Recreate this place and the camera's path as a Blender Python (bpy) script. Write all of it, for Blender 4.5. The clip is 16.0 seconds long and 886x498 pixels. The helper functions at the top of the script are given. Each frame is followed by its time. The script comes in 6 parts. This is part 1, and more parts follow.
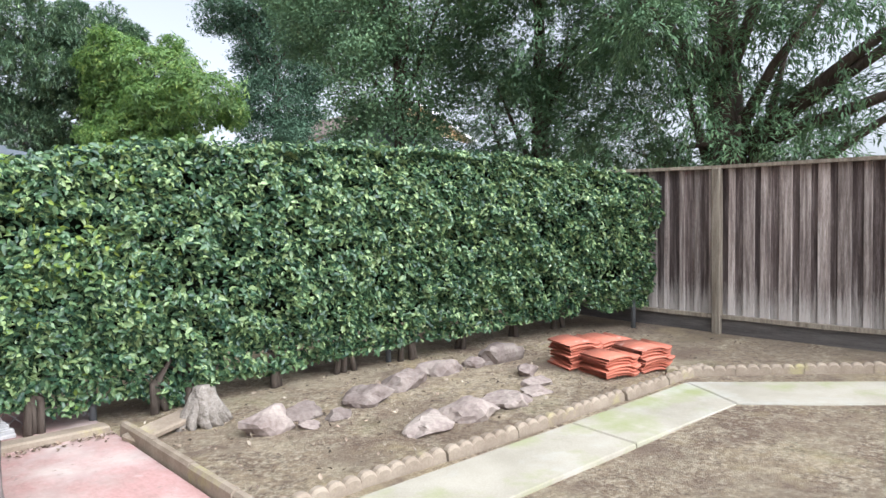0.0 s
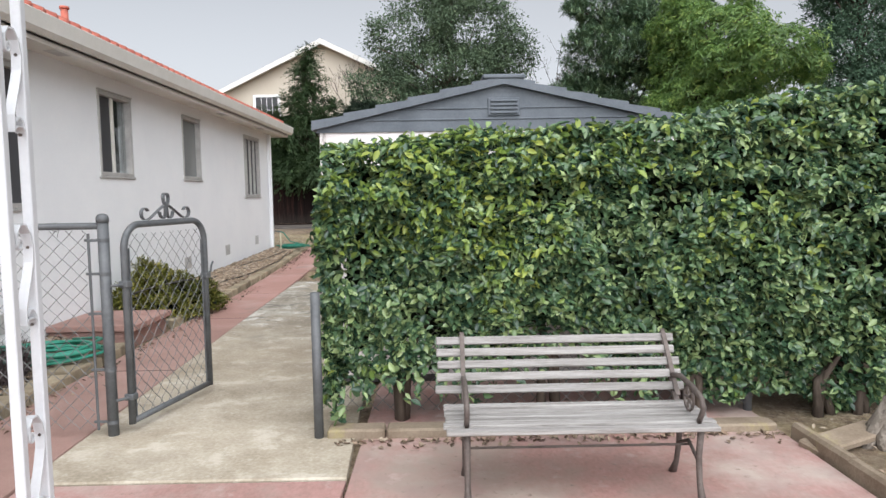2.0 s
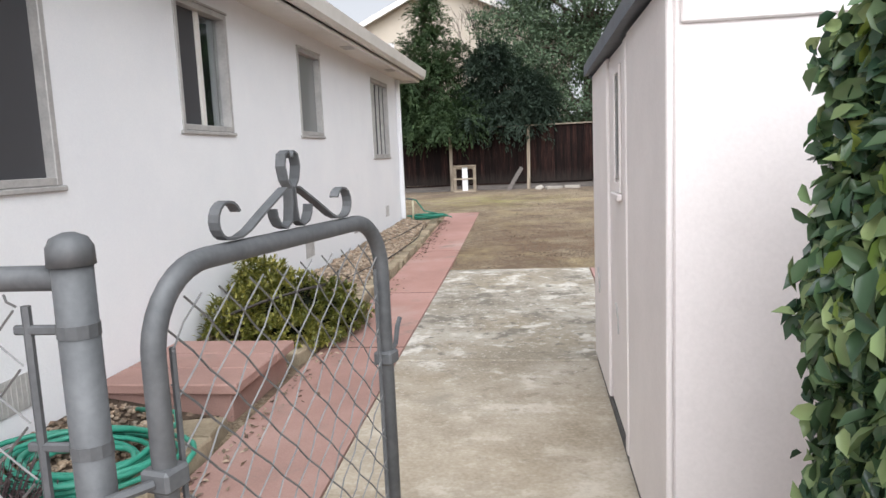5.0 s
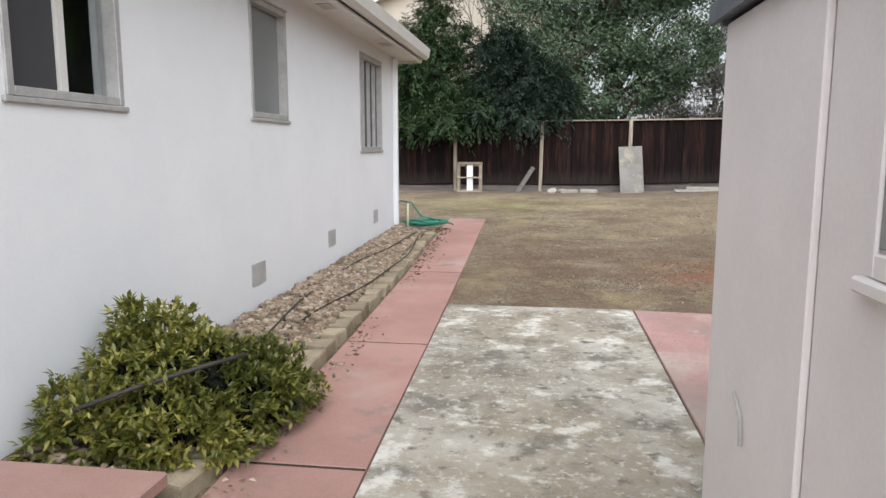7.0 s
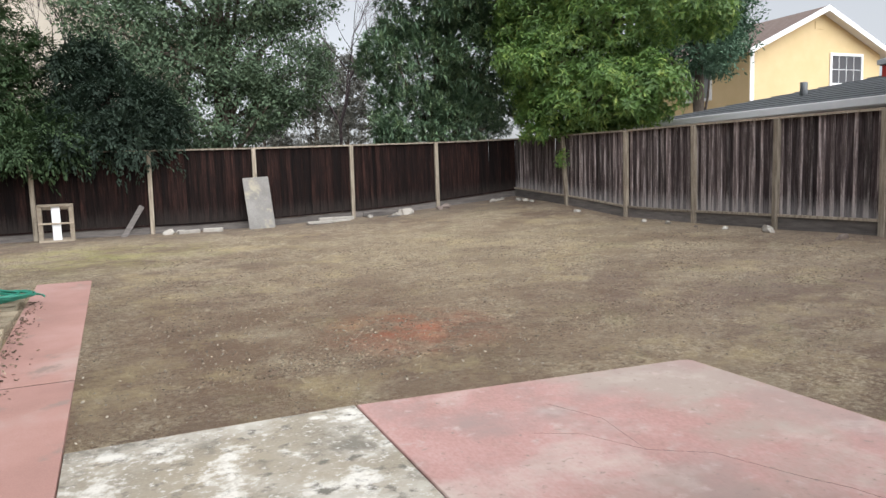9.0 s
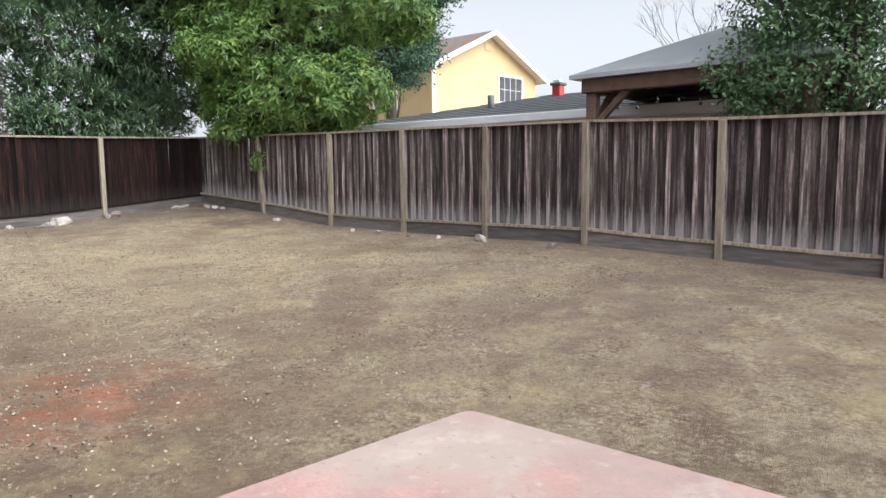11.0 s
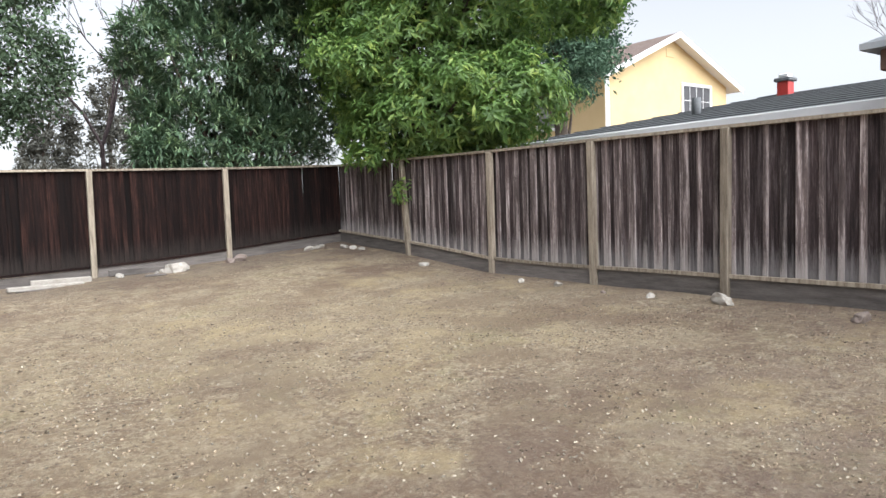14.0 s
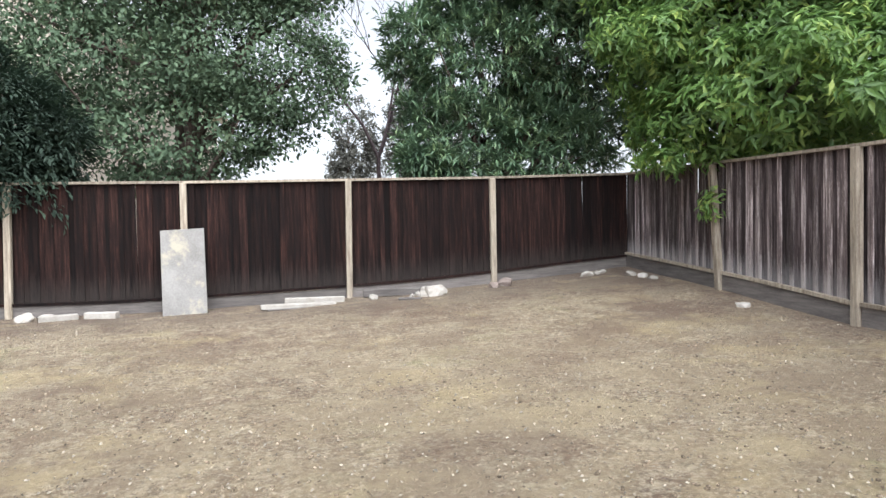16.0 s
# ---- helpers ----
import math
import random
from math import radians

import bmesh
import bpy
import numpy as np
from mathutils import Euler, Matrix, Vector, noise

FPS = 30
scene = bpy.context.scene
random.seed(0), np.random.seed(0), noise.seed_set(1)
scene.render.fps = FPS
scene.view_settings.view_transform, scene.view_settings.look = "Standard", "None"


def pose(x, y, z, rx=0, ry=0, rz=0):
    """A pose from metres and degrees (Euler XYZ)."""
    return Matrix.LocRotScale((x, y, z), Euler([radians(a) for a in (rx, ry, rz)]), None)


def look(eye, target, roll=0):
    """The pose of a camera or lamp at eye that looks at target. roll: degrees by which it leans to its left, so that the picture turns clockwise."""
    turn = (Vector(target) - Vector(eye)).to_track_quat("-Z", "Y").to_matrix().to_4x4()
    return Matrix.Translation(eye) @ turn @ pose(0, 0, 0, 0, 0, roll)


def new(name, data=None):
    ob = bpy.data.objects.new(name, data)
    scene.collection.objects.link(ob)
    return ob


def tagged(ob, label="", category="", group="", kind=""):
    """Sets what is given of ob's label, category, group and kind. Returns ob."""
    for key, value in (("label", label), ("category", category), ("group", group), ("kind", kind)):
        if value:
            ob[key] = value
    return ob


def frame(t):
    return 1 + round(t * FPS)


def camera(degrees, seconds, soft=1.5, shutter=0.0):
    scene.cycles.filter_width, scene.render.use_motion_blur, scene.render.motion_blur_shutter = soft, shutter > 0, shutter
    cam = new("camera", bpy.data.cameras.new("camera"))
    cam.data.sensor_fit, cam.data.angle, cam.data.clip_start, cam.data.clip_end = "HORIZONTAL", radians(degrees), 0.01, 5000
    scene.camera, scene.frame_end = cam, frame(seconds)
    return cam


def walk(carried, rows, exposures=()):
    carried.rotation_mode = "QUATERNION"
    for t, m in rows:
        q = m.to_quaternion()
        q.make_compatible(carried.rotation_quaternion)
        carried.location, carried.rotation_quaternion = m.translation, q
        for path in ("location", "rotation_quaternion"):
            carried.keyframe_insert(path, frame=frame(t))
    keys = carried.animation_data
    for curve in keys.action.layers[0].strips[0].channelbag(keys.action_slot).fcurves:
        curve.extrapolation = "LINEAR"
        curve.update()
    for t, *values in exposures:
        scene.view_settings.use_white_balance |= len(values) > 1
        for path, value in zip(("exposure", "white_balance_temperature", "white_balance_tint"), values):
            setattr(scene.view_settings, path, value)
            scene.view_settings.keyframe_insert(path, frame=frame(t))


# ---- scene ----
cam = camera(64.3, 16.0)
PATH = [
    (0, (0.441, -0.996, 1.434), (1.771, 0.495, 1.346), -1.0),
    (0.5, (0.295, -0.849, 1.443), (1.196, 0.935, 1.352), -0.8),
    (1, (0.237, -0.666, 1.432), (0.707, 1.275, 1.333), -0.3),
    (1.5, (0.156, -0.374, 1.437), (0.332, 1.615, 1.318), -0.1),
    (2, (-0.081, 0.031, 1.433), (-0.07, 2.025, 1.28), -1.0),
    (2.5, (-0.338, 0.503, 1.426), (-0.426, 2.492, 1.234), -2.4),
    (3, (-0.607, 1.006, 1.432), (-0.764, 2.987, 1.208), -2.8),
    (3.5, (-0.852, 1.536, 1.437), (-1.055, 3.512, 1.203), -2.6),
    (4, (-1.025, 2.06, 1.443), (-1.299, 4.025, 1.191), -2.6),
    (4.2, (-1.102, 2.297, 1.429), (-1.396, 4.259, 1.173), -3.0),
    (6.3, (-1.504, 4.601, 1.504), (-1.762, 6.565, 1.228), -1.3),
    (6.5, (-1.528, 4.823, 1.5), (-1.802, 6.784, 1.219), -1.1),
    (7, (-1.604, 5.339, 1.491), (-1.885, 7.299, 1.209), -0.0),
    (7.5, (-1.709, 5.871, 1.506), (-1.923, 7.844, 1.26), 0.4),
    (8, (-1.867, 6.426, 1.524), (-1.832, 8.416, 1.328), -0.8),
    (8.5, (-1.957, 6.973, 1.536), (-1.57, 8.926, 1.343), -1.6),
    (9, (-2.003, 7.452, 1.546), (-1.218, 9.279, 1.326), -2.0),
    (9.5, (-1.839, 7.917, 1.507), (-0.652, 9.508, 1.267), -1.8),
    (9.7, (-1.751, 8.066, 1.493), (-0.41, 9.53, 1.251), -1.7),
    (11.8, (-0.851, 9.64, 1.534), (0.654, 10.939, 1.314), -0.5),
    (12, (-0.607, 9.839, 1.542), (0.852, 11.191, 1.329), 0.1),
    (12.5, (-0.32, 10.351, 1.532), (1.066, 11.781, 1.346), -0.1),
    (13, (0.077, 10.828, 1.539), (1.351, 12.363, 1.391), -1.3),
    (13.5, (0.478, 11.34, 1.528), (1.716, 12.903, 1.373), -2.1),
    (14, (0.88, 11.808, 1.526), (2.054, 13.422, 1.393), -2.0),
    (14.5, (1.273, 12.371, 1.52), (2.378, 14.032, 1.38), -1.8),
    (15, (1.585, 12.972, 1.532), (2.647, 14.66, 1.384), -1.1),
    (15.5, (1.839, 13.544, 1.51), (2.742, 15.326, 1.409), -0.3),
    (16, (2.055, 14.07, 1.52), (2.514, 16.016, 1.456), -1.1),
]
walk(cam, [(t, look(eye, target, roll)) for t, eye, target, roll in PATH], [(0, 1.86, 5800, 10), (0.6, 1.57, 6000, 10), (1.5, 1.24, 6200, 10), (3.3, 1.16, 6250, 12), (4.2, 1.36, 6250, 12), (6.5, 1.25, 6200, 10), (7.5, 1.26, 6200, 10), (9.0, 1.4, 6200, 10), (9.7, 1.54, 6150, 10), (12.0, 1.86, 6130, 10), (13.0, 1.86, 6160, 11), (14.0, 1.9, 6160, 10), (15.0, 1.9, 6120, 10), (16, 2.0, 5980, 10)])

# ---- world and sun: overcast day ----
world = bpy.data.worlds.new("overcast_sky")
scene.world = world
world.use_nodes = True
wn, wl = world.node_tree.nodes, world.node_tree.links
wn.clear()
sky = wn.new("ShaderNodeTexSky")
sky.sky_type = 'NISHITA'
sky.sun_disc = False
sky.sun_elevation, sky.sun_rotation = radians(47), radians(168)
sky.air_density, sky.dust_density, sky.ozone_density = 1.0, 2.0, 1.0
grey = wn.new("ShaderNodeHueSaturation")
grey.inputs["Saturation"].default_value = 0.13
back = wn.new("ShaderNodeBackground")
back.inputs["Strength"].default_value = 0.061
wout = wn.new("ShaderNodeOutputWorld")
wl.new(sky.outputs["Color"], grey.inputs["Color"])
wl.new(grey.outputs["Color"], back.inputs["Color"])
wl.new(back.outputs["Background"], wout.inputs["Surface"])
lamp = bpy.data.lights.new("sun", 'SUN')
lamp.energy, lamp.angle, lamp.color = 2.25, radians(95), (1.0, 1.0, 1.0)
sun = new("sun", lamp)
sun.matrix_world = look((0, 0, 0), (-math.cos(radians(47)) * math.sin(radians(168)), -math.cos(radians(47)) * math.cos(radians(168)), -math.sin(radians(47))))

# ---- materials ----
def mat(name, cols, scale=6.0, rough=0.85, bump=0.2, fine=60.0, stretch=(1, 1, 1), metal=0.0, vary="", amount=0.35, detail=6.0, spots=None, bumpd=0.01, foot=None, zone=None):
    """Noise ramp at two scales, bump, and tint by object or island where vary says so."""
    m = bpy.data.materials.new(name)
    m.use_nodes = True
    nt = m.node_tree
    n, l = nt.nodes, nt.links
    bs = n["Principled BSDF"]
    geo = n.new("ShaderNodeNewGeometry")
    mp = n.new("ShaderNodeMapping")
    mp.inputs["Scale"].default_value = stretch
    if vary == "object":
        oi = n.new("ShaderNodeObjectInfo")
        add = n.new("ShaderNodeVectorMath")
        sc = n.new("ShaderNodeVectorMath")
        sc.operation = 'SCALE'
        comb = n.new("ShaderNodeCombineXYZ")
        for k in "XYZ":
            l.new(oi.outputs["Random"], comb.inputs[k])
        l.new(comb.outputs[0], sc.inputs[0])
        sc.inputs["Scale"].default_value = 37.0
        l.new(geo.outputs["Position"], add.inputs[0])
        l.new(sc.outputs[0], add.inputs[1])
        l.new(add.outputs[0], mp.inputs["Vector"])
    else:
        l.new(geo.outputs["Position"], mp.inputs["Vector"])
    nz = n.new("ShaderNodeTexNoise")
    nz.inputs["Scale"].default_value, nz.inputs["Detail"].default_value, nz.inputs["Roughness"].default_value = scale, detail, 0.6
    nf = n.new("ShaderNodeTexNoise")
    nf.inputs["Scale"].default_value, nf.inputs["Detail"].default_value = fine, 4.0
    l.new(mp.outputs[0], nz.inputs["Vector"])
    l.new(mp.outputs[0], nf.inputs["Vector"])
    mixf = n.new("ShaderNodeMath")
    mixf.operation = 'MULTIPLY_ADD'
    l.new(nf.outputs["Fac"], mixf.inputs[0])
    mixf.inputs[1].default_value = 0.45
    sub = n.new("ShaderNodeMath")
    sub.operation = 'SUBTRACT'
    l.new(nz.outputs["Fac"], sub.inputs[0])
    sub.inputs[1].default_value = 0.225
    l.new(sub.outputs[0], mixf.inputs[2])
    ramp = n.new("ShaderNodeValToRGB")
    els = ramp.color_ramp.elements
    while len(els) < len(cols):
        els.new(0.5)
    for i, c in enumerate(cols):
        els[i].position = 0.3 + 0.4 * i / max(1, len(cols) - 1)
        els[i].color = (*c, 1)
    l.new(mixf.outputs[0], ramp.inputs["Fac"])
    col = ramp.outputs["Color"]
    if vary:
        if vary == "object":
            rnd = oi.outputs["Random"]
        else:
            rnd = geo.outputs["Random Per Island"]
        hs = n.new("ShaderNodeHueSaturation")
        mr = n.new("ShaderNodeMapRange")
        mr.inputs["To Min"].default_value, mr.inputs["To Max"].default_value = 1 - amount, 1 + amount
        l.new(rnd, mr.inputs["Value"])
        l.new(mr.outputs[0], hs.inputs["Value"])
        l.new(col, hs.inputs["Color"])
        col = hs.outputs["Color"]
    for sc_, lo, hi, c in (spots or []):
        sn = n.new("ShaderNodeTexNoise")
        sn.inputs["Scale"].default_value, sn.inputs["Detail"].default_value, sn.inputs["Roughness"].default_value = sc_, 8.0, 0.65
        l.new(geo.outputs["Position"], sn.inputs["Vector"])
        mr2 = n.new("ShaderNodeMapRange")
        mr2.inputs["From Min"].default_value, mr2.inputs["From Max"].default_value = lo, hi
        l.new(sn.outputs["Fac"], mr2.inputs["Value"])
        mx = n.new("ShaderNodeMix")
        mx.data_type = 'RGBA'
        l.new(mr2.outputs[0], mx.inputs["Factor"])
        l.new(col, mx.inputs[6])
        mx.inputs[7].default_value = (*c, 1)
        col = mx.outputs[2]
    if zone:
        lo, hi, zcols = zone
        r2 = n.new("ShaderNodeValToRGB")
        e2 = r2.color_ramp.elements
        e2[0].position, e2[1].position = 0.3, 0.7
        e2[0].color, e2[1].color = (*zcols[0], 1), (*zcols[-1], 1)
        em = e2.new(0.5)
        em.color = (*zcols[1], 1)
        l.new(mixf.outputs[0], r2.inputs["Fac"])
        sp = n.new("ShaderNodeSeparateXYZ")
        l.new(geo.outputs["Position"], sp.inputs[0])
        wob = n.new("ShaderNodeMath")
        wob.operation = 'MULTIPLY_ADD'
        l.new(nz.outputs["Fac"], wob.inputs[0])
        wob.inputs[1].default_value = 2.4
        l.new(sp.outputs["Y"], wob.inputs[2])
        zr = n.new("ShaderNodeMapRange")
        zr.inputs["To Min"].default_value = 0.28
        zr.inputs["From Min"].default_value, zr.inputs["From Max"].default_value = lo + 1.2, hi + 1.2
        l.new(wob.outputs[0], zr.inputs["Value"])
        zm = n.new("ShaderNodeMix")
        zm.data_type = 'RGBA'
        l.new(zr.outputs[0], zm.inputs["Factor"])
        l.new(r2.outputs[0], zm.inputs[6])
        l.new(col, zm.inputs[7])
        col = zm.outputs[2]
    if foot:
        tc = n.new("ShaderNodeTexCoord")
        sep = n.new("ShaderNodeSeparateXYZ")
        l.new(tc.outputs["Generated"], sep.inputs[0])
        ad = n.new("ShaderNodeMath")
        ad.operation = 'MULTIPLY_ADD'
        l.new(mixf.outputs[0], ad.inputs[0])
        ad.inputs[1].default_value = -0.45
        l.new(sep.outputs["Z"], ad.inputs[2])
        mf = n.new("ShaderNodeMapRange")
        mf.inputs["From Min"].default_value, mf.inputs["From Max"].default_value = 0.0, -0.2
        mf.inputs["To Max"].default_value = 0.8
        l.new(ad.outputs[0], mf.inputs["Value"])
        mw = n.new("ShaderNodeMix")
        mw.data_type = 'RGBA'
        l.new(mf.outputs[0], mw.inputs["Factor"])
        l.new(col, mw.inputs[6])
        mw.inputs[7].default_value = (*foot, 1)
        col = mw.outputs[2]
    l.new(col, bs.inputs["Base Color"])
    bs.inputs["Roughness"].default_value = rough
    bs.inputs["Metallic"].default_value = metal
    if rough >= 0.85:
        bs.inputs["Specular IOR Level"].default_value = 0.2
    if bump:
        bp = n.new("ShaderNodeBump")
        bp.inputs["Strength"].default_value = bump
        bp.inputs["Distance"].default_value = bumpd
        l.new(mixf.outputs[0], bp.inputs["Height"])
        l.new(bp.outputs[0], bs.inputs["Normal"])
    return m


def leafmat(name, dark, mid, light, rough=0.45, grain=0.55, trans=0.35, patch=1.0):
    """Leaves: a tint for every leaf, a little light through them."""
    m = bpy.data.materials.new(name)
    m.use_nodes = True
    n, l = m.node_tree.nodes, m.node_tree.links
    bs = n["Principled BSDF"]
    geo = n.new("ShaderNodeNewGeometry")
    nz = n.new("ShaderNodeTexNoise")
    nz.inputs["Scale"].default_value = 2.1
    nz.inputs["Detail"].default_value = 3.0
    l.new(geo.outputs["Position"], nz.inputs["Vector"])
    ma = n.new("ShaderNodeMath")
    ma.operation = 'MULTIPLY_ADD'
    l.new(geo.outputs["Random Per Island"], ma.inputs[0])
    ma.inputs[1].default_value = grain
    sb = n.new("ShaderNodeMath")
    sb.operation = 'SUBTRACT'
    pm = n.new("ShaderNodeMath")
    pm.operation = 'MULTIPLY'
    pm.inputs[1].default_value = patch
    l.new(nz.outputs["Fac"], pm.inputs[0])
    l.new(pm.outputs[0], sb.inputs[0])
    sb.inputs[1].default_value = grain * 0.49 + 0.5 * (patch - 1.0)
    l.new(sb.outputs[0], ma.inputs[2])
    ramp = n.new("ShaderNodeValToRGB")
    els = ramp.color_ramp.elements
    els[0].color, els[0].position = (*dark, 1), 0.15
    els[1].color, els[1].position = (*light, 1), 0.92
    e = els.new(0.6)
    e.color = (*mid, 1)
    l.new(ma.outputs[0], ramp.inputs["Fac"])
    l.new(ramp.outputs[0], bs.inputs["Base Color"])
    bs.inputs["Roughness"].default_value = rough
    tr = n.new("ShaderNodeBsdfTranslucent")
    l.new(ramp.outputs[0], tr.inputs["Color"])
    mx = n.new("ShaderNodeMixShader")
    mx.inputs[0].default_value = trans
    l.new(bs.outputs[0], mx.inputs[1])
    l.new(tr.outputs[0], mx.inputs[2])
    l.new(mx.outputs[0], n["Material Output"].inputs["Surface"])
    return m


STUCCO = mat("white_stucco", [(0.74, 0.75, 0.765), (0.80, 0.805, 0.81)], 1.2, 0.9, 0.5, 90.0, spots=[(0.7, 0.62, 0.8, (0.66, 0.67, 0.68))])
TRIM = mat("cream_painted_trim", [(0.62, 0.60, 0.55), (0.7, 0.68, 0.64)], 3, 0.6, 0.1)
FRAME = mat("weathered_window_frame", [(0.36, 0.35, 0.34), (0.50, 0.49, 0.47)], 8, 0.55, 0.1, metal=0.2)
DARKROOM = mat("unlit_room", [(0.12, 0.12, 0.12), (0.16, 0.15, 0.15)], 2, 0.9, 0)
ROOFRED = mat("red_clay_roof", [(0.351, 0.0945, 0.0675), (0.513, 0.162, 0.108)], 9, 0.8, 0.4)
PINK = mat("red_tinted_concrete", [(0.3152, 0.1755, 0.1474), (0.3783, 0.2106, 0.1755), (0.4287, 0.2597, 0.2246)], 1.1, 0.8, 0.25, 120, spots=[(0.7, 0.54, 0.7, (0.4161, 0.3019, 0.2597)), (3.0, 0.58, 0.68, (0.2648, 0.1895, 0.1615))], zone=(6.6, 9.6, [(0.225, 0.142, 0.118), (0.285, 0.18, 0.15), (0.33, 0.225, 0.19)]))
PATIO = mat("faded_red_patio_concrete", [(0.29, 0.175, 0.148), (0.39, 0.222, 0.198), (0.45, 0.295, 0.265)], 0.9, 0.75, 0.25, 60, stretch=(1, 0.5, 1), spots=[(0.5, 0.46, 0.58, (0.33, 0.262, 0.222)), (1.4, 0.50, 0.68, (0.29, 0.205, 0.185)), (0.9, 0.52, 0.74, (0.48, 0.41, 0.36)), (7.0, 0.58, 0.72, (0.43, 0.33, 0.295)), (20.0, 0.60, 0.70, (0.24, 0.18, 0.155))])
GREYC = mat("stained_grey_concrete", [(0.184, 0.1616, 0.1265), (0.2932, 0.2622, 0.2112), (0.391, 0.3559, 0.3025)], 1.6, 0.85, 0.4, 50, spots=[(0.45, 0.44, 0.60, (0.3105, 0.2655, 0.198)), (1.3, 0.48, 0.68, (0.46, 0.4294, 0.374)), (3.2, 0.545, 0.625, (0.6, 0.57, 0.51)), (1.9, 0.545, 0.63, (0.184, 0.1672, 0.1375)), (9.0, 0.55, 0.66, (0.1495, 0.1379, 0.1155)), (24.0, 0.56, 0.66, (0.5175, 0.4859, 0.44))], zone=(6.9, 8.6, [(0.3, 0.25, 0.18), (0.42, 0.36, 0.275), (0.53, 0.475, 0.38)]))
PATHC = mat("mossy_path_concrete", [(0.27, 0.24, 0.185), (0.38, 0.34, 0.27)], 1.6, 0.9, 0.3, 100, spots=[(1.3, 0.50, 0.65, (0.25, 0.26, 0.125)), (0.6, 0.52, 0.65, (0.40, 0.385, 0.34))])
KERB = mat("concrete_edging", [(0.19, 0.145, 0.105), (0.29, 0.235, 0.175)], 5, 0.9, 0.4, 70, spots=[(2.0, 0.56, 0.7, (0.33, 0.29, 0.12))])
BLOCK = mat("tan_retaining_block", [(0.2599, 0.2113, 0.1473), (0.3811, 0.3204, 0.2253)], 9, 0.95, 0.6, 80, vary="object", amount=0.2)
PEBBLE = mat("river_pebble", [(0.125, 0.08, 0.05), (0.25, 0.185, 0.125), (0.4, 0.34, 0.27)], 12, 0.7, 0.1, vary="island", amount=0.45)
PEBBLE_ONE = mat("river_stone_single", [(0.125, 0.08, 0.05), (0.25, 0.185, 0.125), (0.4, 0.34, 0.27)], 12, 0.7, 0.1, vary="object", amount=0.45)
ROCK = mat("field_stone", [(0.1355, 0.1016, 0.08712), (0.213, 0.1694, 0.1452), (0.2904, 0.242, 0.2033)], 4, 0.9, 0.6, 30, vary="object", amount=0.2, bumpd=0.03)
DEBRIS = mat("pale_concrete_rubble", [(0.2951, 0.2656, 0.2287), (0.4058, 0.3763, 0.332)], 7, 0.9, 0.5, 40, vary="object", amount=0.15)
TERRA = mat("terracotta_tile", [(0.396, 0.1155, 0.066), (0.55, 0.176, 0.1045)], 7, 0.75, 0.3, 60, vary="object", amount=0.22, spots=[(6, 0.6, 0.75, (0.605, 0.396, 0.33))])
STEEL = mat("dull_galvanised_steel", [(0.085, 0.09, 0.094), (0.135, 0.14, 0.144)], 10, 0.6, 0.1, metal=0.25)
WIRE = mat("galvanised_wire", [(0.12, 0.12, 0.12), (0.19, 0.19, 0.185)], 14, 0.55, 0, metal=0.3)
IRONW = mat("white_painted_iron", [(0.5576, 0.5658, 0.5822), (0.6232, 0.6314, 0.6478)], 5, 0.45, 0.08, spots=[(9, 0.68, 0.76, (0.41, 0.3936, 0.369))])
BENCHW = mat("weathered_grey_slat", [(0.18, 0.165, 0.155), (0.29, 0.275, 0.26), (0.38, 0.365, 0.35)], 6, 0.9, 0.6, 60, stretch=(0.5, 9, 9), vary="object", amount=0.1)
BENCHI = mat("rusty_cast_iron", [(0.085, 0.068, 0.06), (0.16, 0.132, 0.118)], 12, 0.7, 0.3, metal=0.3)
SHEDW = mat("beige_shed_panel", [(0.6861, 0.641, 0.6214), (0.7685, 0.7184, 0.7009)], 2, 0.6, 0.12, 70, spots=[(0.9, 0.62, 0.8, (0.6312, 0.5917, 0.5491))])
SHEDR = mat("slate_shed_roof", [(0.085, 0.098, 0.115), (0.125, 0.14, 0.16)], 5, 0.65, 0.2)
SHEDB = mat("dark_shed_base", [(0.05, 0.05, 0.05), (0.09, 0.085, 0.08)], 5, 0.8, 0.2)
HOSE = mat("green_rubber_hose", [(0.02, 0.19, 0.125), (0.035, 0.26, 0.18)], 6, 0.45, 0.1)
DRIP = mat("black_drip_line", [(0.025, 0.022, 0.02), (0.05, 0.04, 0.035)], 6, 0.7, 0.1)
SOIL = mat("damp_dark_soil", [(0.025, 0.018, 0.014), (0.06, 0.045, 0.035)], 20, 1.0, 0.5)
BEDSOIL = mat("brown_bed_soil", [(0.045, 0.033, 0.024), (0.11, 0.082, 0.06)], 12, 1.0, 0.6)
PVC = mat("pale_pvc_pipe", [(0.55, 0.50, 0.34), (0.62, 0.57, 0.42)], 6, 0.5, 0.05)
FBOARD = mat("weathered_redwood_board", [(0.01931, 0.01528, 0.01576), (0.04739, 0.03413, 0.03348), (0.1318, 0.1078, 0.1064)], 5, 0.9, 0.5, 50, stretch=(6, 6, 0.35), vary="object", amount=0.45, foot=(0.195, 0.1829, 0.1823))
FLAP = mat("greyed_fence_lap_board", [(0.04025, 0.0322, 0.03105), (0.115, 0.09085, 0.08625), (0.414, 0.3565, 0.3392)], 4, 0.9, 0.5, 50, stretch=(6, 6, 0.35), vary="object", amount=0.6, foot=(0.345, 0.3162, 0.3013))
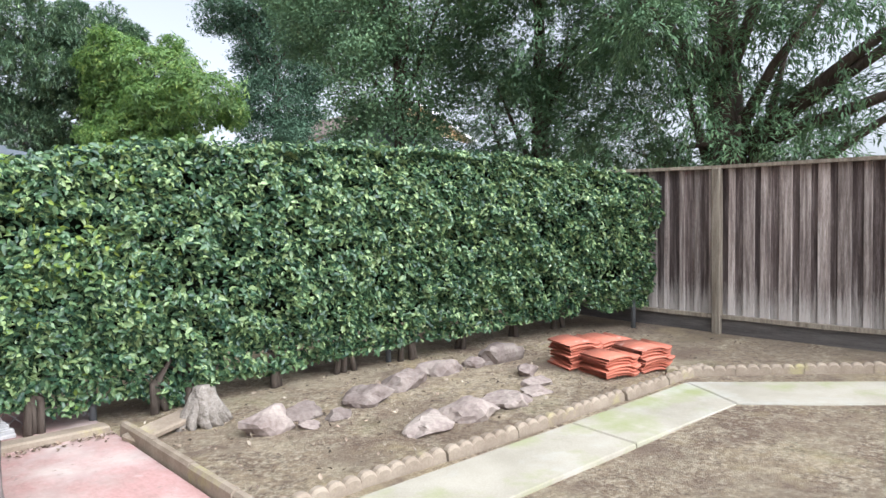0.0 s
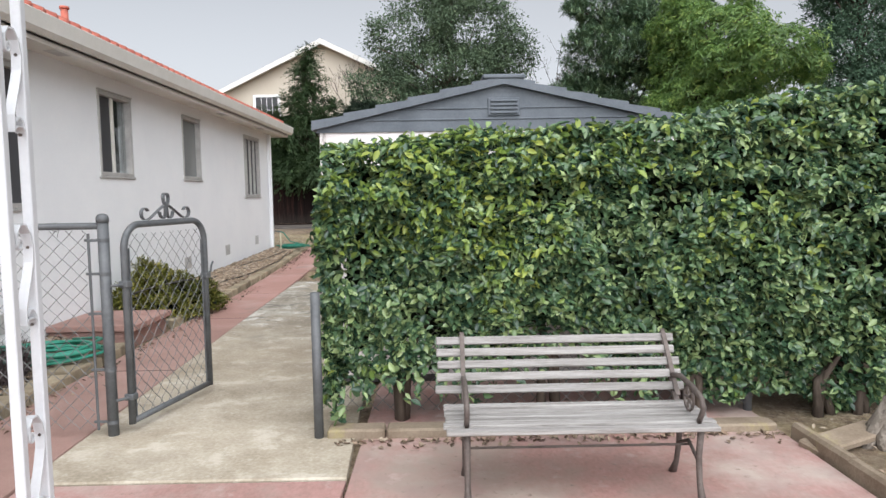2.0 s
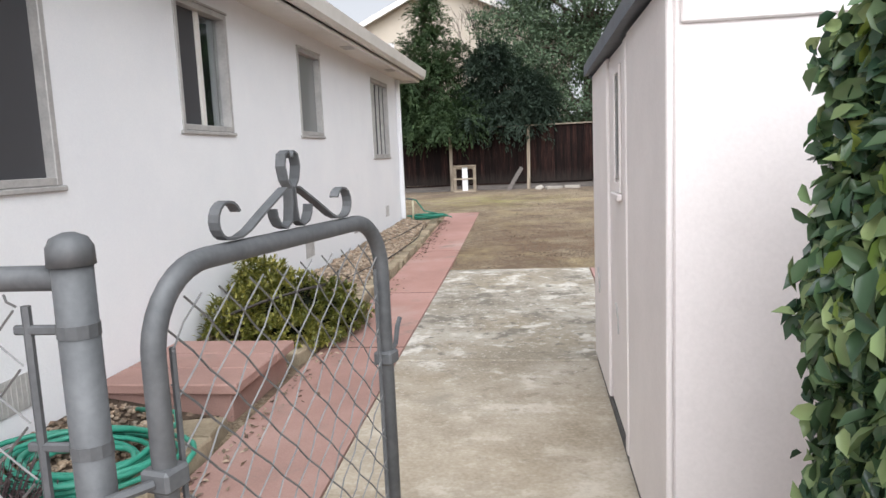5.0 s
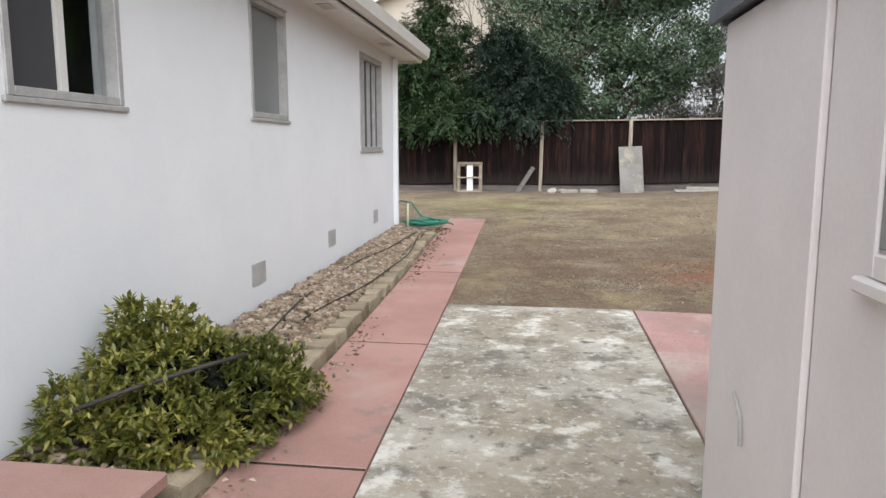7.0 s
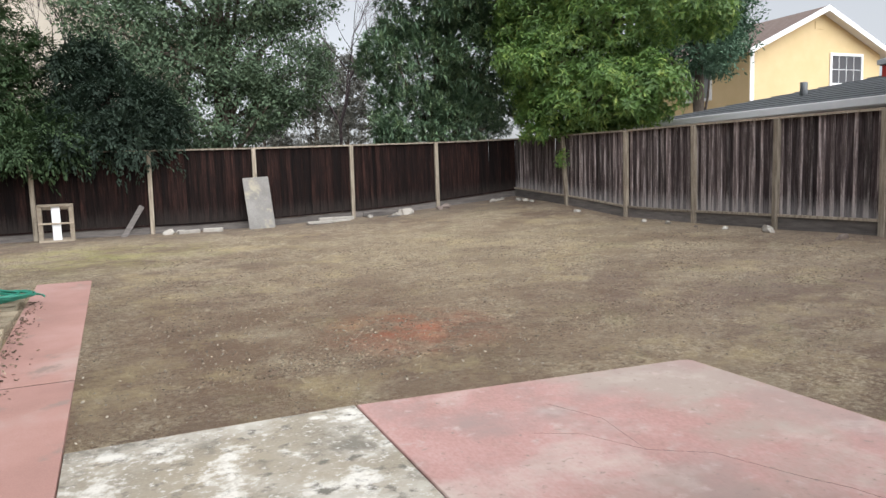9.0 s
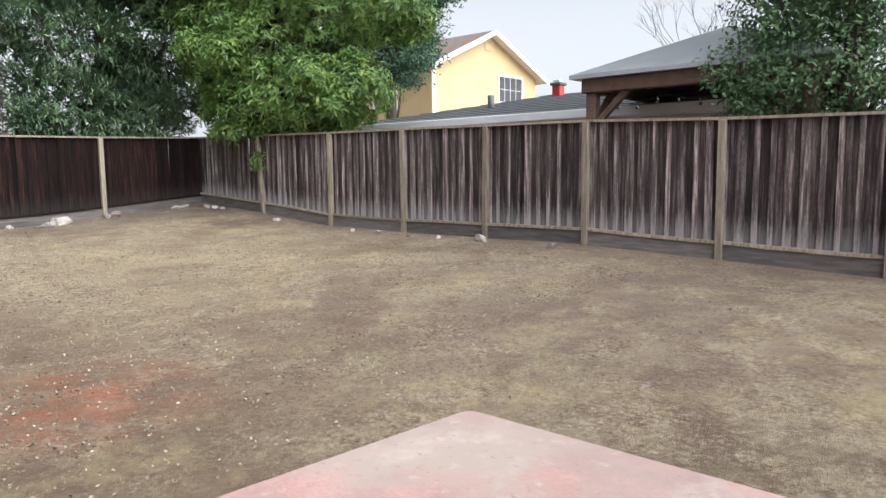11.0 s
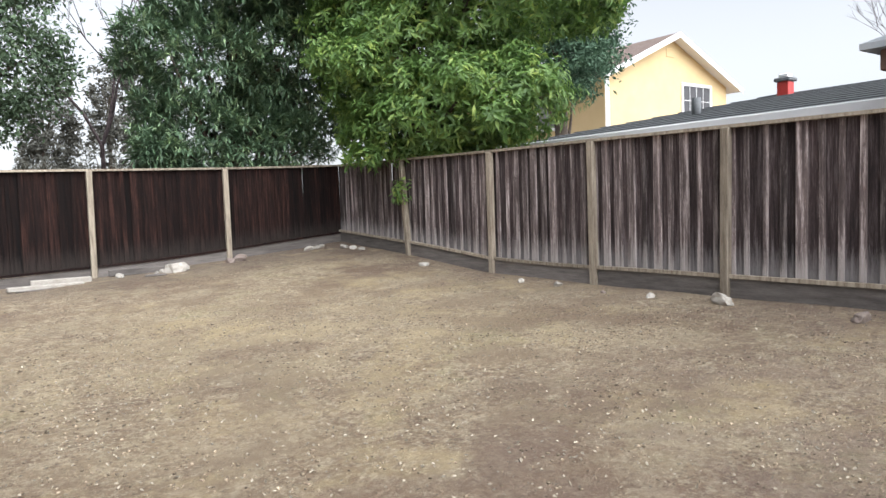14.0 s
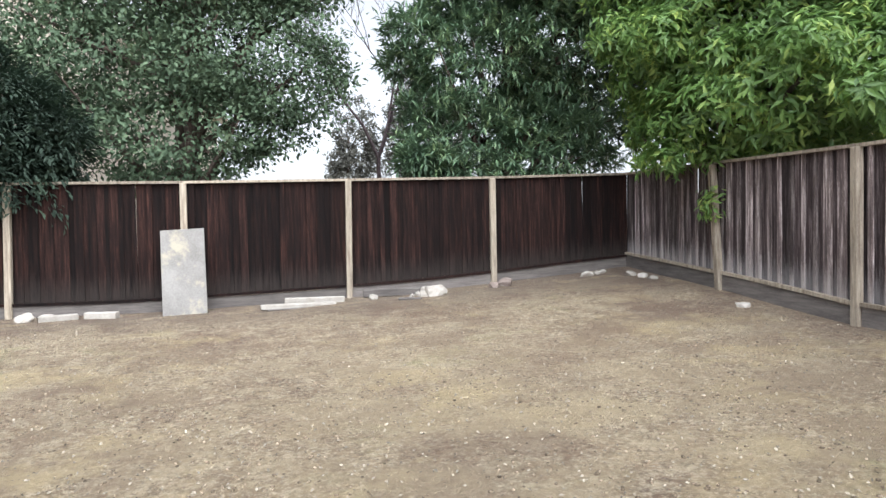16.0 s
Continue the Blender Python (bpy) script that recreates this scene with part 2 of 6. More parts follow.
# Reddish boards taken near black; shade under the overhanging trees is in the tone.
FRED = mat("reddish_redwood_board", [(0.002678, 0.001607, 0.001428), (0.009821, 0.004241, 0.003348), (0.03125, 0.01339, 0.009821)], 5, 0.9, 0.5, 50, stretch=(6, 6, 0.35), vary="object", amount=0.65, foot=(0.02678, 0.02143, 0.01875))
FPOST = mat("grey_fence_post", [(0.153, 0.1232, 0.0918), (0.2635, 0.221, 0.17), (0.3655, 0.3145, 0.2465)], 5, 0.9, 0.5, 50, stretch=(5, 5, 0.5), vary="object", amount=0.25)
FOLD = mat("pale_grey_brown_board", [(0.1, 0.08, 0.072), (0.25, 0.205, 0.182), (0.5, 0.435, 0.39)], 4, 0.9, 0.5, 50, stretch=(6, 6, 0.35), vary="object", amount=0.3, foot=(0.55, 0.5, 0.455))
FGARD = mat("sun_greyed_board", [(0.05, 0.037, 0.034), (0.11, 0.085, 0.077), (0.24, 0.2, 0.185)], 5, 0.9, 0.5, 50, stretch=(6, 6, 0.35), vary="object", amount=0.35, foot=(0.45, 0.41, 0.37))
FKICK = mat("grey_kickboard", [(0.08438, 0.075, 0.06938), (0.1688, 0.15, 0.1369)], 4, 0.9, 0.5, 40, stretch=(0.6, 0.6, 6), vary="object", amount=0.3)
CRATEW = mat("pallet_wood", [(0.21, 0.165, 0.12), (0.345, 0.2925, 0.225)], 6, 0.9, 0.4, 50, vary="object", amount=0.25)
PLYW = mat("weathered_plywood", [(0.1688, 0.1562, 0.1438), (0.25, 0.2375, 0.2188)], 2.5, 0.9, 0.3, 40, spots=[(2.2, 0.52, 0.62, (0.325, 0.2937, 0.225))])
BARK = mat("brown_bark", [(0.05, 0.038, 0.03), (0.12, 0.095, 0.075)], 7, 0.95, 0.8, 30, stretch=(1, 1, 0.3), bumpd=0.03)
STUMP = mat("grey_dead_wood", [(0.15, 0.125, 0.10), (0.31, 0.27, 0.23)], 9, 0.95, 0.9, 40, bumpd=0.04)
# Near-black, standing in for the shade deep inside the foliage.
CORE = mat("inner_shade_black", [(0.0044, 0.0066, 0.0033), (0.011, 0.0143, 0.0066)], 5, 1.0, 0.5)
YELLOW = mat("yellow_stucco", [(0.55, 0.42, 0.23), (0.61, 0.47, 0.27)], 1, 0.9, 0.2)
TAN = mat("tan_stucco", [(0.5, 0.441, 0.3565), (0.55, 0.4935, 0.414)], 1, 0.9, 0.2)
WHITEP = mat("white_paint", [(0.72, 0.72, 0.72), (0.8, 0.8, 0.8)], 3, 0.6, 0.05)
BROWNR = mat("brown_shingle", [(0.13, 0.095, 0.08), (0.20, 0.155, 0.135)], 6, 0.9, 0.4)
GREYR = mat("grey_shingle", [(0.085, 0.09, 0.095), (0.14, 0.145, 0.15)], 6, 0.9, 0.4, stretch=(1, 1, 4))
METALR = mat("grey_metal_roof", [(0.34, 0.36, 0.38), (0.42, 0.44, 0.46)], 2, 0.5, 0.1, metal=0.3)
BEAM = mat("brown_stained_beam", [(0.102, 0.06, 0.0432), (0.18, 0.1104, 0.0816)], 5, 0.7, 0.3, 40)
REDP = mat("red_paint", [(0.42, 0.03, 0.03), (0.5, 0.05, 0.04)], 5, 0.5, 0.1)
DRYTWIG = mat("dry_purple_twigs", [(0.0375, 0.0285, 0.03), (0.0975, 0.075, 0.075)], 9, 0.9, 0.2, vary="island", amount=0.4)
CLOD = mat("dry_earth_crumb", [(0.1, 0.072, 0.05), (0.19, 0.145, 0.1), (0.32, 0.255, 0.18)], 8, 0.95, 0.3, vary="island", amount=0.5)
STRAW = mat("dry_grass_and_chips", [(0.2304, 0.1824, 0.1152), (0.3456, 0.288, 0.192)], 3, 0.9, 0, vary="island", amount=0.5)
DEADLEAF = mat("brown_dead_leaf", [(0.09, 0.062, 0.045), (0.21, 0.155, 0.11), (0.36, 0.3, 0.23)], 3, 0.85, 0, vary="island", amount=0.6)
CHIP = mat("bleached_leaf_litter", [(0.1882, 0.1557, 0.1122), (0.304, 0.2642, 0.2062)], 3, 0.85, 0, vary="island", amount=0.5)
L_HEDGE = leafmat("glossy_hedge_leaf", (0.0352, 0.07392, 0.044), (0.1188, 0.2006, 0.0924), (0.3256, 0.4136, 0.176), 0.26, grain=0.85, trans=0.2, patch=0.35)
L_YOUNG = leafmat("yellow_green_hedge_leaf", (0.12, 0.2, 0.045), (0.24, 0.33, 0.065), (0.5, 0.52, 0.10), 0.35, patch=0.35)
L_BUSH = leafmat("boxwood_leaf", (0.06, 0.078, 0.014), (0.2, 0.205, 0.042), (0.52, 0.46, 0.12), 0.4)
L_DARK = leafmat("dark_cedar_leaf", (0.03937, 0.07873, 0.04812), (0.07873, 0.1444, 0.0853), (0.1642, 0.2516, 0.1356), 0.8, grain=0.3, trans=0.2)
L_OAK = leafmat("grey_green_oak_leaf", (0.04361, 0.07272, 0.04056), (0.09012, 0.1369, 0.07392), (0.1889, 0.2446, 0.1313), 0.8, grain=0.3, trans=0.2)
L_BRIGHT = leafmat("fresh_green_leaf", (0.0624, 0.1209, 0.0351), (0.1638, 0.2808, 0.0702), (0.4368, 0.5148, 0.1248), 0.5, grain=0.4)
L_CONIF = leafmat("cypress_leaf", (0.052, 0.098, 0.05), (0.12, 0.21, 0.098), (0.27, 0.38, 0.18), 0.75, grain=0.35, trans=0.2)
L_CEDAR = leafmat("deep_green_cedar_leaf", (0.02227, 0.04411, 0.01597), (0.04127, 0.07721, 0.02485), (0.09171, 0.1287, 0.04348), 0.8, grain=0.3, trans=0.2)
# L_DARK's three tones cut to about 0.3: shade put into the colour.
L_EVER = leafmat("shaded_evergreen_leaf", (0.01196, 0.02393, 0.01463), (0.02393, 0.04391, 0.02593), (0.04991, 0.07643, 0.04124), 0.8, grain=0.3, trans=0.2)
L_CORNER = leafmat("dark_lance_leaf", (0.049, 0.0868, 0.0504), (0.119, 0.196, 0.105), (0.364, 0.476, 0.238), 0.5, grain=0.45, trans=0.2)
# Greyed olive tones; the haze of distance is put into the leaf colour.
L_OLIVE = leafmat("hazed_grey_olive_leaf", (0.06, 0.06, 0.05), (0.12, 0.12, 0.10), (0.2, 0.19, 0.16), 0.8, grain=0.3)


def glassmat(name, tint, rough, clear):
    m = bpy.data.materials.new(name)
    m.use_nodes = True
    bs = m.node_tree.nodes["Principled BSDF"]
    bs.inputs["Base Color"].default_value = (*tint, 1)
    bs.inputs["Roughness"].default_value = rough
    bs.inputs["Transmission Weight"].default_value = clear
    bs.inputs["IOR"].default_value = 1.45
    return m


GLASS = glassmat("window_glass", (0.75, 0.78, 0.78), 0.02, 1.0)
SCREEN = glassmat("dark_screen_and_pane", (0.055, 0.055, 0.06), 0.6, 0.0)
FROST = glassmat("obscure_glass", (0.2, 0.205, 0.2), 0.25, 0.0)


def dirtmat():
    """Dry trampled yard: straw, bare brown earth, red stain and thin green."""
    m = bpy.data.materials.new("dry_yard_earth")
    m.use_nodes = True
    n, l = m.node_tree.nodes, m.node_tree.links
    bs = n["Principled BSDF"]
    geo = n.new("ShaderNodeNewGeometry")

    def nz(scale, detail=8.0, rough=0.62):
        a = n.new("ShaderNodeTexNoise")
        a.inputs["Scale"].default_value, a.inputs["Detail"].default_value, a.inputs["Roughness"].default_value = scale, detail, rough
        l.new(geo.outputs["Position"], a.inputs["Vector"])
        return a.outputs["Fac"]

    def step(src, lo, hi, top=1.0):
        a = n.new("ShaderNodeMapRange")
        a.inputs["From Min"].default_value, a.inputs["From Max"].default_value = lo, hi
        a.inputs["To Max"].default_value = top
        l.new(src, a.inputs["Value"])
        return a.outputs[0]

    def mix(f, a, b):
        x = n.new("ShaderNodeMix")
        x.data_type = 'RGBA'
        l.new(f, x.inputs["Factor"])
        for k, v in ((6, a), (7, b)):
            if isinstance(v, tuple):
                x.inputs[k].default_value = (*v, 1)
            else:
                l.new(v, x.inputs[k])
        return x.outputs[2]

    def spot(x, y, r0, r1):
        d = n.new("ShaderNodeVectorMath")
        d.operation = 'DISTANCE'
        fl = n.new("ShaderNodeVectorMath")
        fl.operation = 'MULTIPLY'
        l.new(geo.outputs["Position"], fl.inputs[0])
        fl.inputs[1].default_value = (1, 1, 0)
        l.new(fl.outputs[0], d.inputs[0])
        d.inputs[1].default_value = (x, y, 0)
        return step(d.outputs["Value"], r1, r0)

    def mul(a, b):
        x = n.new("ShaderNodeMath")
        x.operation = 'MULTIPLY'
        l.new(a, x.inputs[0])
        l.new(b, x.inputs[1])
        return x.outputs[0]
    big, mid_, fine, grit = nz(0.45), nz(2.2), nz(14, 10, 0.7), nz(70, 6, 0.7)
    c = mix(step(mid_, 0.40, 0.60), (0.1932, 0.1331, 0.09279), (0.3781, 0.2912, 0.2024))
    c = mix(step(big, 0.44, 0.58, 0.75), c, (0.4537, 0.366, 0.253))
    c = mix(step(fine, 0.48, 0.64, 0.85), c, (0.126, 0.08651, 0.06073))
    c = mix(step(nz(5.5, 9, 0.7), 0.50, 0.62, 0.75), c, (0.5209, 0.4409, 0.3205))
    c = mix(step(nz(7.5, 9, 0.7), 0.56, 0.66, 0.8), c, (0.1344, 0.09982, 0.07591))
    c = mix(step(nz(26, 8, 0.75), 0.50, 0.60, 0.7), c, (0.5798, 0.4991, 0.3796))
    c = mix(step(nz(33, 8, 0.75), 0.54, 0.62, 0.8), c, (0.1344, 0.1048, 0.08103))
    c = mix(step(grit, 0.60, 0.75, 0.8), c, (0.6722, 0.574, 0.447))
    c = mix(step(nz(19, 9, 0.78), 0.53, 0.60, 0.75), c, (0.125, 0.09, 0.062))
    c = mix(step(nz(22, 9, 0.78), 0.545, 0.61, 0.8), c, (0.6, 0.515, 0.385))
    c = mix(step(nz(1.3, 8, 0.7), 0.50, 0.62, 0.55), c, (0.43, 0.36, 0.26))
    c = mix(step(nz(0.85, 9, 0.72), 0.50, 0.60, 0.72), c, (0.1775, 0.1266, 0.09504))
    c = mix(mul(step(nz(1.1), 0.56, 0.74, 0.55), step(fine, 0.35, 0.6)), c, (0.2269, 0.2412, 0.09785))
    c = mix(mul(spot(-0.6, 13.4, 0.8, 5.2), step(nz(0.9, 6), 0.36, 0.56, 0.8)), c, (0.185, 0.122, 0.084))
    sep = n.new("ShaderNodeSeparateXYZ")
    l.new(geo.outputs["Position"], sep.inputs[0])
    c = mix(step(nz(0.62, 9, 0.7), 0.5, 0.62, 0.5), c, (0.17, 0.115, 0.08))
    c = mix(step(nz(0.75, 9, 0.72), 0.53, 0.64, 0.55), c, (0.5, 0.405, 0.25))
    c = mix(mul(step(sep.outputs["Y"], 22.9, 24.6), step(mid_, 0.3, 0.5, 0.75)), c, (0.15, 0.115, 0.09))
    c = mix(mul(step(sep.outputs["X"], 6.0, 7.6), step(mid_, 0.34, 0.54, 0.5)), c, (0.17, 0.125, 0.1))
    c = mix(mul(spot(3.6, 18.5, 0.5, 4.5), step(nz(1.7, 8, 0.7), 0.42, 0.6, 0.6)), c, (0.47, 0.385, 0.26))
    c = mix(mul(spot(0.35, 13.65, 0.1, 1.0), step(mid_, 0.40, 0.58, 0.6)), c, (0.4537, 0.1414, 0.09279))
    c = mix(mul(spot(5.4, 12.4, 0.8, 4.2), step(nz(1.4), 0.38, 0.62, 0.75)), c, (0.2017, 0.1464, 0.1249))
    c = mix(mul(spot(-2.8, 21.3, 0.5, 2.6), step(mid_, 0.38, 0.6, 0.6)), c, (0.3697, 0.3494, 0.1434))
    hs = n.new("ShaderNodeHueSaturation")
    hs.inputs["Saturation"].default_value, hs.inputs["Value"].default_value = 1.16, 1.22
    l.new(c, hs.inputs["Color"])
    l.new(hs.outputs["Color"], bs.inputs["Base Color"])
    bs.inputs["Roughness"].default_value = 0.95
    sm = n.new("ShaderNodeMath")
    sm.operation = 'ADD'
    l.new(fine, sm.inputs[0])
    l.new(grit, sm.inputs[1])
    bp = n.new("ShaderNodeBump")
    bp.inputs["Strength"].default_value, bp.inputs["Distance"].default_value = 1.0, 0.07
    l.new(sm.outputs[0], bp.inputs["Height"])
    l.new(bp.outputs[0], bs.inputs["Normal"])
    return m


DIRT = dirtmat()


# ---- mesh helpers ----
class Shape:
    """Collects vertices and faces for one mesh."""

    def __init__(self):
        self.v, self.f = [], []

    def add(self, vs, fs, m=None):
        o = len(self.v)
        self.v += [tuple(m @ Vector(p)) for p in vs] if m is not None else [tuple(p) for p in vs]
        self.f += [tuple(i + o for i in q) for q in fs]
        return self

    def box(self, lo, hi, c=0.004, m=None):
        """A box with chamfered edges."""
        a, b = Vector(lo), Vector(hi)
        c = min(c, min(b - a) * 0.45)
        vs, key = [], {}
        for sx in (0, 1):
            for sy in (0, 1):
                for sz in (0, 1):
                    p = [b[i] if s else a[i] for i, s in enumerate((sx, sy, sz))]
                    q = [-c if s else c for s in (sx, sy, sz)]
                    for ax in range(3):
                        r = [p[i] if i == ax else p[i] + q[i] for i in range(3)]
                        key[(sx, sy, sz, ax)] = len(vs)
                        vs.append(r)
        fs = []
        for ax in range(3):
            u, w = (ax + 1) % 3, (ax + 2) % 3
            for s in (0, 1):
                ring = []
                for su, sw in ((0, 0), (1, 0), (1, 1), (0, 1)):
                    t = [0, 0, 0]
                    t[ax], t[u], t[w] = s, su, sw
                    ring.append(key[(*t, ax)])
                fs.append(tuple(ring if s else ring[::-1]))
            for su in (0, 1):
                for sw in (0, 1):
                    t0, t1 = [0, 0, 0], [0, 0, 0]
                    t0[u], t0[w], t1[u], t1[w] = su, sw, su, sw
                    t1[ax] = 1
                    q = [key[(*t0, u)], key[(*t1, u)], key[(*t1, w)], key[(*t0, w)]]
                    fs.append(tuple(q if su ^ sw else q[::-1]))
        for sx in (0, 1):
            for sy in (0, 1):
                for sz in (0, 1):
                    q = [key[(sx, sy, sz, k)] for k in range(3)]
                    fs.append(tuple(q if not (sx + sy + sz) % 2 == 0 else q[::-1]))
        return self.add(vs, fs, m)

    def tube(self, pts, r, n=8, closed=False, flat=None):
        """A tube along points; r is a radius or one for each point. flat: (width, thickness, axis) makes a ribbon."""
        pts = [Vector(p) for p in pts]
        k = len(pts)
        rr = r if isinstance(r, (list, tuple)) else [r] * k
        o, last = len(self.v), None
        for i, p in enumerate(pts):
            a = pts[(i - 1) % k] if (closed or i) else p
            b = pts[(i + 1) % k] if (closed or i < k - 1) else p
            d = (b - a).normalized()
            if flat:
                up = Vector(flat[2])
                side = d.cross(up).normalized()
                for sx, sy in ((-1, -1), (1, -1), (1, 1), (-1, 1)):
                    self.v.append(tuple(p + side * (sx * flat[1] / 2) + up * (sy * flat[0] / 2)))
                continue
            ref = Vector((0, 0, 1)) if abs(d.z) < 0.9 else Vector((1, 0, 0))
            u = d.cross(ref).normalized() if last is None else last - d * last.dot(d)
            u = u.normalized() if u.length > 0.001 else d.cross(ref).normalized()
            last = u
            w = d.cross(u)
            for j in range(n):
                t = 2 * math.pi * j / n
                self.v.append(tuple(p + (u * math.cos(t) + w * math.sin(t)) * rr[i]))
        if flat:
            n = 4
        for i in range(k if closed else k - 1):
            a, b = o + i * n, o + ((i + 1) % k) * n
            for j in range(n):
                self.f.append((a + j, a + (j + 1) % n, b + (j + 1) % n, b + j))
        if not closed:
            self.f.append(tuple(o + j for j in range(n))[::-1])
            self.f.append(tuple(o + (k - 1) * n + j for j in range(n)))
        return self

    def mesh(self, name, material, smooth=False):
        me = bpy.data.meshes.new(name)
        me.from_pydata(self.v, [], self.f)
        me.materials.append(material)
        if smooth:
            me.polygons.foreach_set("use_smooth", [True] * len(me.polygons))
        me.update()
        return me


def part(name, shape, material, parent=None, label="", smooth=False):
    ob = new(name, shape if isinstance(shape, bpy.types.Mesh) else shape.mesh(name, material, smooth))
    if parent is not None:
        ob.parent = parent
    return tagged(ob, label)


def thing(name, label, category, group="", kind="", at=(0, 0, 0)):
    ob = new(name)
    ob.location = at
    ob.empty_display_size = 0.1
    return tagged(ob, label, category, group, kind)


def solid(name, shape, material, label, category="", kind="", group="", smooth=False):
    return tagged(part(name, shape, material, None, "", smooth), label, category, group, kind)


def interp(x, xs, ys):
    return float(np.interp(x, xs, ys))


def ground_z(x, y):
    """The height of the earth: level by the house, rising to both fences."""
    u = interp(y, [11.5, 13.5, 18.3, 25.4, 40], [-0.02, 0.05, 0.19, 0.31, 0.4])
    r = interp(y, [0, 3, 8, 12, 14.4, 18.2, 20.4, 22.9, 25.4], [0.1, 0.1, 0.2, 0.27, 0.29, 0.17, 0.16, 0.33, 0.45])
    s = max(0.0, min(1.0, (x + 0.5) / 8.5)) ** 1.8
    w = 1.0 if y > 11 or x > 2.2 else 0.0
    if not w:
        w = max(0.0, min(1.0, (x - 1.9) / 0.4, 1.0)) if y < 4.2 else max(0.0, min(1.0, (y - 10.2) / 0.8))
    return u + r * s * w


def rnd(a, b):
    return random.uniform(a, b)


def rocky(size, seed, sub=2):
    """A stone: a sphere pushed about by noise, flat underneath."""
    bm = bmesh.new()
    bmesh.ops.create_icosphere(bm, subdivisions=sub + (sub == 2), radius=1.0)
    rs = random.Random(int(seed * 10))
    facets = [(Vector((rs.gauss(0, 1), rs.gauss(0, 1), rs.gauss(0.3, 0.8))).normalized(), rs.uniform(0.55, 0.82)) for _ in range(9)]
    for v in bm.verts:
        k = 1 + 0.34 * noise.noise(v.co * 1.3 + Vector((seed * 3.1, seed, 0))) + 0.12 * noise.noise(v.co * 3.5 + Vector((0, seed, seed)))
        for pn, pd in facets:
            over = v.co.dot(pn) - pd
            if over > 0:
                v.co -= pn * over * 0.9
        v.co = Vector((v.co.x * size[0] * k, v.co.y * size[1] * k, max(-0.35, v.co.z) * size[2] * k))
    me = bpy.data.meshes.new("stone")
    bm.to_mesh(me)
    bm.free()
    return me


def leaf_mesh(name, pts, nrm, size, material, wide=0.45, spread=0.9, six=False, droop=0.0):
    """Many leaves in one mesh: a folded leaf at every point, turned about its normal."""
    rg = np.random.default_rng(len(pts))
    k = len(pts)
    nrm = nrm + rg.normal(0, spread * 0.45, (k, 3))
    nrm /= np.linalg.norm(nrm, axis=1)[:, None]
    t = rg.normal(0, 1, (k, 3))
    t[:, 2] -= droop
    t -= nrm * (t * nrm).sum(1)[:, None]
    t /= np.linalg.norm(t, axis=1)[:, None] + 1e-9
    b = np.cross(nrm, t)
    s = (size * rg.uniform(0.65, 1.3, k))[:, None]
    w = s * wide
    lift = nrm * s * 0.12
    if six:
        rows = (pts - t * s * 0.5, pts - t * s * 0.18 - b * w * 0.45 + lift, pts + t * s * 0.15 - b * w * 0.4 + lift, pts + t * s * 0.5 - lift * 0.6,
                pts + t * s * 0.15 + b * w * 0.4 + lift, pts - t * s * 0.18 + b * w * 0.45 + lift)
        n = 6
        fc = ((0, 1, 2, 3), (0, 3, 4, 5))
    else:
        rows = (pts - t * s * 0.5, pts - b * w * 0.5 + lift, pts + t * s * 0.5, pts + b * w * 0.5 + lift)
        n = 4
        fc = ((0, 1, 2), (0, 2, 3))
    v = np.stack(rows, 1).reshape(-1, 3)
    base = np.arange(k) * n
    f = []
    for q in fc:
        f.append(np.stack([base + i for i in q], 1))
    me = bpy.data.meshes.new(name)
    f = np.concatenate(f)
    me.vertices.add(len(v))
    me.vertices.foreach_set("co", v.ravel())
    me.loops.add(f.size)
    me.loops.foreach_set("vertex_index", f.ravel().astype(np.int32))
    me.polygons.add(len(f))
    me.polygons.foreach_set("loop_start", (np.arange(len(f)) * f.shape[1]).astype(np.int32))
    me.update(calc_edges=True)
    me.materials.append(material)
    return me


def crown_points(blobs, count, seed, clump=0.35, per=22):
    """Points in clumps over the outside of several round masses, and outward normals."""
    rg = np.random.default_rng(seed)
    vol = np.array([(b[3] * b[4] * b[5]) ** (2 / 3) for b in blobs])
    vol /= vol.sum()
    P, N = [], []
    for bl, share in zip(blobs, vol):
        k = max(3, int(count * share / per))
        d = rg.normal(0, 1, (k, 3))
        d /= np.linalg.norm(d, axis=1)[:, None]
        rad = np.array([bl[3], bl[4], bl[5]])
        lump = np.array([1 + 0.28 * noise.noise(Vector(x * 2.1) + Vector((seed, 0, 0))) for x in d])
        c = np.array(bl[:3]) + d * rad * (rg.uniform(0.35, 1.0, k) ** 0.45 * lump)[:, None]
        p = np.repeat(c, per, 0) + rg.normal(0, clump, (k * per, 3)) * np.array([1, 1, 0.6])
        nn = np.repeat(d, per, 0) + np.array([0, 0, 0.5])
        P.append(p)
        N.append(nn)
    P, N = np.concatenate(P), np.concatenate(N)
    return P, N / np.linalg.norm(N, axis=1)[:, None]


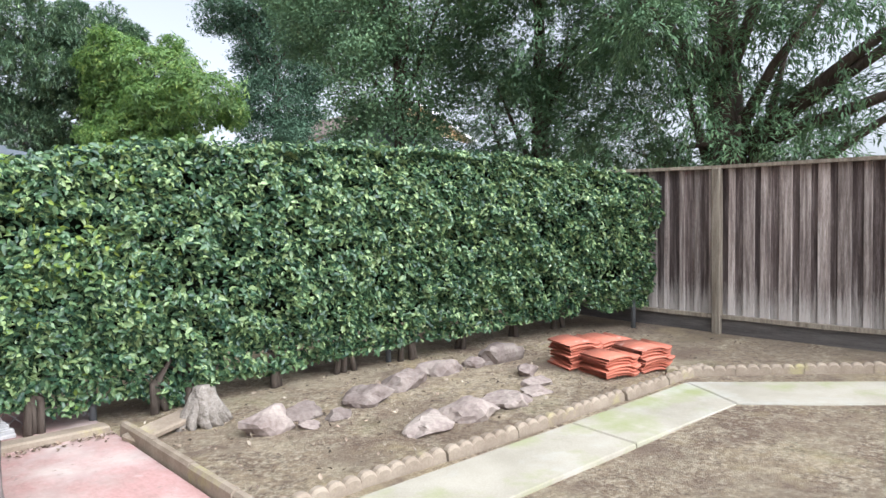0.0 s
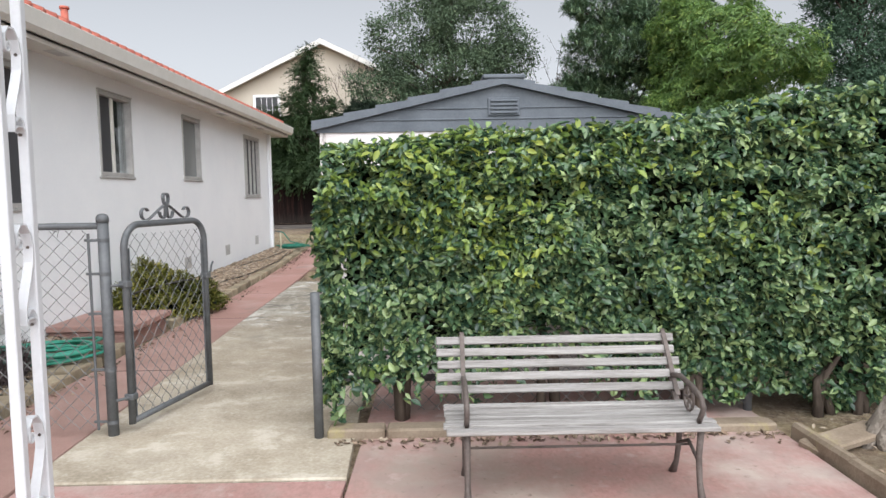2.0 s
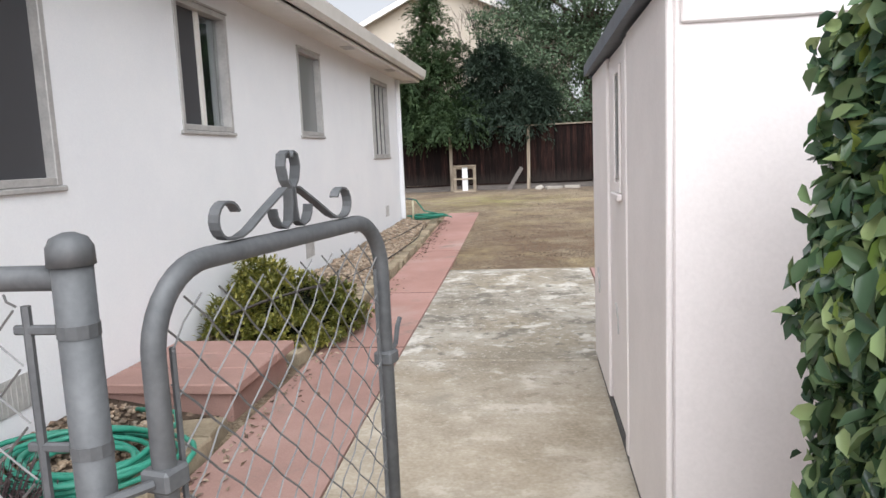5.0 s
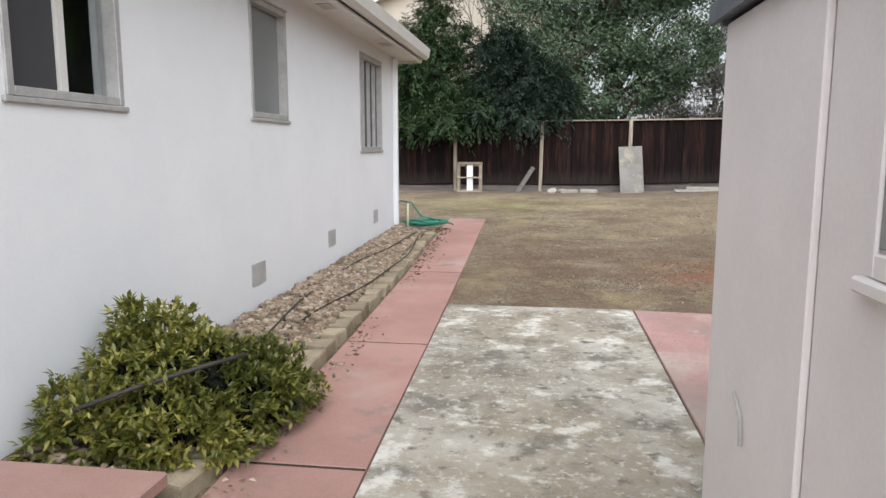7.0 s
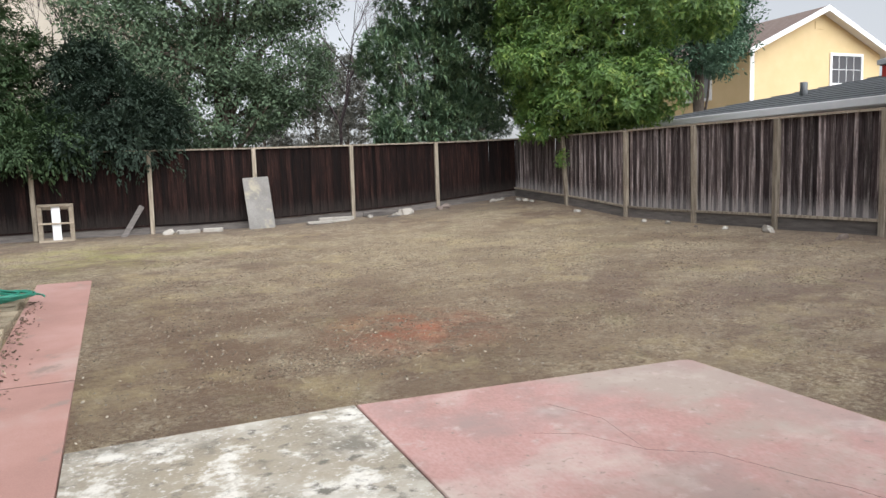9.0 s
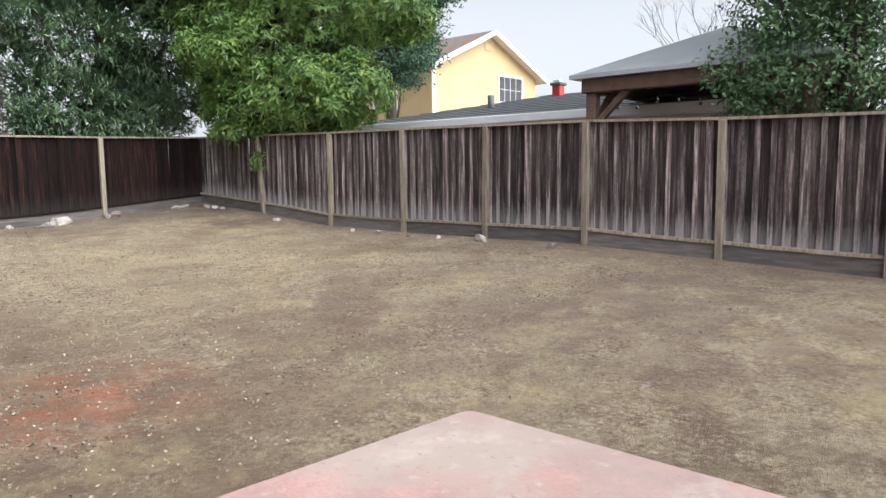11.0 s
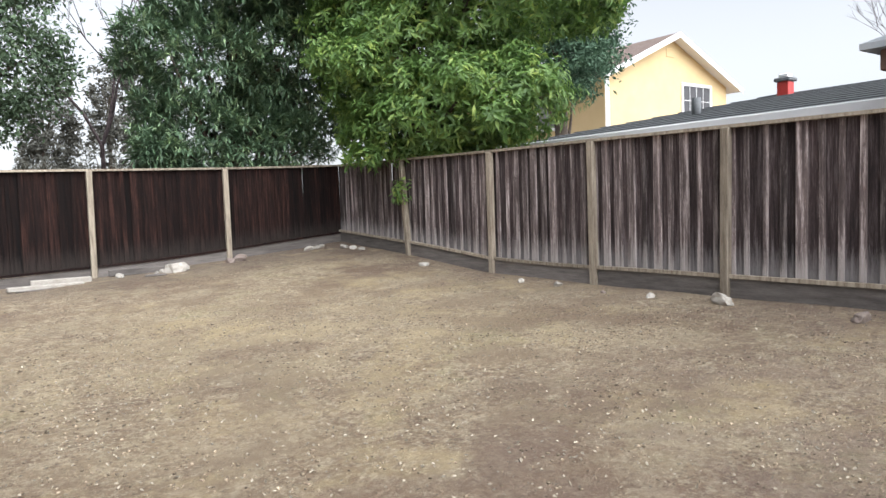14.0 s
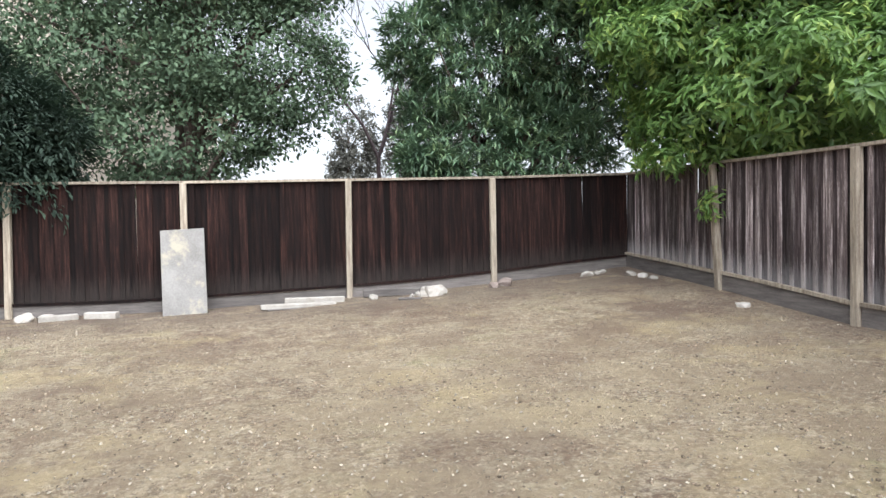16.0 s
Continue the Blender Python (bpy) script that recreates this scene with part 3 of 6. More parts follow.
def blades(name, base, way, up, length, wide, material):
    """Leaves given one by one: foot, direction, upper side and length; each folded along its rib."""
    k = len(base)
    t = way / (np.linalg.norm(way, axis=1)[:, None] + 1e-9)
    u = up - t * (up * t).sum(1)[:, None]
    u /= np.linalg.norm(u, axis=1)[:, None] + 1e-9
    b = np.cross(u, t)
    ln = length[:, None]
    w = ln * wide * 0.5
    v = np.stack((base, base + t * ln * 0.45 - b * w + u * ln * 0.05, base + t * ln - u * ln * 0.12, base + t * ln * 0.45 + b * w + u * ln * 0.05), 1).reshape(-1, 3)
    o = np.arange(k) * 4
    f = np.concatenate([np.stack([o, o + 1, o + 2], 1), np.stack([o, o + 2, o + 3], 1)])
    me = bpy.data.meshes.new(name)
    me.vertices.add(len(v))
    me.vertices.foreach_set("co", v.ravel())
    me.loops.add(f.size)
    me.loops.foreach_set("vertex_index", f.ravel().astype(np.int32))
    me.polygons.add(len(f))
    me.polygons.foreach_set("loop_start", (np.arange(len(f)) * 3).astype(np.int32))
    me.update(calc_edges=True)
    me.materials.append(material)
    return me


def shoot_tips(blobs, count, seed, inside=0.25):
    """Ends of shoots over lumpy masses: place and outward direction."""
    rg = np.random.default_rng(seed)
    area = np.array([(b[3] * b[4] + b[4] * b[5] + b[3] * b[5]) for b in blobs])
    share = area / area.sum()
    C, D = [], []
    cen, rad = np.array([b[:3] for b in blobs]), np.array([b[3:6] for b in blobs])
    for i, part_ in enumerate(share):
        k = max(4, int(count * part_))
        d = rg.normal(0, 1, (k, 3))
        d /= np.linalg.norm(d, axis=1)[:, None]
        lump = np.array([1 + 0.3 * noise.noise(Vector(q * 1.7) + Vector((seed, i, 0))) + 0.28 * noise.noise(Vector(q * 4.2) + Vector((i, seed, 0))) for q in d])
        depth = np.where(rg.random(k) < inside, rg.uniform(0.45, 0.95, k), rg.uniform(0.9, 1.06, k))
        c = cen[i] + d * rad[i] * (depth * lump)[:, None]
        keep = np.ones(k, bool)
        for m in range(len(blobs)):
            if m != i:
                keep &= (((c - cen[m]) / rad[m]) ** 2).sum(1) > 0.5
        C.append(c[keep])
        D.append((d / rad[i])[keep])
    C, D = np.concatenate(C), np.concatenate(D)
    return C, D / np.linalg.norm(D, axis=1)[:, None]


def shoots(name, tips, ways, style, size, wide, material, seed):
    """Dress every tip: a whorl of drooping leaflets, a drooping spray, or a tuft of small leaves."""
    rg = np.random.default_rng(seed + 5)
    k = len(tips)
    per, reach = {"whorl": (9, 0.05), "lance": (12, 0.8), "spray": (24, 0.7), "tuft": (22, 0.2)}[style]
    way = np.repeat(ways, per, 0)
    if style == "whorl":
        axis = ways * 0.8 + np.array([0, 0, 0.35]) + rg.normal(0, 0.25, (k, 3))
        axis /= np.linalg.norm(axis, axis=1)[:, None]
        side = np.cross(axis, rg.normal(0, 1, (k, 3)))
        side /= np.linalg.norm(side, axis=1)[:, None]
        other = np.cross(axis, side)
        a = np.tile(np.arange(per) * 2 * math.pi / per, k) + np.repeat(rg.uniform(0, 6.28, k), per)
        t = np.repeat(side, per, 0) * np.cos(a)[:, None] + np.repeat(other, per, 0) * np.sin(a)[:, None] + np.repeat(axis, per, 0) * 0.3 - np.array([0, 0, 0.55])
        base = np.repeat(tips, per, 0) + rg.normal(0, reach, (k * per, 3))
        up = np.repeat(axis, per, 0)
    elif style == "lance":
        t = rg.normal(0, 0.75, (k * per, 3)) + way * 0.9 + np.array([0, 0, 0.1])
        base = np.repeat(tips, per, 0) - way * (rg.uniform(0, reach * size, k * per))[:, None] + rg.normal(0, 0.15 * size, (k * per, 3))
        up = np.tile([0, 0, 1.0], (k * per, 1)) + way * 0.3
    elif style == "spray":
        d = ways * np.array([1, 1, 0.45]) + rg.normal(0, 0.3, (k, 3)) + np.array([0, 0, 0.12])
        d /= np.linalg.norm(d, axis=1)[:, None]
        d = np.repeat(d, per, 0)
        q = np.tile(np.linspace(0, 1, per), k)[:, None]
        lr = np.repeat(rg.uniform(0.6, 1.3, k), per)[:, None] * reach
        base = np.repeat(tips, per, 0) + d * (q - 0.5) * lr - np.array([0, 0, 0.35]) * lr * q ** 2 + rg.normal(0, 0.035, (k * per, 3))
        lat = np.cross(d, np.array([0, 0, 1.0])) * np.where(np.arange(k * per) % 2, 1, -1)[:, None]
        t = d * 0.9 + lat * 0.7 * (1.15 - q) - np.array([0, 0, 0.3]) + rg.normal(0, 0.22, (k * per, 3))
        up = np.tile([0, 0, 1.0], (k * per, 1)) + way * 0.5
    else:
        base = np.repeat(tips, per, 0) + rg.normal(0, 1, (k * per, 3)) * np.array([reach, reach, reach * 0.6]) * np.repeat(rg.uniform(0.6, 1.15, k), per)[:, None]
        t = rg.normal(0, 1, (k * per, 3)) + way * 0.6
        up = way * 0.7 + np.array([0, 0, 0.8]) + rg.normal(0, 0.4, (k * per, 3))
    n = k * per
    return blades(name, base, t, up, size * rg.uniform(0.65, 1.25, n), wide, material)


def tree(label, base, blobs, count, size, leafmaterial, seed, style="tuft", trunk=0.16, group="", wide=0.45, lean=(0, 0), name="tree", inside=0.25, limbs=4):
    """A tapered trunk with limbs to every mass of the crown, and a crown of dressed shoots. count: shoots."""
    rg = random.Random(seed)
    t = thing(name, label, "tree", group)
    sh = Shape()
    b = Vector(base)
    top = max(x[2] for x in blobs)
    stem = []
    steps = 7
    for i in range(steps + 1):
        h = i / steps
        stem.append(b + Vector((lean[0] * h + 0.1 * math.sin(3 * h + seed), lean[1] * h + 0.1 * math.cos(2 * h + seed), (top - b.z) * h)))
    sh.tube(stem, [trunk * (1.25 - 1.0 * i / steps) for i in range(steps + 1)], 8)
    for bl in blobs:
        for _ in range(limbs):
            i = min(steps - 1, max(1, int((bl[2] - b.z) / max(0.1, top - b.z) * steps) - rg.randint(0, 2)))
            e = Vector(bl[:3]) + Vector((rg.uniform(-1, 1) * bl[3], rg.uniform(-1, 1) * bl[4], rg.uniform(-0.5, 0.9) * bl[5])) * 0.8
            m = (stem[i] + e) / 2 + Vector((rg.uniform(-0.15, 0.15), rg.uniform(-0.15, 0.15), 0.15))
            sh.tube([stem[i], m, e], [trunk * 0.38, trunk * 0.22, trunk * 0.05], 6)
    part("trunk", sh, BARK, t, smooth=True)
    rb = random.Random(seed * 7 + 1)
    masses = []
    for x, y, z, a, b_, c_ in blobs:
        masses.append((x, y, z, a * 0.88, b_ * 0.88, c_ * 0.88))
        for _ in range(5):
            q = Vector((rb.gauss(0, 1), rb.gauss(0, 1), rb.gauss(0, 1))).normalized() * rb.uniform(0.8, 1.05)
            k = rb.uniform(0.2, 0.4)
            masses.append((x + q.x * a, y + q.y * b_, z + q.z * c_, a * k, b_ * k, c_ * k))
    C, D = shoot_tips(masses, count, seed, inside)
    part("crown", shoots("crown", C, D, style, size, wide, leafmaterial, seed), leafmaterial, t)
    return t

# ---- ground: one sheet to the horizon ----
gx = np.concatenate([[-600, -150, -60, -25, -14], np.arange(-8, 14.01, 0.3), [18, 26, 40, 80, 200, 600]])
gy = np.concatenate([[-600, -150, -60, -20, -8], np.arange(-3, 28.01, 0.3), [32, 40, 60, 120, 300, 600]])
sh = Shape()
for yy in gy:
    for xx in gx:
        bumpy = 0.018 * noise.noise(Vector((xx * 0.9, yy * 0.9, 3.0))) if yy > 12.3 or xx > 2.2 else 0
        sh.v.append((xx, yy, ground_z(xx, yy) + bumpy))
for j in range(len(gy) - 1):
    for i in range(len(gx) - 1):
        a = j * len(gx) + i
        sh.f.append((a, a + 1, a + 1 + len(gx), a + len(gx)))
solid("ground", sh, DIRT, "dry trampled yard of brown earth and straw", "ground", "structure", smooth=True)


def slab(shape, corners, thick=0.09, c=0.008):
    """A cast slab from four top corners, with eased upper edges."""
    p = [Vector(q) for q in corners]
    mid = sum(p, Vector()) / 4
    ins = [q + (mid - q).normalized() * c * 1.4 for q in p]
    vs = [q for q in ins] + [q - Vector((0, 0, c)) for q in p] + [q - Vector((0, 0, thick)) for q in p]
    fs = [(0, 1, 2, 3)]
    for r in (0, 4):
        for i in range(4):
            j = (i + 1) % 4
            fs.append((r + i, r + 4 + i, r + 4 + j, r + j))
    shape.add(vs, fs)


# red walk beside the bed: separate slabs between joints
red_walk = thing("pavement", "long red-tinted concrete walk with dark joints", "pavement", kind="structure")


def walk_l(y):
    return interp(y, [-2, 4, 7.85, 12.6, 18.4], [-2.9, -2.95, -3.03, -3.15, -3.34])


def walk_r(y):
    return interp(y, [-2, 3.5, 7.7, 11.9, 18.4], [-2.1, -2.2, -2.37, -2.5, -2.66])


def walk_z(y):
    return 0.012 + max(0.0, interp(y, [12, 13.5, 18.4], [0.0, 0.045, 0.19]))


joints = [-2.0, 0.6, 3.2, 5.85, 8.36, 10.5, 13.42, 18.35]
for a, b in zip(joints, joints[1:]):
    s = Shape()
    a, b = a + 0.007, b - 0.007
    slab(s, [(walk_l(a), a, walk_z(a)), (walk_r(a) - 0.008, a, walk_z(a)), (walk_r(b) - 0.008, b, walk_z(b)), (walk_l(b), b, walk_z(b))])
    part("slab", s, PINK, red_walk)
    part("joint", Shape().box((walk_l(b) + 0.005, b - 0.004, walk_z(b) - 0.06), (walk_r(b) - 0.014, b + 0.018, walk_z(b) - 0.002), 0.002), SOIL, red_walk)

grey_slab = thing("pavement", "stained grey concrete drive with whitish worn patches", "pavement", kind="structure")
for a, b, r in ((3.5, 7.98, -0.57), (7.995, 11.9, -0.775)):
    s = Shape()
    slab(s, [(walk_r(a), a, 0.016), (r if a < 4 else -0.775, a, 0.016), (-0.775, b, 0.016), (walk_r(b), b, 0.016)], 0.12)
    part("slab", s, GREYC, grey_slab)

patio_f = thing("pavement", "faded red patio slabs in front of the gate", "pavement", kind="structure")
for x0, y0, x1, y1 in ((-2.19, -2, -0.57, 3.485), (-0.555, -2, 1.92, 1.4), (-0.555, 1.415, 1.92, 5.36), (-2.19, -6, 1.92, -2.015)):
    s = Shape()
    slab(s, [(x0, y0, 0.01), (x1, y0, 0.01), (x1, y1, 0.01), (x0, y1, 0.01)])
    part("slab", s, PATIO, patio_f)
patio_b = thing("pavement", "faded red patio slab with cracks behind the shed", "pavement", kind="structure")
s = Shape()
slab(s, [(-0.76, 7.6, 0.012), (1.88, 7.6, 0.012), (1.88, 11.68, 0.012), (-0.76, 11.9, 0.012)])
part("slab", s, PATIO, patio_b)
# hairline cracks wander over the patio
for pts in (((0.0, 10.9), (0.25, 10.75), (0.42, 10.4), (0.7, 10.2), (0.85, 9.8)), ((0.35, 11.3), (0.5, 10.9), (0.42, 10.4)), ((0.85, 9.8), (0.95, 9.6), (1.02, 9.3))):
    s = Shape()
    s.tube([(x, y, 0.0105) for x, y in pts], 0.0025, 4)
    part("crack", s, DRIP, patio_b)

path = thing("pavement", "narrow mossy concrete garden path with a bend", "pavement", kind="structure")
for q in (((1.95, 1.38), (4.13, 1.4), (4.2, 1.95), (1.95, 1.93)), ((4.14, 1.4), (5.4, 1.38), (5.74, 1.97), (4.21, 1.95)), ((5.41, 1.38), (6.85, -0.25), (7.4, 0.2), (5.75, 1.97))):
    s = Shape()
    slab(s, [(x, y, 0.03 + ground_z(x, y) * 0.55) for x, y in q], 0.12)
    part("slab", s, PATHC, path)


# ---- house ----
HX, HT = -3.95, 0.18
house = thing("house", "single-storey white stucco house with red tile roof", "house")
WIN = [(4.75, 6.78, 1.38, 2.7, "slider"), (8.19, 9.07, 1.725, 2.7, "slider"), (10.84, 11.65, 1.745, 2.7, "frost"), (14.24, 15.44, 1.47, 2.69, "bars")]
HY0, HY1, HZ = -8.0, 16.34, 2.88


def pierced_wall(x0, x1, y0, y1, z0, z1, holes):
    """One wall with real openings, in the plane of x."""
    ys = sorted({y0, y1, *(h[0] for h in holes), *(h[1] for h in holes)})
    zs = sorted({z0, z1, *(h[2] for h in holes), *(h[3] for h in holes)})
    idx, s = {}, Shape()

    def v(x, y, z):
        if (x, y, z) not in idx:
            idx[(x, y, z)] = len(s.v)
            s.v.append((x, y, z))
        return idx[(x, y, z)]

    def open_at(i, j):
        if not (0 <= i < len(ys) - 1 and 0 <= j < len(zs) - 1):
            return True
        ym, zm = (ys[i] + ys[i + 1]) / 2, (zs[j] + zs[j + 1]) / 2
        return any(h[0] < ym < h[1] and h[2] < zm < h[3] for h in holes)
    for i in range(len(ys) - 1):
        for j in range(len(zs) - 1):
            if open_at(i, j):
                continue
            a, b, c, d = ys[i], ys[i + 1], zs[j], zs[j + 1]
            s.f.append((v(x1, a, c), v(x1, b, c), v(x1, b, d), v(x1, a, d)))
            s.f.append((v(x0, a, c), v(x0, a, d), v(x0, b, d), v(x0, b, c)))
            if open_at(i - 1, j):
                s.f.append((v(x0, a, c), v(x1, a, c), v(x1, a, d), v(x0, a, d)))
            if open_at(i + 1, j):
                s.f.append((v(x0, b, c), v(x0, b, d), v(x1, b, d), v(x1, b, c)))
            if open_at(i, j - 1):
                s.f.append((v(x0, a, c), v(x0, b, c), v(x1, b, c), v(x1, a, c)))
            if open_at(i, j + 1):
                s.f.append((v(x0, a, d), v(x1, a, d), v(x1, b, d), v(x0, b, d)))
    return s


s = pierced_wall(HX - HT, HX, HY0, HY1, -0.1, HZ, [w[:4] for w in WIN])
part("wall", s, STUCCO, house)
for lo, hi in (((HX - 9, HY1 - HT, -0.1), (HX - HT, HY1, HZ)), ((HX - 9, HY0, -0.1), (HX - HT, HY0 + HT, HZ)), ((HX - 9, HY0 + HT, -0.1), (HX - 9 + HT, HY1 - HT, HZ))):
    part("wall", Shape().box(lo, hi, 0.001), STUCCO, house)
# Added inner walls; the rooms' darkness is put into their dark grey.
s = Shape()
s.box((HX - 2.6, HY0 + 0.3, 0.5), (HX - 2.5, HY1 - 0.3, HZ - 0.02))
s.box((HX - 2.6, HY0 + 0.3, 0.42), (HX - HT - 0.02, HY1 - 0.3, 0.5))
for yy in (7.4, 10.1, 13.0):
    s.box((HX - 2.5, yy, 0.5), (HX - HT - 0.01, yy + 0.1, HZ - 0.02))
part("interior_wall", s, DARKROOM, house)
s = Shape()
s.box((HX - 9.4, HY0 - 0.4, HZ), (HX + 0.37, HY1 + 0.42, HZ + 0.03), 0.002)
part("soffit", s, TRIM, house, "cream painted flat soffit")
s = Shape()
s.box((HX + 0.33, HY0 - 0.4, HZ - 0.04), (HX + 0.37, HY1 + 0.40, HZ + 0.14), 0.004)
s.box((HX - 9.4, HY1 + 0.36, HZ - 0.04), (HX + 0.33, HY1 + 0.40, HZ + 0.14), 0.004)
part("fascia", s, TRIM, house)
s = Shape()
gut = [(0.0, 0.19), (0.0, 0.02), (0.06, 0.01), (0.10, 0.05), (0.125, 0.18), (0.112, 0.19), (0.09, 0.065), (0.055, 0.03), (0.012, 0.04), (0.012, 0.19)]
for yy in (HY0 - 0.4, HY1 + 0.46):
    s.v += [(HX + 0.375 + px, yy, HZ + pz) for px, pz in gut]
k = len(gut)
s.f += [(i, (i + 1) % k, k + (i + 1) % k, k + i) for i in range(k)] + [tuple(range(k)), tuple(range(2 * k - 1, k - 1, -1))]
part("gutter", s, TRIM, house, "cream metal rain gutter")
s = Shape()
s.box((HX + 0.004, HY1 - 0.16, 0.3), (HX + 0.075, HY1 - 0.06, HZ - 0.02), 0.01)
part("downpipe", s, STUCCO, house)
# hipped roof of overlapping clay courses
ridge_x, ridge_z = HX - 4.3, HZ + 2.05
courses = 20
ex, ey = HX + 0.41, HY1 + 0.44
roof = part("roof", Shape().box((2 * ridge_x - ex + 0.3, HY0 - 0.39, HZ + 0.035), (ex - 0.3, ey - 0.3, HZ + 0.1), 0.01), TRIM, house, "red clay tile roof")
for i in range(courses):
    s = Shape()
    a, b = i / courses, (i + 1) / courses
    xa, xb = ex + (ridge_x - ex) * a, ex + (ridge_x - ex) * b
    za, zb = HZ + 0.15 + (ridge_z - HZ - 0.15) * a + 0.035, HZ + 0.15 + (ridge_z - HZ - 0.15) * b + 0.008
    ya, yb = ey - 4.7 * a, ey - 4.7 * b
    s.add([(xa, HY0 - 0.4, za), (xa, ya, za), (xb, yb, zb), (xb, HY0 - 0.4, zb), (xa, HY0 - 0.4, za - 0.035), (xa, ya, za - 0.035)], [(0, 1, 2, 3), (4, 5, 1, 0)])
    s.add([(xa, ya, za), (2 * ridge_x - xa, ya, za), (2 * ridge_x - xb, yb, zb), (xb, yb, zb), (xa, ya, za - 0.035), (2 * ridge_x - xa, ya, za - 0.035)], [(0, 1, 2, 3), (4, 5, 1, 0)])
    s.add([(2 * ridge_x - xa, ya, za), (2 * ridge_x - xa, HY0, za), (2 * ridge_x - xb, HY0, zb), (2 * ridge_x - xb, yb, zb)], [(0, 1, 2, 3)])
    part("tile_course", s, ROOFRED, roof)
tl = Shape()
tl.tube([(0, 0, 0), (-0.36, 0, 0.15)], 0.07, 8)
tmesh = tl.mesh("eave_tile", ROOFRED, True)
yy = 3.2
while yy < ey - 0.3:
    o = part("eave_tile", tmesh, ROOFRED, house)
    o.location = (ex - 0.09, yy, HZ + 0.235)
    yy += 0.21
s = Shape()
s.tube([(ex - 0.35, ey - 0.35, HZ + 0.3), (ridge_x, ey - 4.7, ridge_z + 0.08)], 0.1, 8)
part("hip_tiles", s, ROOFRED, house, smooth=True)
for px, py, pz in ((-1.0, 7.6, 0.55), (-0.8, 9.15, 0.5), (-1.9, 6.3, 0.6)):
    s = Shape()
    zb = HZ + 0.15 + (-px + 0.4) / 4.74 * 1.9
    s.tube([(HX + px, py, zb - 0.05), (HX + px, py, zb + 0.34)], 0.045, 10)
    s.tube([(HX + px, py, zb + 0.34), (HX + px, py, zb + 0.37)], 0.06, 10)
    part("vent_pipe", s, ROOFRED, house, "red painted roof vent pipe", True)
for a, b, z0, z1, kind in WIN:
    w = part("window", Shape().box((HX - 0.075, a, z0), (HX - 0.06, b, z1), 0.001), FROST if kind == "frost" else SCREEN if kind == "bars" else GLASS, house, "aluminium-framed window with reflecting glass")
    w.visible_shadow = False
    s = Shape()
    fw = 0.045
    for y0, y1, q0, q1 in ((a, a + fw, z0, z1), (b - fw, b, z0, z1), (a + fw, b - fw, z0, z0 + fw), (a + fw, b - fw, z1 - fw, z1)):
        s.box((HX - 0.11, y0, q0), (HX + 0.012, y1, q1), 0.004)
    part("frame", s, FRAME, w)
    s = Shape()
    s.box((HX - 0.1, a - 0.03, z0 - 0.032), (HX + 0.022, b + 0.03, z0 - 0.002), 0.006)
    part("sill", s, FRAME, w)
    s = Shape()
    s.box((HX + 0.002, a - 0.01, z1 + 0.002), (HX + 0.02, b + 0.01, z1 + 0.02), 0.003)
    part("drip_cap", s, FRAME, w)
    if kind == "slider":
        m = a + (b - a) * (0.69 if a < 6 else 0.5)
        y0, y1 = (m + 0.03, b - fw) if a < 6 else (a + fw, m - 0.03)
        part("insect_screen", Shape().box((HX - 0.055, y0, z0 + fw), (HX - 0.05, y1, z1 - fw), 0.001), SCREEN, w, "grey insect screen")
        part("mullion", Shape().box((HX - 0.09, m - 0.03, z0 + fw), (HX - 0.03, m + 0.03, z1 - fw), 0.004), TRIM, w)
    if kind == "bars":
        for i in range(1, 4):
            m = a + (b - a) * i / 4
            part("mullion", Shape().box((HX - 0.09, m - 0.025, z0 + fw), (HX - 0.02, m + 0.025, z1 - fw), 0.004), FRAME, w)
for yc, zc, hw in ((6.23, 0.36, 0.15), (10.86, 0.46, 0.14), (12.92, 0.5, 0.13), (15.0, 0.55, 0.12)):
    v = part("foundation_vent", Shape().box((HX + 0.001, yc - hw, zc - 0.09), (HX + 0.006, yc + hw, zc + 0.09), 0.001), FRAME, house, "grey mesh crawl-space vent")
    s = Shape()
    for i in range(9):
        s.box((HX + 0.006, yc - hw + 0.01 + i * (2 * hw - 0.02) / 8 - 0.003, zc - 0.085), (HX + 0.010, yc - hw + 0.01 + i * (2 * hw - 0.02) / 8 + 0.003, zc + 0.085), 0.001)
    part("grille", s, FRAME, v)
for yy in (7.05, 12.3, 14.9):
    part("soffit_vent", Shape().box((HX + 0.12, yy - 0.14, HZ - 0.008), (HX + 0.26, yy + 0.14, HZ - 0.001), 0.002), FRAME, house)

# red step beside the house wall
s = Shape()
s.box((HX + 0.01, 6.9, -0.03), (-3.12, 7.78, 0.15), 0.008)
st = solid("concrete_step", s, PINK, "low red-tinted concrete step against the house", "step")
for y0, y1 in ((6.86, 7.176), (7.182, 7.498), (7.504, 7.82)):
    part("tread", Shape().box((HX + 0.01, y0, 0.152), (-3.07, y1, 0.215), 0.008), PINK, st)

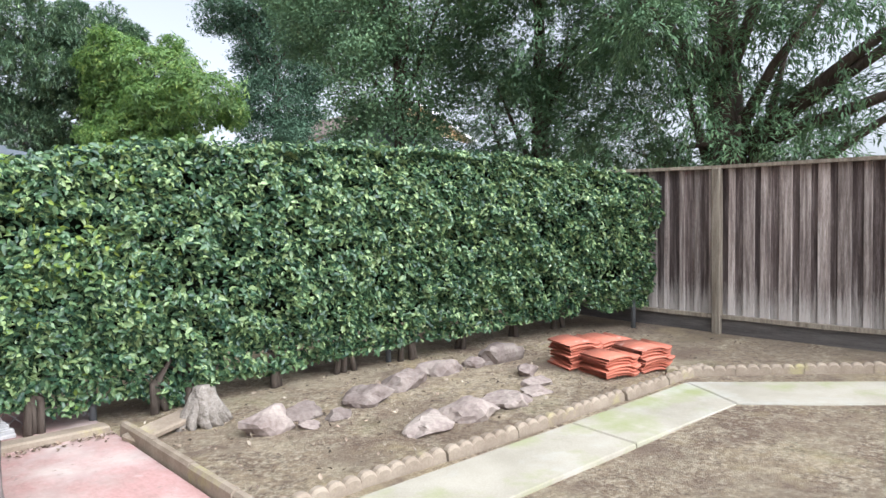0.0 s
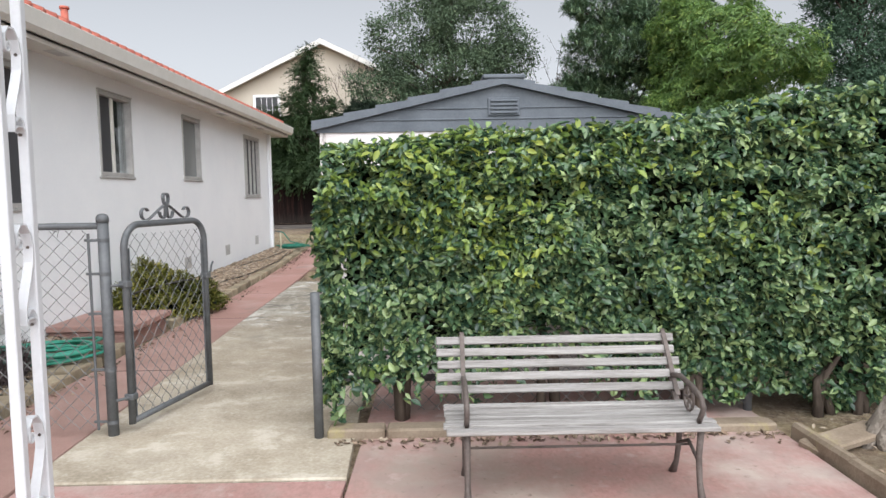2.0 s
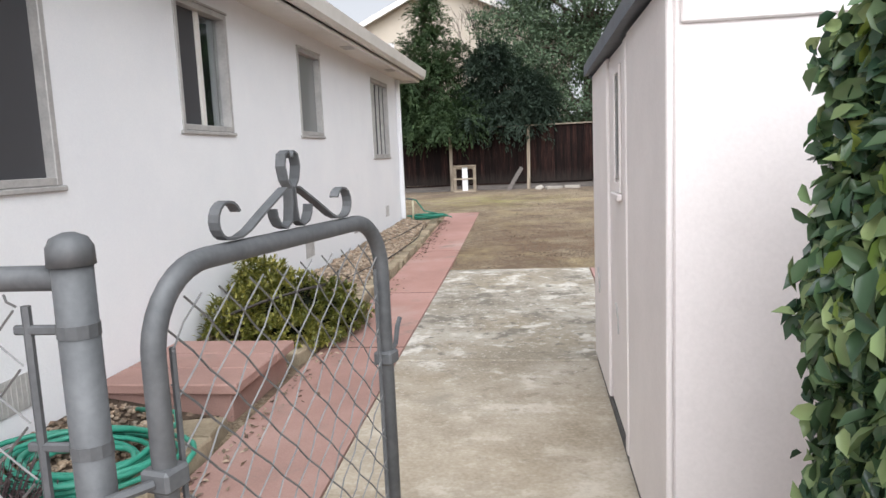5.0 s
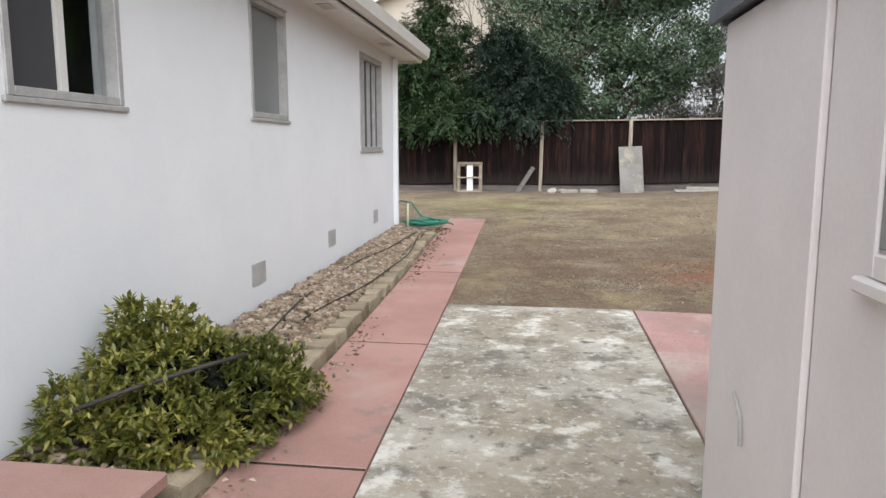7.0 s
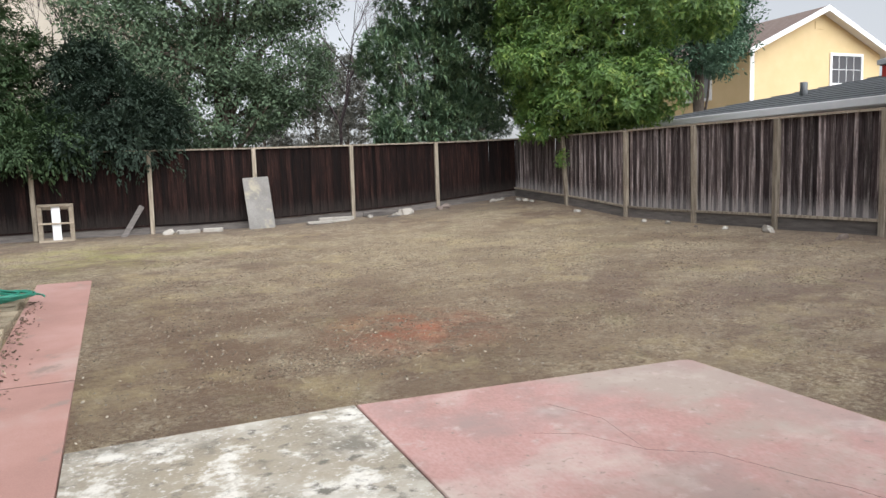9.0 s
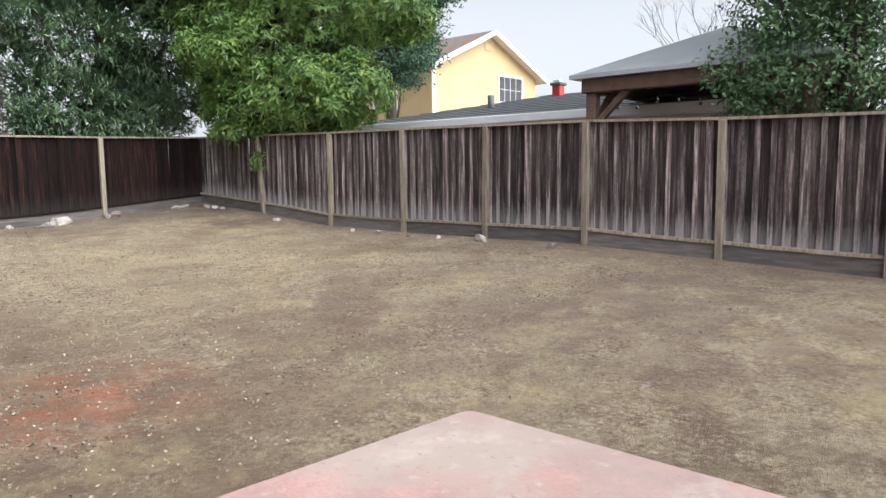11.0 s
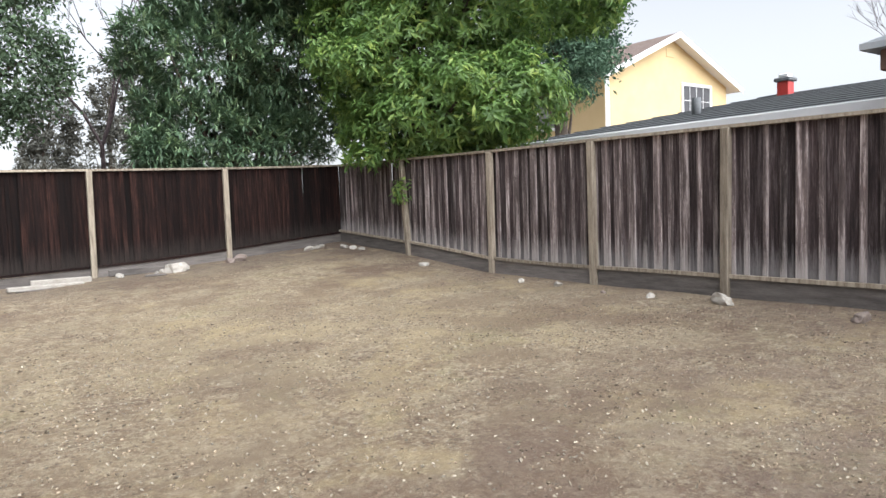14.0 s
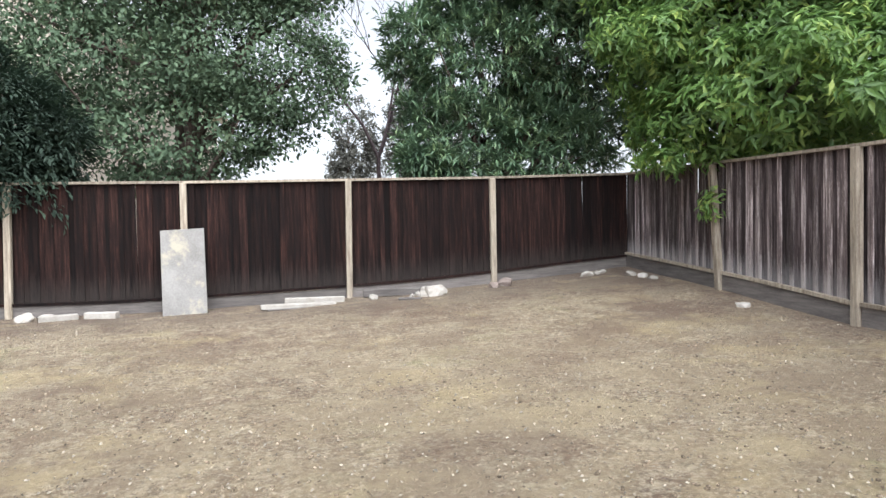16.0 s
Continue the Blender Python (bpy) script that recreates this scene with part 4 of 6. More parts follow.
# ---- white wrought iron porch column ----
column = thing("porch_column", "white painted wrought iron column with scrollwork", "column", at=(-1.612, 2.61, 0))
column.rotation_euler = (0, 0, radians(92))
CH = 0.08
for sx in (-CH, CH):
    part("bar", Shape().box((sx - 0.019, -0.019, 0.0), (sx + 0.019, 0.019, 2.55), 0.004), IRONW, column)
part("base_plate", Shape().box((-0.14, -0.06, 0.0), (0.14, 0.06, 0.018), 0.004), IRONW, column)
part("head_plate", Shape().box((-0.14, -0.06, 2.55), (0.14, 0.06, 2.57), 0.004), IRONW, column)
scroll = []
for a in np.linspace(-0.6, 1.9 * math.pi, 22):
    r = 0.008 + 0.012 * (a + 0.6) / 6.5
    scroll.append((-0.028 - r * math.cos(a), 0.325 + r * math.sin(a)))
scroll += [(-0.045, 0.36), (-0.02, 0.385), (0.015, 0.385), (0.045, 0.355), (0.06, 0.31), (0.055, 0.26), (0.035, 0.21), (0.01, 0.16), (-0.012, 0.11), (-0.016, 0.07)]
for a in np.linspace(math.pi, -0.75 * math.pi, 24):
    r = 0.038 - 0.006 * (math.pi - a) / 5.5
    scroll.append((0.022 + r * math.cos(a), 0.055 - 0.055 * math.sin(a) * (r / 0.038) if a < 0 else 0.055 + 0.02 * math.sin(a)))
scroll = [(x * 0.93, 0.385 - (0.385 - z) * 1.12) for x, z in scroll]
for z0 in (0.25, 0.965, 1.67):
    s = Shape()
    s.tube([(x, 0, z0 + z) for x, z in scroll], 0.01, flat=(0.036, 0.006, (0, 1, 0)))
    sc = part("scroll", s, IRONW, column)
    for x, z in ((0.054, 0.3), (0.048, 0.01)):
        s = Shape()
        s.tube([(x - 0.006, 0, z0 + z), (x + 0.004, 0, z0 + z)], 0.006, 8)
        part("rivet", s, BENCHI, sc)


# ---- chain link fence and gate ----
def chain(shape, org, ux, w, h, cell=0.098, r=0.0023):
    """Two families of crossing wires, bent over each other, in a w by h panel."""
    org, ux = Vector(org), Vector(ux)
    uz = Vector((0, 0, 1))
    nn = ux.cross(uz)
    k = int((w + h) / cell) + 1
    for fam in (1, -1):
        for i in range(k + 1):
            c = i * cell
            a0, b0 = max(0.0, c - h), min(w, c)
            if b0 - a0 < 0.02:
                continue
            pts = []
            steps = max(2, int((b0 - a0) / (cell / 2)))
            for j in range(steps + 1):
                a = a0 + (b0 - a0) * j / steps
                z = c - a
                pts.append(org + ux * (a if fam > 0 else w - a) + uz * z + nn * (0.004 * (1 if j % 2 else -1) * fam))
            shape.tube(pts, r, 4)


fence = thing("chain_link_fence", "grey galvanised chain link fence beside the gate", "fence")
GX, GY = -2.072, 4.22
s = Shape()
s.tube([(GX, GY, -0.05), (GX, GY, 1.315)], 0.032, 12)
part("post", s, STEEL, fence, smooth=True)
s = Shape()
s.tube([(GX, GY, 1.305), (GX, GY, 1.335), (GX, GY, 1.35), (GX, GY, 1.358)], [0.037, 0.036, 0.028, 0.01], 12)
part("post_cap", s, STEEL, fence, smooth=True)
s = Shape()
s.tube([(GX, GY, 1.285), (HX + 0.01, GY, 1.285)], 0.021, 10)
part("top_rail", s, STEEL, fence, smooth=True)
s = Shape()
s.tube([(GX - 0.09, GY, 0.05), (GX - 0.09, GY, 1.24)], 0.008, 6)
part("tension_bar", s, STEEL, fence)
for z in (0.1, 0.42, 0.76, 1.0, 1.2):
    s = Shape()
    s.tube([(GX, GY, z - 0.011), (GX, GY, z + 0.011)], 0.0335, 12)
    s.box((GX - 0.115, GY - 0.006, z - 0.008), (GX - 0.028, GY + 0.006, z + 0.008), 0.003)
    part("tension_band", s, STEEL, fence)
s = Shape()
chain(s, (GX - 0.1, GY - 0.012, 0.06), (-1, 0, 0), 1.76, 1.2)
part("wire_mesh", s, WIRE, fence)
for x in (-2.35, -2.75, -3.15, -3.55):
    s = Shape()
    s.tube([(x + 0.026 * math.cos(a * 0.7), GY - 0.004, 1.282 + 0.026 * math.sin(a * 0.7)) for a in range(9)] + [(x + 0.01, GY - 0.012, 1.22)], 0.002, 4)
    part("tie_wire", s, WIRE, fence)

gate = thing("chain_link_gate", "open galvanised chain link gate with scroll ornament", "gate", at=(-1.975, 4.265, 0.0))
gate.rotation_euler = (0, 0, radians(78))
GW, GH, R = 0.905, 1.285, 0.15
bend = [(R - R * math.cos(a), 0, GH - R + R * math.sin(a)) for a in np.linspace(0.12, math.pi / 2, 9)]
s = Shape()
s.tube([(0, 0, 0.07), (0, 0, GH - R)] + bend + [(GW - x, 0, z) for x, _, z in bend[::-1]] + [(GW, 0, GH - R), (GW, 0, 0.07)], 0.021, 12)
part("gate_frame", s, STEEL, gate, smooth=True)
s = Shape()
s.tube([(0, 0, 0.085), (GW, 0, 0.085)], 0.019, 10)
part("bottom_rail", s, STEEL, gate, smooth=True)
s = Shape()
chain(s, (0.04, 0, 0.1), (1, 0, 0), GW - 0.08, GH - 0.16)
part("wire_mesh", s, WIRE, gate)
for x in (0.045, GW - 0.045):
    s = Shape()
    s.tube([(x, 0, 0.1), (x, 0, GH - 0.14)], 0.006, 6)
    part("tension_bar", s, STEEL, gate)
s = Shape()
band = (0.024, 0.005, (0, 1, 0))
for sgn in (1, -1):
    c, h = GW / 2, GH + 0.02
    curl = [(0.232 + 0.036 * math.cos(a), 0.042 + 0.036 * math.sin(a)) for a in np.linspace(2.7, -1.57, 12)]
    s.tube([(c + sgn * x, 0, h + z) for x, z in curl + [(0.20, 0.006), (0.17, 0.016), (0.10, 0.054), (0.025, 0.092)]], 0.01, flat=band)
    hook = [(0.006, 0.095), (0.008, 0.05), (0.014, 0.018), (0.035, 0.006), (0.058, 0.014), (0.07, 0.032), (0.074, 0.05)]
    s.tube([(c + sgn * x, 0, h + z) for x, z in hook], 0.01, flat=band)
    loop = [(0.006, 0.09), (0.022, 0.11), (0.03, 0.14), (0.024, 0.165), (0.01, 0.172), (0.003, 0.158)]
    s.tube([(c + sgn * x, 0, h + z) for x, z in loop], 0.01, flat=band)
part("scroll_ornament", s, STEEL, gate)
for z in (0.24, 0.93):
    s = Shape()
    s.box((-0.03, -0.03, z - 0.02), (0.03, 0.03, z + 0.02), 0.006)
    s.tube([(-0.03, 0, z), (-0.06, 0.012, z), (-0.1, 0.03, z)], 0.009, 6)
    part("hinge", s, STEEL, gate)
s = Shape()
s.box((GW - 0.03, -0.028, 0.86), (GW + 0.03, 0.028, 0.9), 0.006)
s.tube([(GW + 0.02, 0, 0.89), (GW + 0.07, 0, 0.9), (GW + 0.09, 0, 0.95), (GW + 0.11, 0, 0.97)], 0.008, 6)
part("latch", s, STEEL, gate)

# fence post and wire behind the hedge
hf = thing("chain_link_fence", "grey chain link fence grown over by the hedge", "fence")
for x, y in ((-0.81, 4.11), (1.9, 4.5), (4.6, 4.5), (7.7, 3.75)):
    s = Shape()
    s.tube([(x, y, -0.05), (x, y, 0.88 if x < 0 else 1.25)], 0.028, 12)
    part("post", s, STEEL, hf, smooth=True)
s = Shape()
chain(s, (-0.78, 4.46, 0.06), (1, 0, 0), 2.7, 0.75)
part("wire_mesh", s, WIRE, hf)
s = Shape()
s.tube([(-0.7, 4.5, 1.2), (7.6, 4.5, 1.2)], 0.02, 8)
part("top_rail", s, STEEL, hf, smooth=True)
ms = thing("concrete_edging", "weathered concrete strip under the hedge", "edging")
for a, b in ((-0.76, -0.42), (-0.41, 0.3), (0.31, 1.0), (1.01, 1.9)):
    part("strip", Shape().box((a, 4.08, -0.03), (b, 4.22, 0.06 + rnd(-0.008, 0.008)), 0.012), KERB, ms)

# ---- hedge ----
hedge = thing("hedge", "clipped evergreen hedge with glossy leaves over a fence", "hedge")


def hedge_top(x):
    return interp(x, [-0.9, 0.0, 1.0, 1.7, 2.3, 3.5, 4.7, 6, 7.2, 8.0], [1.66, 1.74, 1.78, 1.86, 1.98, 2.02, 2.05, 2.02, 1.92, 1.8])


def hedge_front(x, z):
    f = interp(x, [-0.9, 4.5, 6.5, 8.0], [4.10, 4.08, 3.85, 3.45])
    low = interp(z, [0.0, 0.35, 0.8, 1.5, 2.2], [0.32, 0.21, 0.08, 0.0, 0.16])
    return f + low + 0.05 * noise.noise(Vector((x * 1.5, z * 1.5, 2.0)))


def hedge_low(x):
    return interp(x, [-0.9, -0.2, 0.6, 1.6, 2.4, 3.5, 5, 8], [0.25, 0.3, 0.42, 0.12, 0.08, 0.14, 0.22, 0.34]) + 0.1 * noise.noise(Vector((x * 2.2, 5.0, 1.0)))


rg = np.random.default_rng(7)
P, N = [], []
for _ in range(60000):
    x = rg.uniform(-0.8, 7.9)
    z0, z1 = hedge_low(x), hedge_top(x)
    z = z0 + (z1 - z0) * rg.uniform(0, 1)
    if x + 0.8 < 0.12 * max(0, z - 1.35) * 2:
        continue
    hollow = noise.noise(Vector((x * 2.9, z * 4.6, 9.0)))
    ragged = max(0.0, 1.0 - (z - z0) / 0.34) if x < 1.3 else 0.0
    if (hollow < -0.34 and rg.random() < 0.62) or rg.random() < 0.72 * ragged:
        continue
    deep = 0.3 * min(0.2, max(0.0, -0.14 - hollow))
    P.append((x, hedge_front(x, z) - 0.12 * noise.noise(Vector((x * 5.2, z * 6.0, 1.0))) + abs(rg.normal(0, 0.045)) + deep, z))
    N.append((rg.normal(0, 0.4), -0.8, 1.3))
for _ in range(21000):
    x = rg.uniform(-0.76, 7.9)
    y = rg.uniform(0.06, interp(x, [-0.8, 0.5], [0.5, 1.0]))
    z = hedge_top(x) + 0.06 * noise.noise(Vector((x * 2.5, y * 3, 4.0))) - 0.12 * max(0, y - 0.75) - 0.05 * max(0, 0.3 - y) + abs(rg.normal(0, 0.02)) + (0.05 if rg.random() < 0.06 else 0)
    P.append((x, hedge_front(x, 1.6) + y, z))
    N.append((0, -0.25, 1))
for _ in range(4600):
    z, y = rg.uniform(0.2, 1.68), rg.uniform(0.0, 0.5)
    P.append((-0.74 + 0.12 * max(0, z - 1.35) + 0.06 * noise.noise(Vector((3.0, y * 3, z * 3))) - abs(rg.normal(0, 0.03)) + 0.1 * max(0, 0.5 - z), 4.2 + y, z))
    N.append((-1, -0.1, 0.5))
for _ in range(46):
    x, y = rg.uniform(-0.78, 1.2), 4.22 + rg.uniform(0.0, 0.12)
    z0 = hedge_low(x) + 0.12
    drop = rg.uniform(0.12, 0.3)
    for q in np.linspace(0, 1, 14):
        P.append((x + rg.normal(0, 0.022) + 0.05 * q * math.sin(x * 40), y - 0.05 * q + rg.normal(0, 0.02), max(0.09, z0 - drop * q)))
        N.append((rg.normal(0, 0.5), -1, 0.8))
P, N = np.array(P), np.array(N)
part("foliage", leaf_mesh("foliage", P, N / np.linalg.norm(N, axis=1)[:, None], 0.066, L_HEDGE, 0.52, 1.15, True, 0.7), L_HEDGE, hedge)
g = []
for i in range(len(P)):
    x, y, z = P[i]
    # Yellow-green patches; the z term below thins them, painting shade into the foot.
    fresh = 0.2 + 0.7 * noise.noise(Vector((x * 1.7, y, z * 2.0 + 3.0))) + 0.5 * math.exp(-((x - 0.05) ** 2) / 0.4 - (z - 1.35) ** 2 / 0.1)
    if rg.random() < min(0.5, fresh) * max(0.0, min(1.0, (2.6 - x) / 2.2)) * max(0.15, min(1.0, (z - 0.55) / 0.6)) * 0.45:
        g.append(i)
part("young_foliage", leaf_mesh("young_foliage", P[g] + np.array([0, -0.02, 0.01]), N[g] / np.linalg.norm(N[g], axis=1)[:, None], 0.064, L_YOUNG, 0.5, 1.15, True, 0.7), L_YOUNG, hedge, "yellow-green young leaves")
# Closed near-black hull behind the leaves: the hedge's inner shade as a solid.
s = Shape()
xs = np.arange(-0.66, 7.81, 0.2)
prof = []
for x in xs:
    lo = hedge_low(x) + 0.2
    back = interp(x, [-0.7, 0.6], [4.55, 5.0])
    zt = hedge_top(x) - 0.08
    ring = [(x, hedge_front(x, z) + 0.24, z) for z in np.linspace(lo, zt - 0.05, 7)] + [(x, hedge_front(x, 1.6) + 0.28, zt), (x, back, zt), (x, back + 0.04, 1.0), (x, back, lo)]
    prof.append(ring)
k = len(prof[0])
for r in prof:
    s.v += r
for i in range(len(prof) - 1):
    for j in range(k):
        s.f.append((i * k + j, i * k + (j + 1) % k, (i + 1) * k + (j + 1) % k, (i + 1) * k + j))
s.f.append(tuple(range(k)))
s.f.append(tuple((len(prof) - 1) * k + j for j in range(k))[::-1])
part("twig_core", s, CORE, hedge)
for x in (-0.35, 0.55, 1.5, 2.3, 2.6, 3.3, 4.05, 4.8, 5.6, 6.4, 7.1):
    s = Shape()
    yb = 4.42
    top = hedge_low(x) + 0.35
    for q in range(3):
        a, b = rnd(-0.12, 0.12), rnd(-0.25, 0.25)
        s.tube([(x + a, yb + rnd(-0.05, 0.05), -0.04 + ground_z(x, yb)), (x + a * 0.6 + rnd(-0.04, 0.04), yb, top * 0.5), (x + b, yb + rnd(-0.1, 0.1), top)], [0.035, 0.026, 0.014], 7)
    part("stem", s, BARK, hedge, smooth=True)
s = Shape()
for i in range(11):
    a = i * 0.62 + rnd(-0.2, 0.2)
    d = rnd(0.07, 0.15)
    s.tube([(2.46 + 0.04 * math.cos(a), 3.86 + 0.03 * math.sin(a), rnd(0.16, 0.3)), (2.46 + d * 0.55 * math.cos(a), 3.86 + d * 0.4 * math.sin(a), 0.13), (2.46 + d * 1.2 * math.cos(a), 3.86 + d * 0.9 * math.sin(a), 0.03), (2.46 + d * 1.7 * math.cos(a + 0.3), 3.86 + d * 1.3 * math.sin(a + 0.3), -0.03)], [0.05, 0.06, 0.045, 0.02], 8)
solid("tree_stump", s, STUMP, "gnarled grey dead stump under the hedge", "stump", smooth=True)

# ---- garden bench ----
bench = thing("garden_bench", "slatted bench of weathered grey wood on rusty iron ends", "bench")
BX0, BX1 = -0.10, 1.13
for i in range(6):
    z = 0.405 + i * 0.052
    yb = 3.46 + i * 0.047
    s = Shape()
    m = Matrix.Translation((0, yb, z)) @ Matrix.Rotation(radians(-22), 4, 'X')
    if i:
        s.box((BX0 + rnd(-0.015, 0.005), -0.011, -0.0205), (BX1 + rnd(-0.005, 0.015), 0.011, 0.0205), 0.004, m)
        part("back_slat", s, BENCHW, bench)
for i in range(6):
    s = Shape()
    z = 0.375 + (0.012 if i == 5 else 0) + (-0.008 if i == 0 else 0)
    s.box((BX0 + 0.03 + rnd(-0.01, 0.01), 3.10 + i * 0.062, z - 0.011), (BX1 + 0.03 + rnd(-0.01, 0.01), 3.152 + i * 0.062, z + 0.011), 0.004)
    part("seat_slat", s, BENCHW, bench)
for x in (0.03, 1.09):
    s = Shape()
    s.tube([(x, 3.715, 0.705), (x, 3.698, 0.7), (x, 3.598, 0.588), (x, 3.497, 0.472), (x, 3.45, 0.425)], 0.01, flat=(0.022, 0.006, (1, 0, 0)))
    part("back_strap", s, BENCHI, bench, "rusty iron strap over the back slats")
    e = part("end_frame", Shape().tube([(x, 3.14, 0.35), (x, 3.3, 0.345), (x, 3.44, 0.36), (x, 3.5, 0.42), (x, 3.62, 0.55), (x, 3.715, 0.685)], 0.013, flat=(0.026, 0.02, (1, 0, 0))), BENCHI, bench)
    s = Shape()
    s.tube([(x, 3.14, 0.36), (x, 3.165, 0.22), (x, 3.15, 0.1), (x, 3.1, 0.0)], [0.017, 0.015, 0.014, 0.022], 8)
    part("front_leg", s, BENCHI, bench, smooth=True)
    s = Shape()
    s.tube([(x, 3.42, 0.36), (x, 3.43, 0.2), (x, 3.47, 0.08), (x, 3.53, 0.0)], [0.017, 0.015, 0.014, 0.022], 8)
    part("rear_leg", s, BENCHI, bench, smooth=True)
    s = Shape()
    s.tube([(x, 3.56, 0.5), (x, 3.42, 0.53), (x, 3.25, 0.52), (x, 3.14, 0.50), (x, 3.11, 0.46), (x, 3.14, 0.42), (x, 3.17, 0.38)], 0.013, 8)
    part("armrest", s, BENCHI, bench, smooth=True)
    s = Shape()
    for q in range(5):
        a = 2 * math.pi * q / 5
        s.tube([(x, 3.3, 0.455), (x, 3.3 + 0.055 * math.cos(a), 0.455 + 0.055 * math.sin(a))], 0.006, 5)
    s.tube([(x, 3.3 + 0.06 * math.cos(a), 0.455 + 0.06 * math.sin(a)) for a in np.linspace(0, 6.28, 14)], 0.007, 5)
    part("arm_lattice", s, BENCHI, e)
    s = Shape()
    s.tube([(x, 3.16, 0.19), (x, 3.3, 0.25), (x, 3.44, 0.19)], 0.009, 6)
    part("brace", s, BENCHI, bench, smooth=True)
s = Shape()
s.tube([(0.03, 3.3, 0.23), (1.09, 3.3, 0.23)], 0.006, 6)
part("tie_rod", s, BENCHI, bench)

# ---- shed ----
shed = thing("garden_shed", "beige resin shed with slate-grey stepped roof", "shed")
turn = Matrix.Translation((-0.94, 5.38, 0)) @ Matrix.Rotation(radians(0.5), 4, 'Z') @ Matrix.Translation((0.94, -5.38, 0))
shed.location, shed.rotation_euler = turn.translation, (0, 0, radians(0.5))
SX0, SX1, SY0, SY1 = -0.94, 1.74, 5.38, 7.98
RZ, EZ, RX = 2.27, 1.95, 0.42
for lo, hi in (((SX0, SY0, 0.06), (SX1, SY0 + 0.05, 1.93)), ((SX0, SY1 - 0.05, 0.06), (SX1, SY1, 1.93)), ((SX0, SY0 + 0.05, 0.06), (SX0 + 0.05, SY1 - 0.05, 1.93)), ((SX1 - 0.05, SY0 + 0.05, 0.06), (SX1, SY1 - 0.05, 1.93))):
    part("wall", Shape().box(lo, hi, 0.008), SHEDW, shed)
part("base", Shape().box((SX0 - 0.012, SY0 - 0.012, 0.0), (SX1 + 0.012, SY1 + 0.012, 0.058), 0.01), SHEDB, shed)
part("skirting", Shape().box((SX0 - 0.02, SY0 - 0.02, 0.06), (SX1 + 0.02, SY0 - 0.001, 0.14), 0.01), SHEDW, shed)
for y0, y1 in ((SY0 - 0.012, 6.26), (7.1, SY1 + 0.01)):
    part("raised_panel", Shape().box((SX0 - 0.022, y0, 0.07), (SX0 - 0.001, y1, 1.92), 0.005), SHEDW, shed)
part("recessed_panel", Shape().box((SX0 - 0.006, 6.27, 0.1), (SX0 - 0.001, 7.09, 1.9), 0.004), SHEDW, shed)
part("panel_fillet", Shape().box((SX0 - 0.028, 6.262, 0.08), (SX0 - 0.001, 6.345, 1.91), 0.014), SHEDW, shed)
part("front_rail", Shape().box((SX0 + 0.02, SY0 - 0.014, 1.80), (SX1 - 0.02, SY0 - 0.001, 1.93), 0.006), SHEDW, shed)
w = part("window", Shape().box((SX0 - 0.011, 6.60, 1.30), (SX0 - 0.0065, 6.79, 1.80), 0.001), FROST, shed, "narrow obscure window")
s = Shape()
for y0, y1, z0, z1 in ((6.57, 6.6, 1.24, 1.835), (6.79, 6.82, 1.24, 1.835), (6.6, 6.79, 1.24, 1.29), (6.6, 6.79, 1.80, 1.835)):
    s.box((SX0 - 0.018, y0, z0), (SX0 - 0.0065, y1, z1), 0.004)
part("frame", s, SHEDW, w)
part("sill", Shape().box((SX0 - 0.034, 6.55, 1.205), (SX0 - 0.0065, 6.85, 1.238), 0.006), SHEDW, w)
steps = 6
for side in (1, -1):
    xe = SX1 + 0.07 if side > 0 else SX0 - 0.07
    for i in range(steps):
        a, b = i / steps, (i + 1) / steps
        xa, xb = xe + (RX - xe) * a, xe + (RX - xe) * b
        za, zb = EZ + (RZ - EZ) * a + 0.045, EZ + (RZ - EZ) * b + 0.025
        y0, y1 = SY0 - 0.08, SY1 + 0.08
        s = Shape()
        vs = [(xa, y0, za), (xa, y1, za), (xb, y1, zb), (xb, y0, zb), (xa, y0, za - 0.07), (xa, y1, za - 0.07), (xb, y1, zb - 0.05), (xb, y0, zb - 0.05)]
        s.add(vs, [(0, 1, 2, 3), (4, 7, 6, 5), (0, 4, 5, 1), (0, 3, 7, 4), (1, 5, 6, 2), (2, 6, 7, 3)])
        part("roof_course", s, SHEDR, shed, "slate grey stepped shingle roof course")
part("ridge_cap", Shape().box((RX - 0.16, SY0 - 0.09, RZ + 0.01), (RX + 0.16, SY1 + 0.09, RZ + 0.045), 0.01), SHEDR, shed)
for yy, nm in ((SY0 - 0.03, "gable"), (SY1 + 0.0, "gable")):
    s = Shape()
    q = [(SX0 - 0.04, 1.91), (SX1 + 0.04, 1.91), (SX1 + 0.04, EZ), (RX, RZ - 0.0), (SX0 - 0.04, EZ)]
    s.add([(x, yy, z) for x, z in q] + [(x, yy + 0.028, z) for x, z in q], [tuple(range(5)), tuple(range(9, 4, -1))] + [(i, 5 + i, 5 + (i + 1) % 5, (i + 1) % 5) for i in range(5)])
    g = part(nm, s, SHEDR, shed)
    if yy < 6:
        for z, x0, x1 in ((1.995, SX0 + 0.2, SX1 - 0.2), (2.075, SX0 + 0.6, SX1 - 0.6)):
            part("lap", Shape().box((x0, yy - 0.008, z - 0.006), (x1, yy - 0.0005, z + 0.006), 0.003), SHEDR, g)
        part("vent", Shape().box((RX - 0.12, yy - 0.016, 2.015), (RX + 0.12, yy - 0.0005, 2.15), 0.006), SHEDR, g)
        for i in range(4):
            part("slat", Shape().box((RX - 0.1, yy - 0.03, 2.03 + i * 0.029), (RX + 0.1, yy - 0.0165, 2.045 + i * 0.029), 0.004), SHEDR, g)
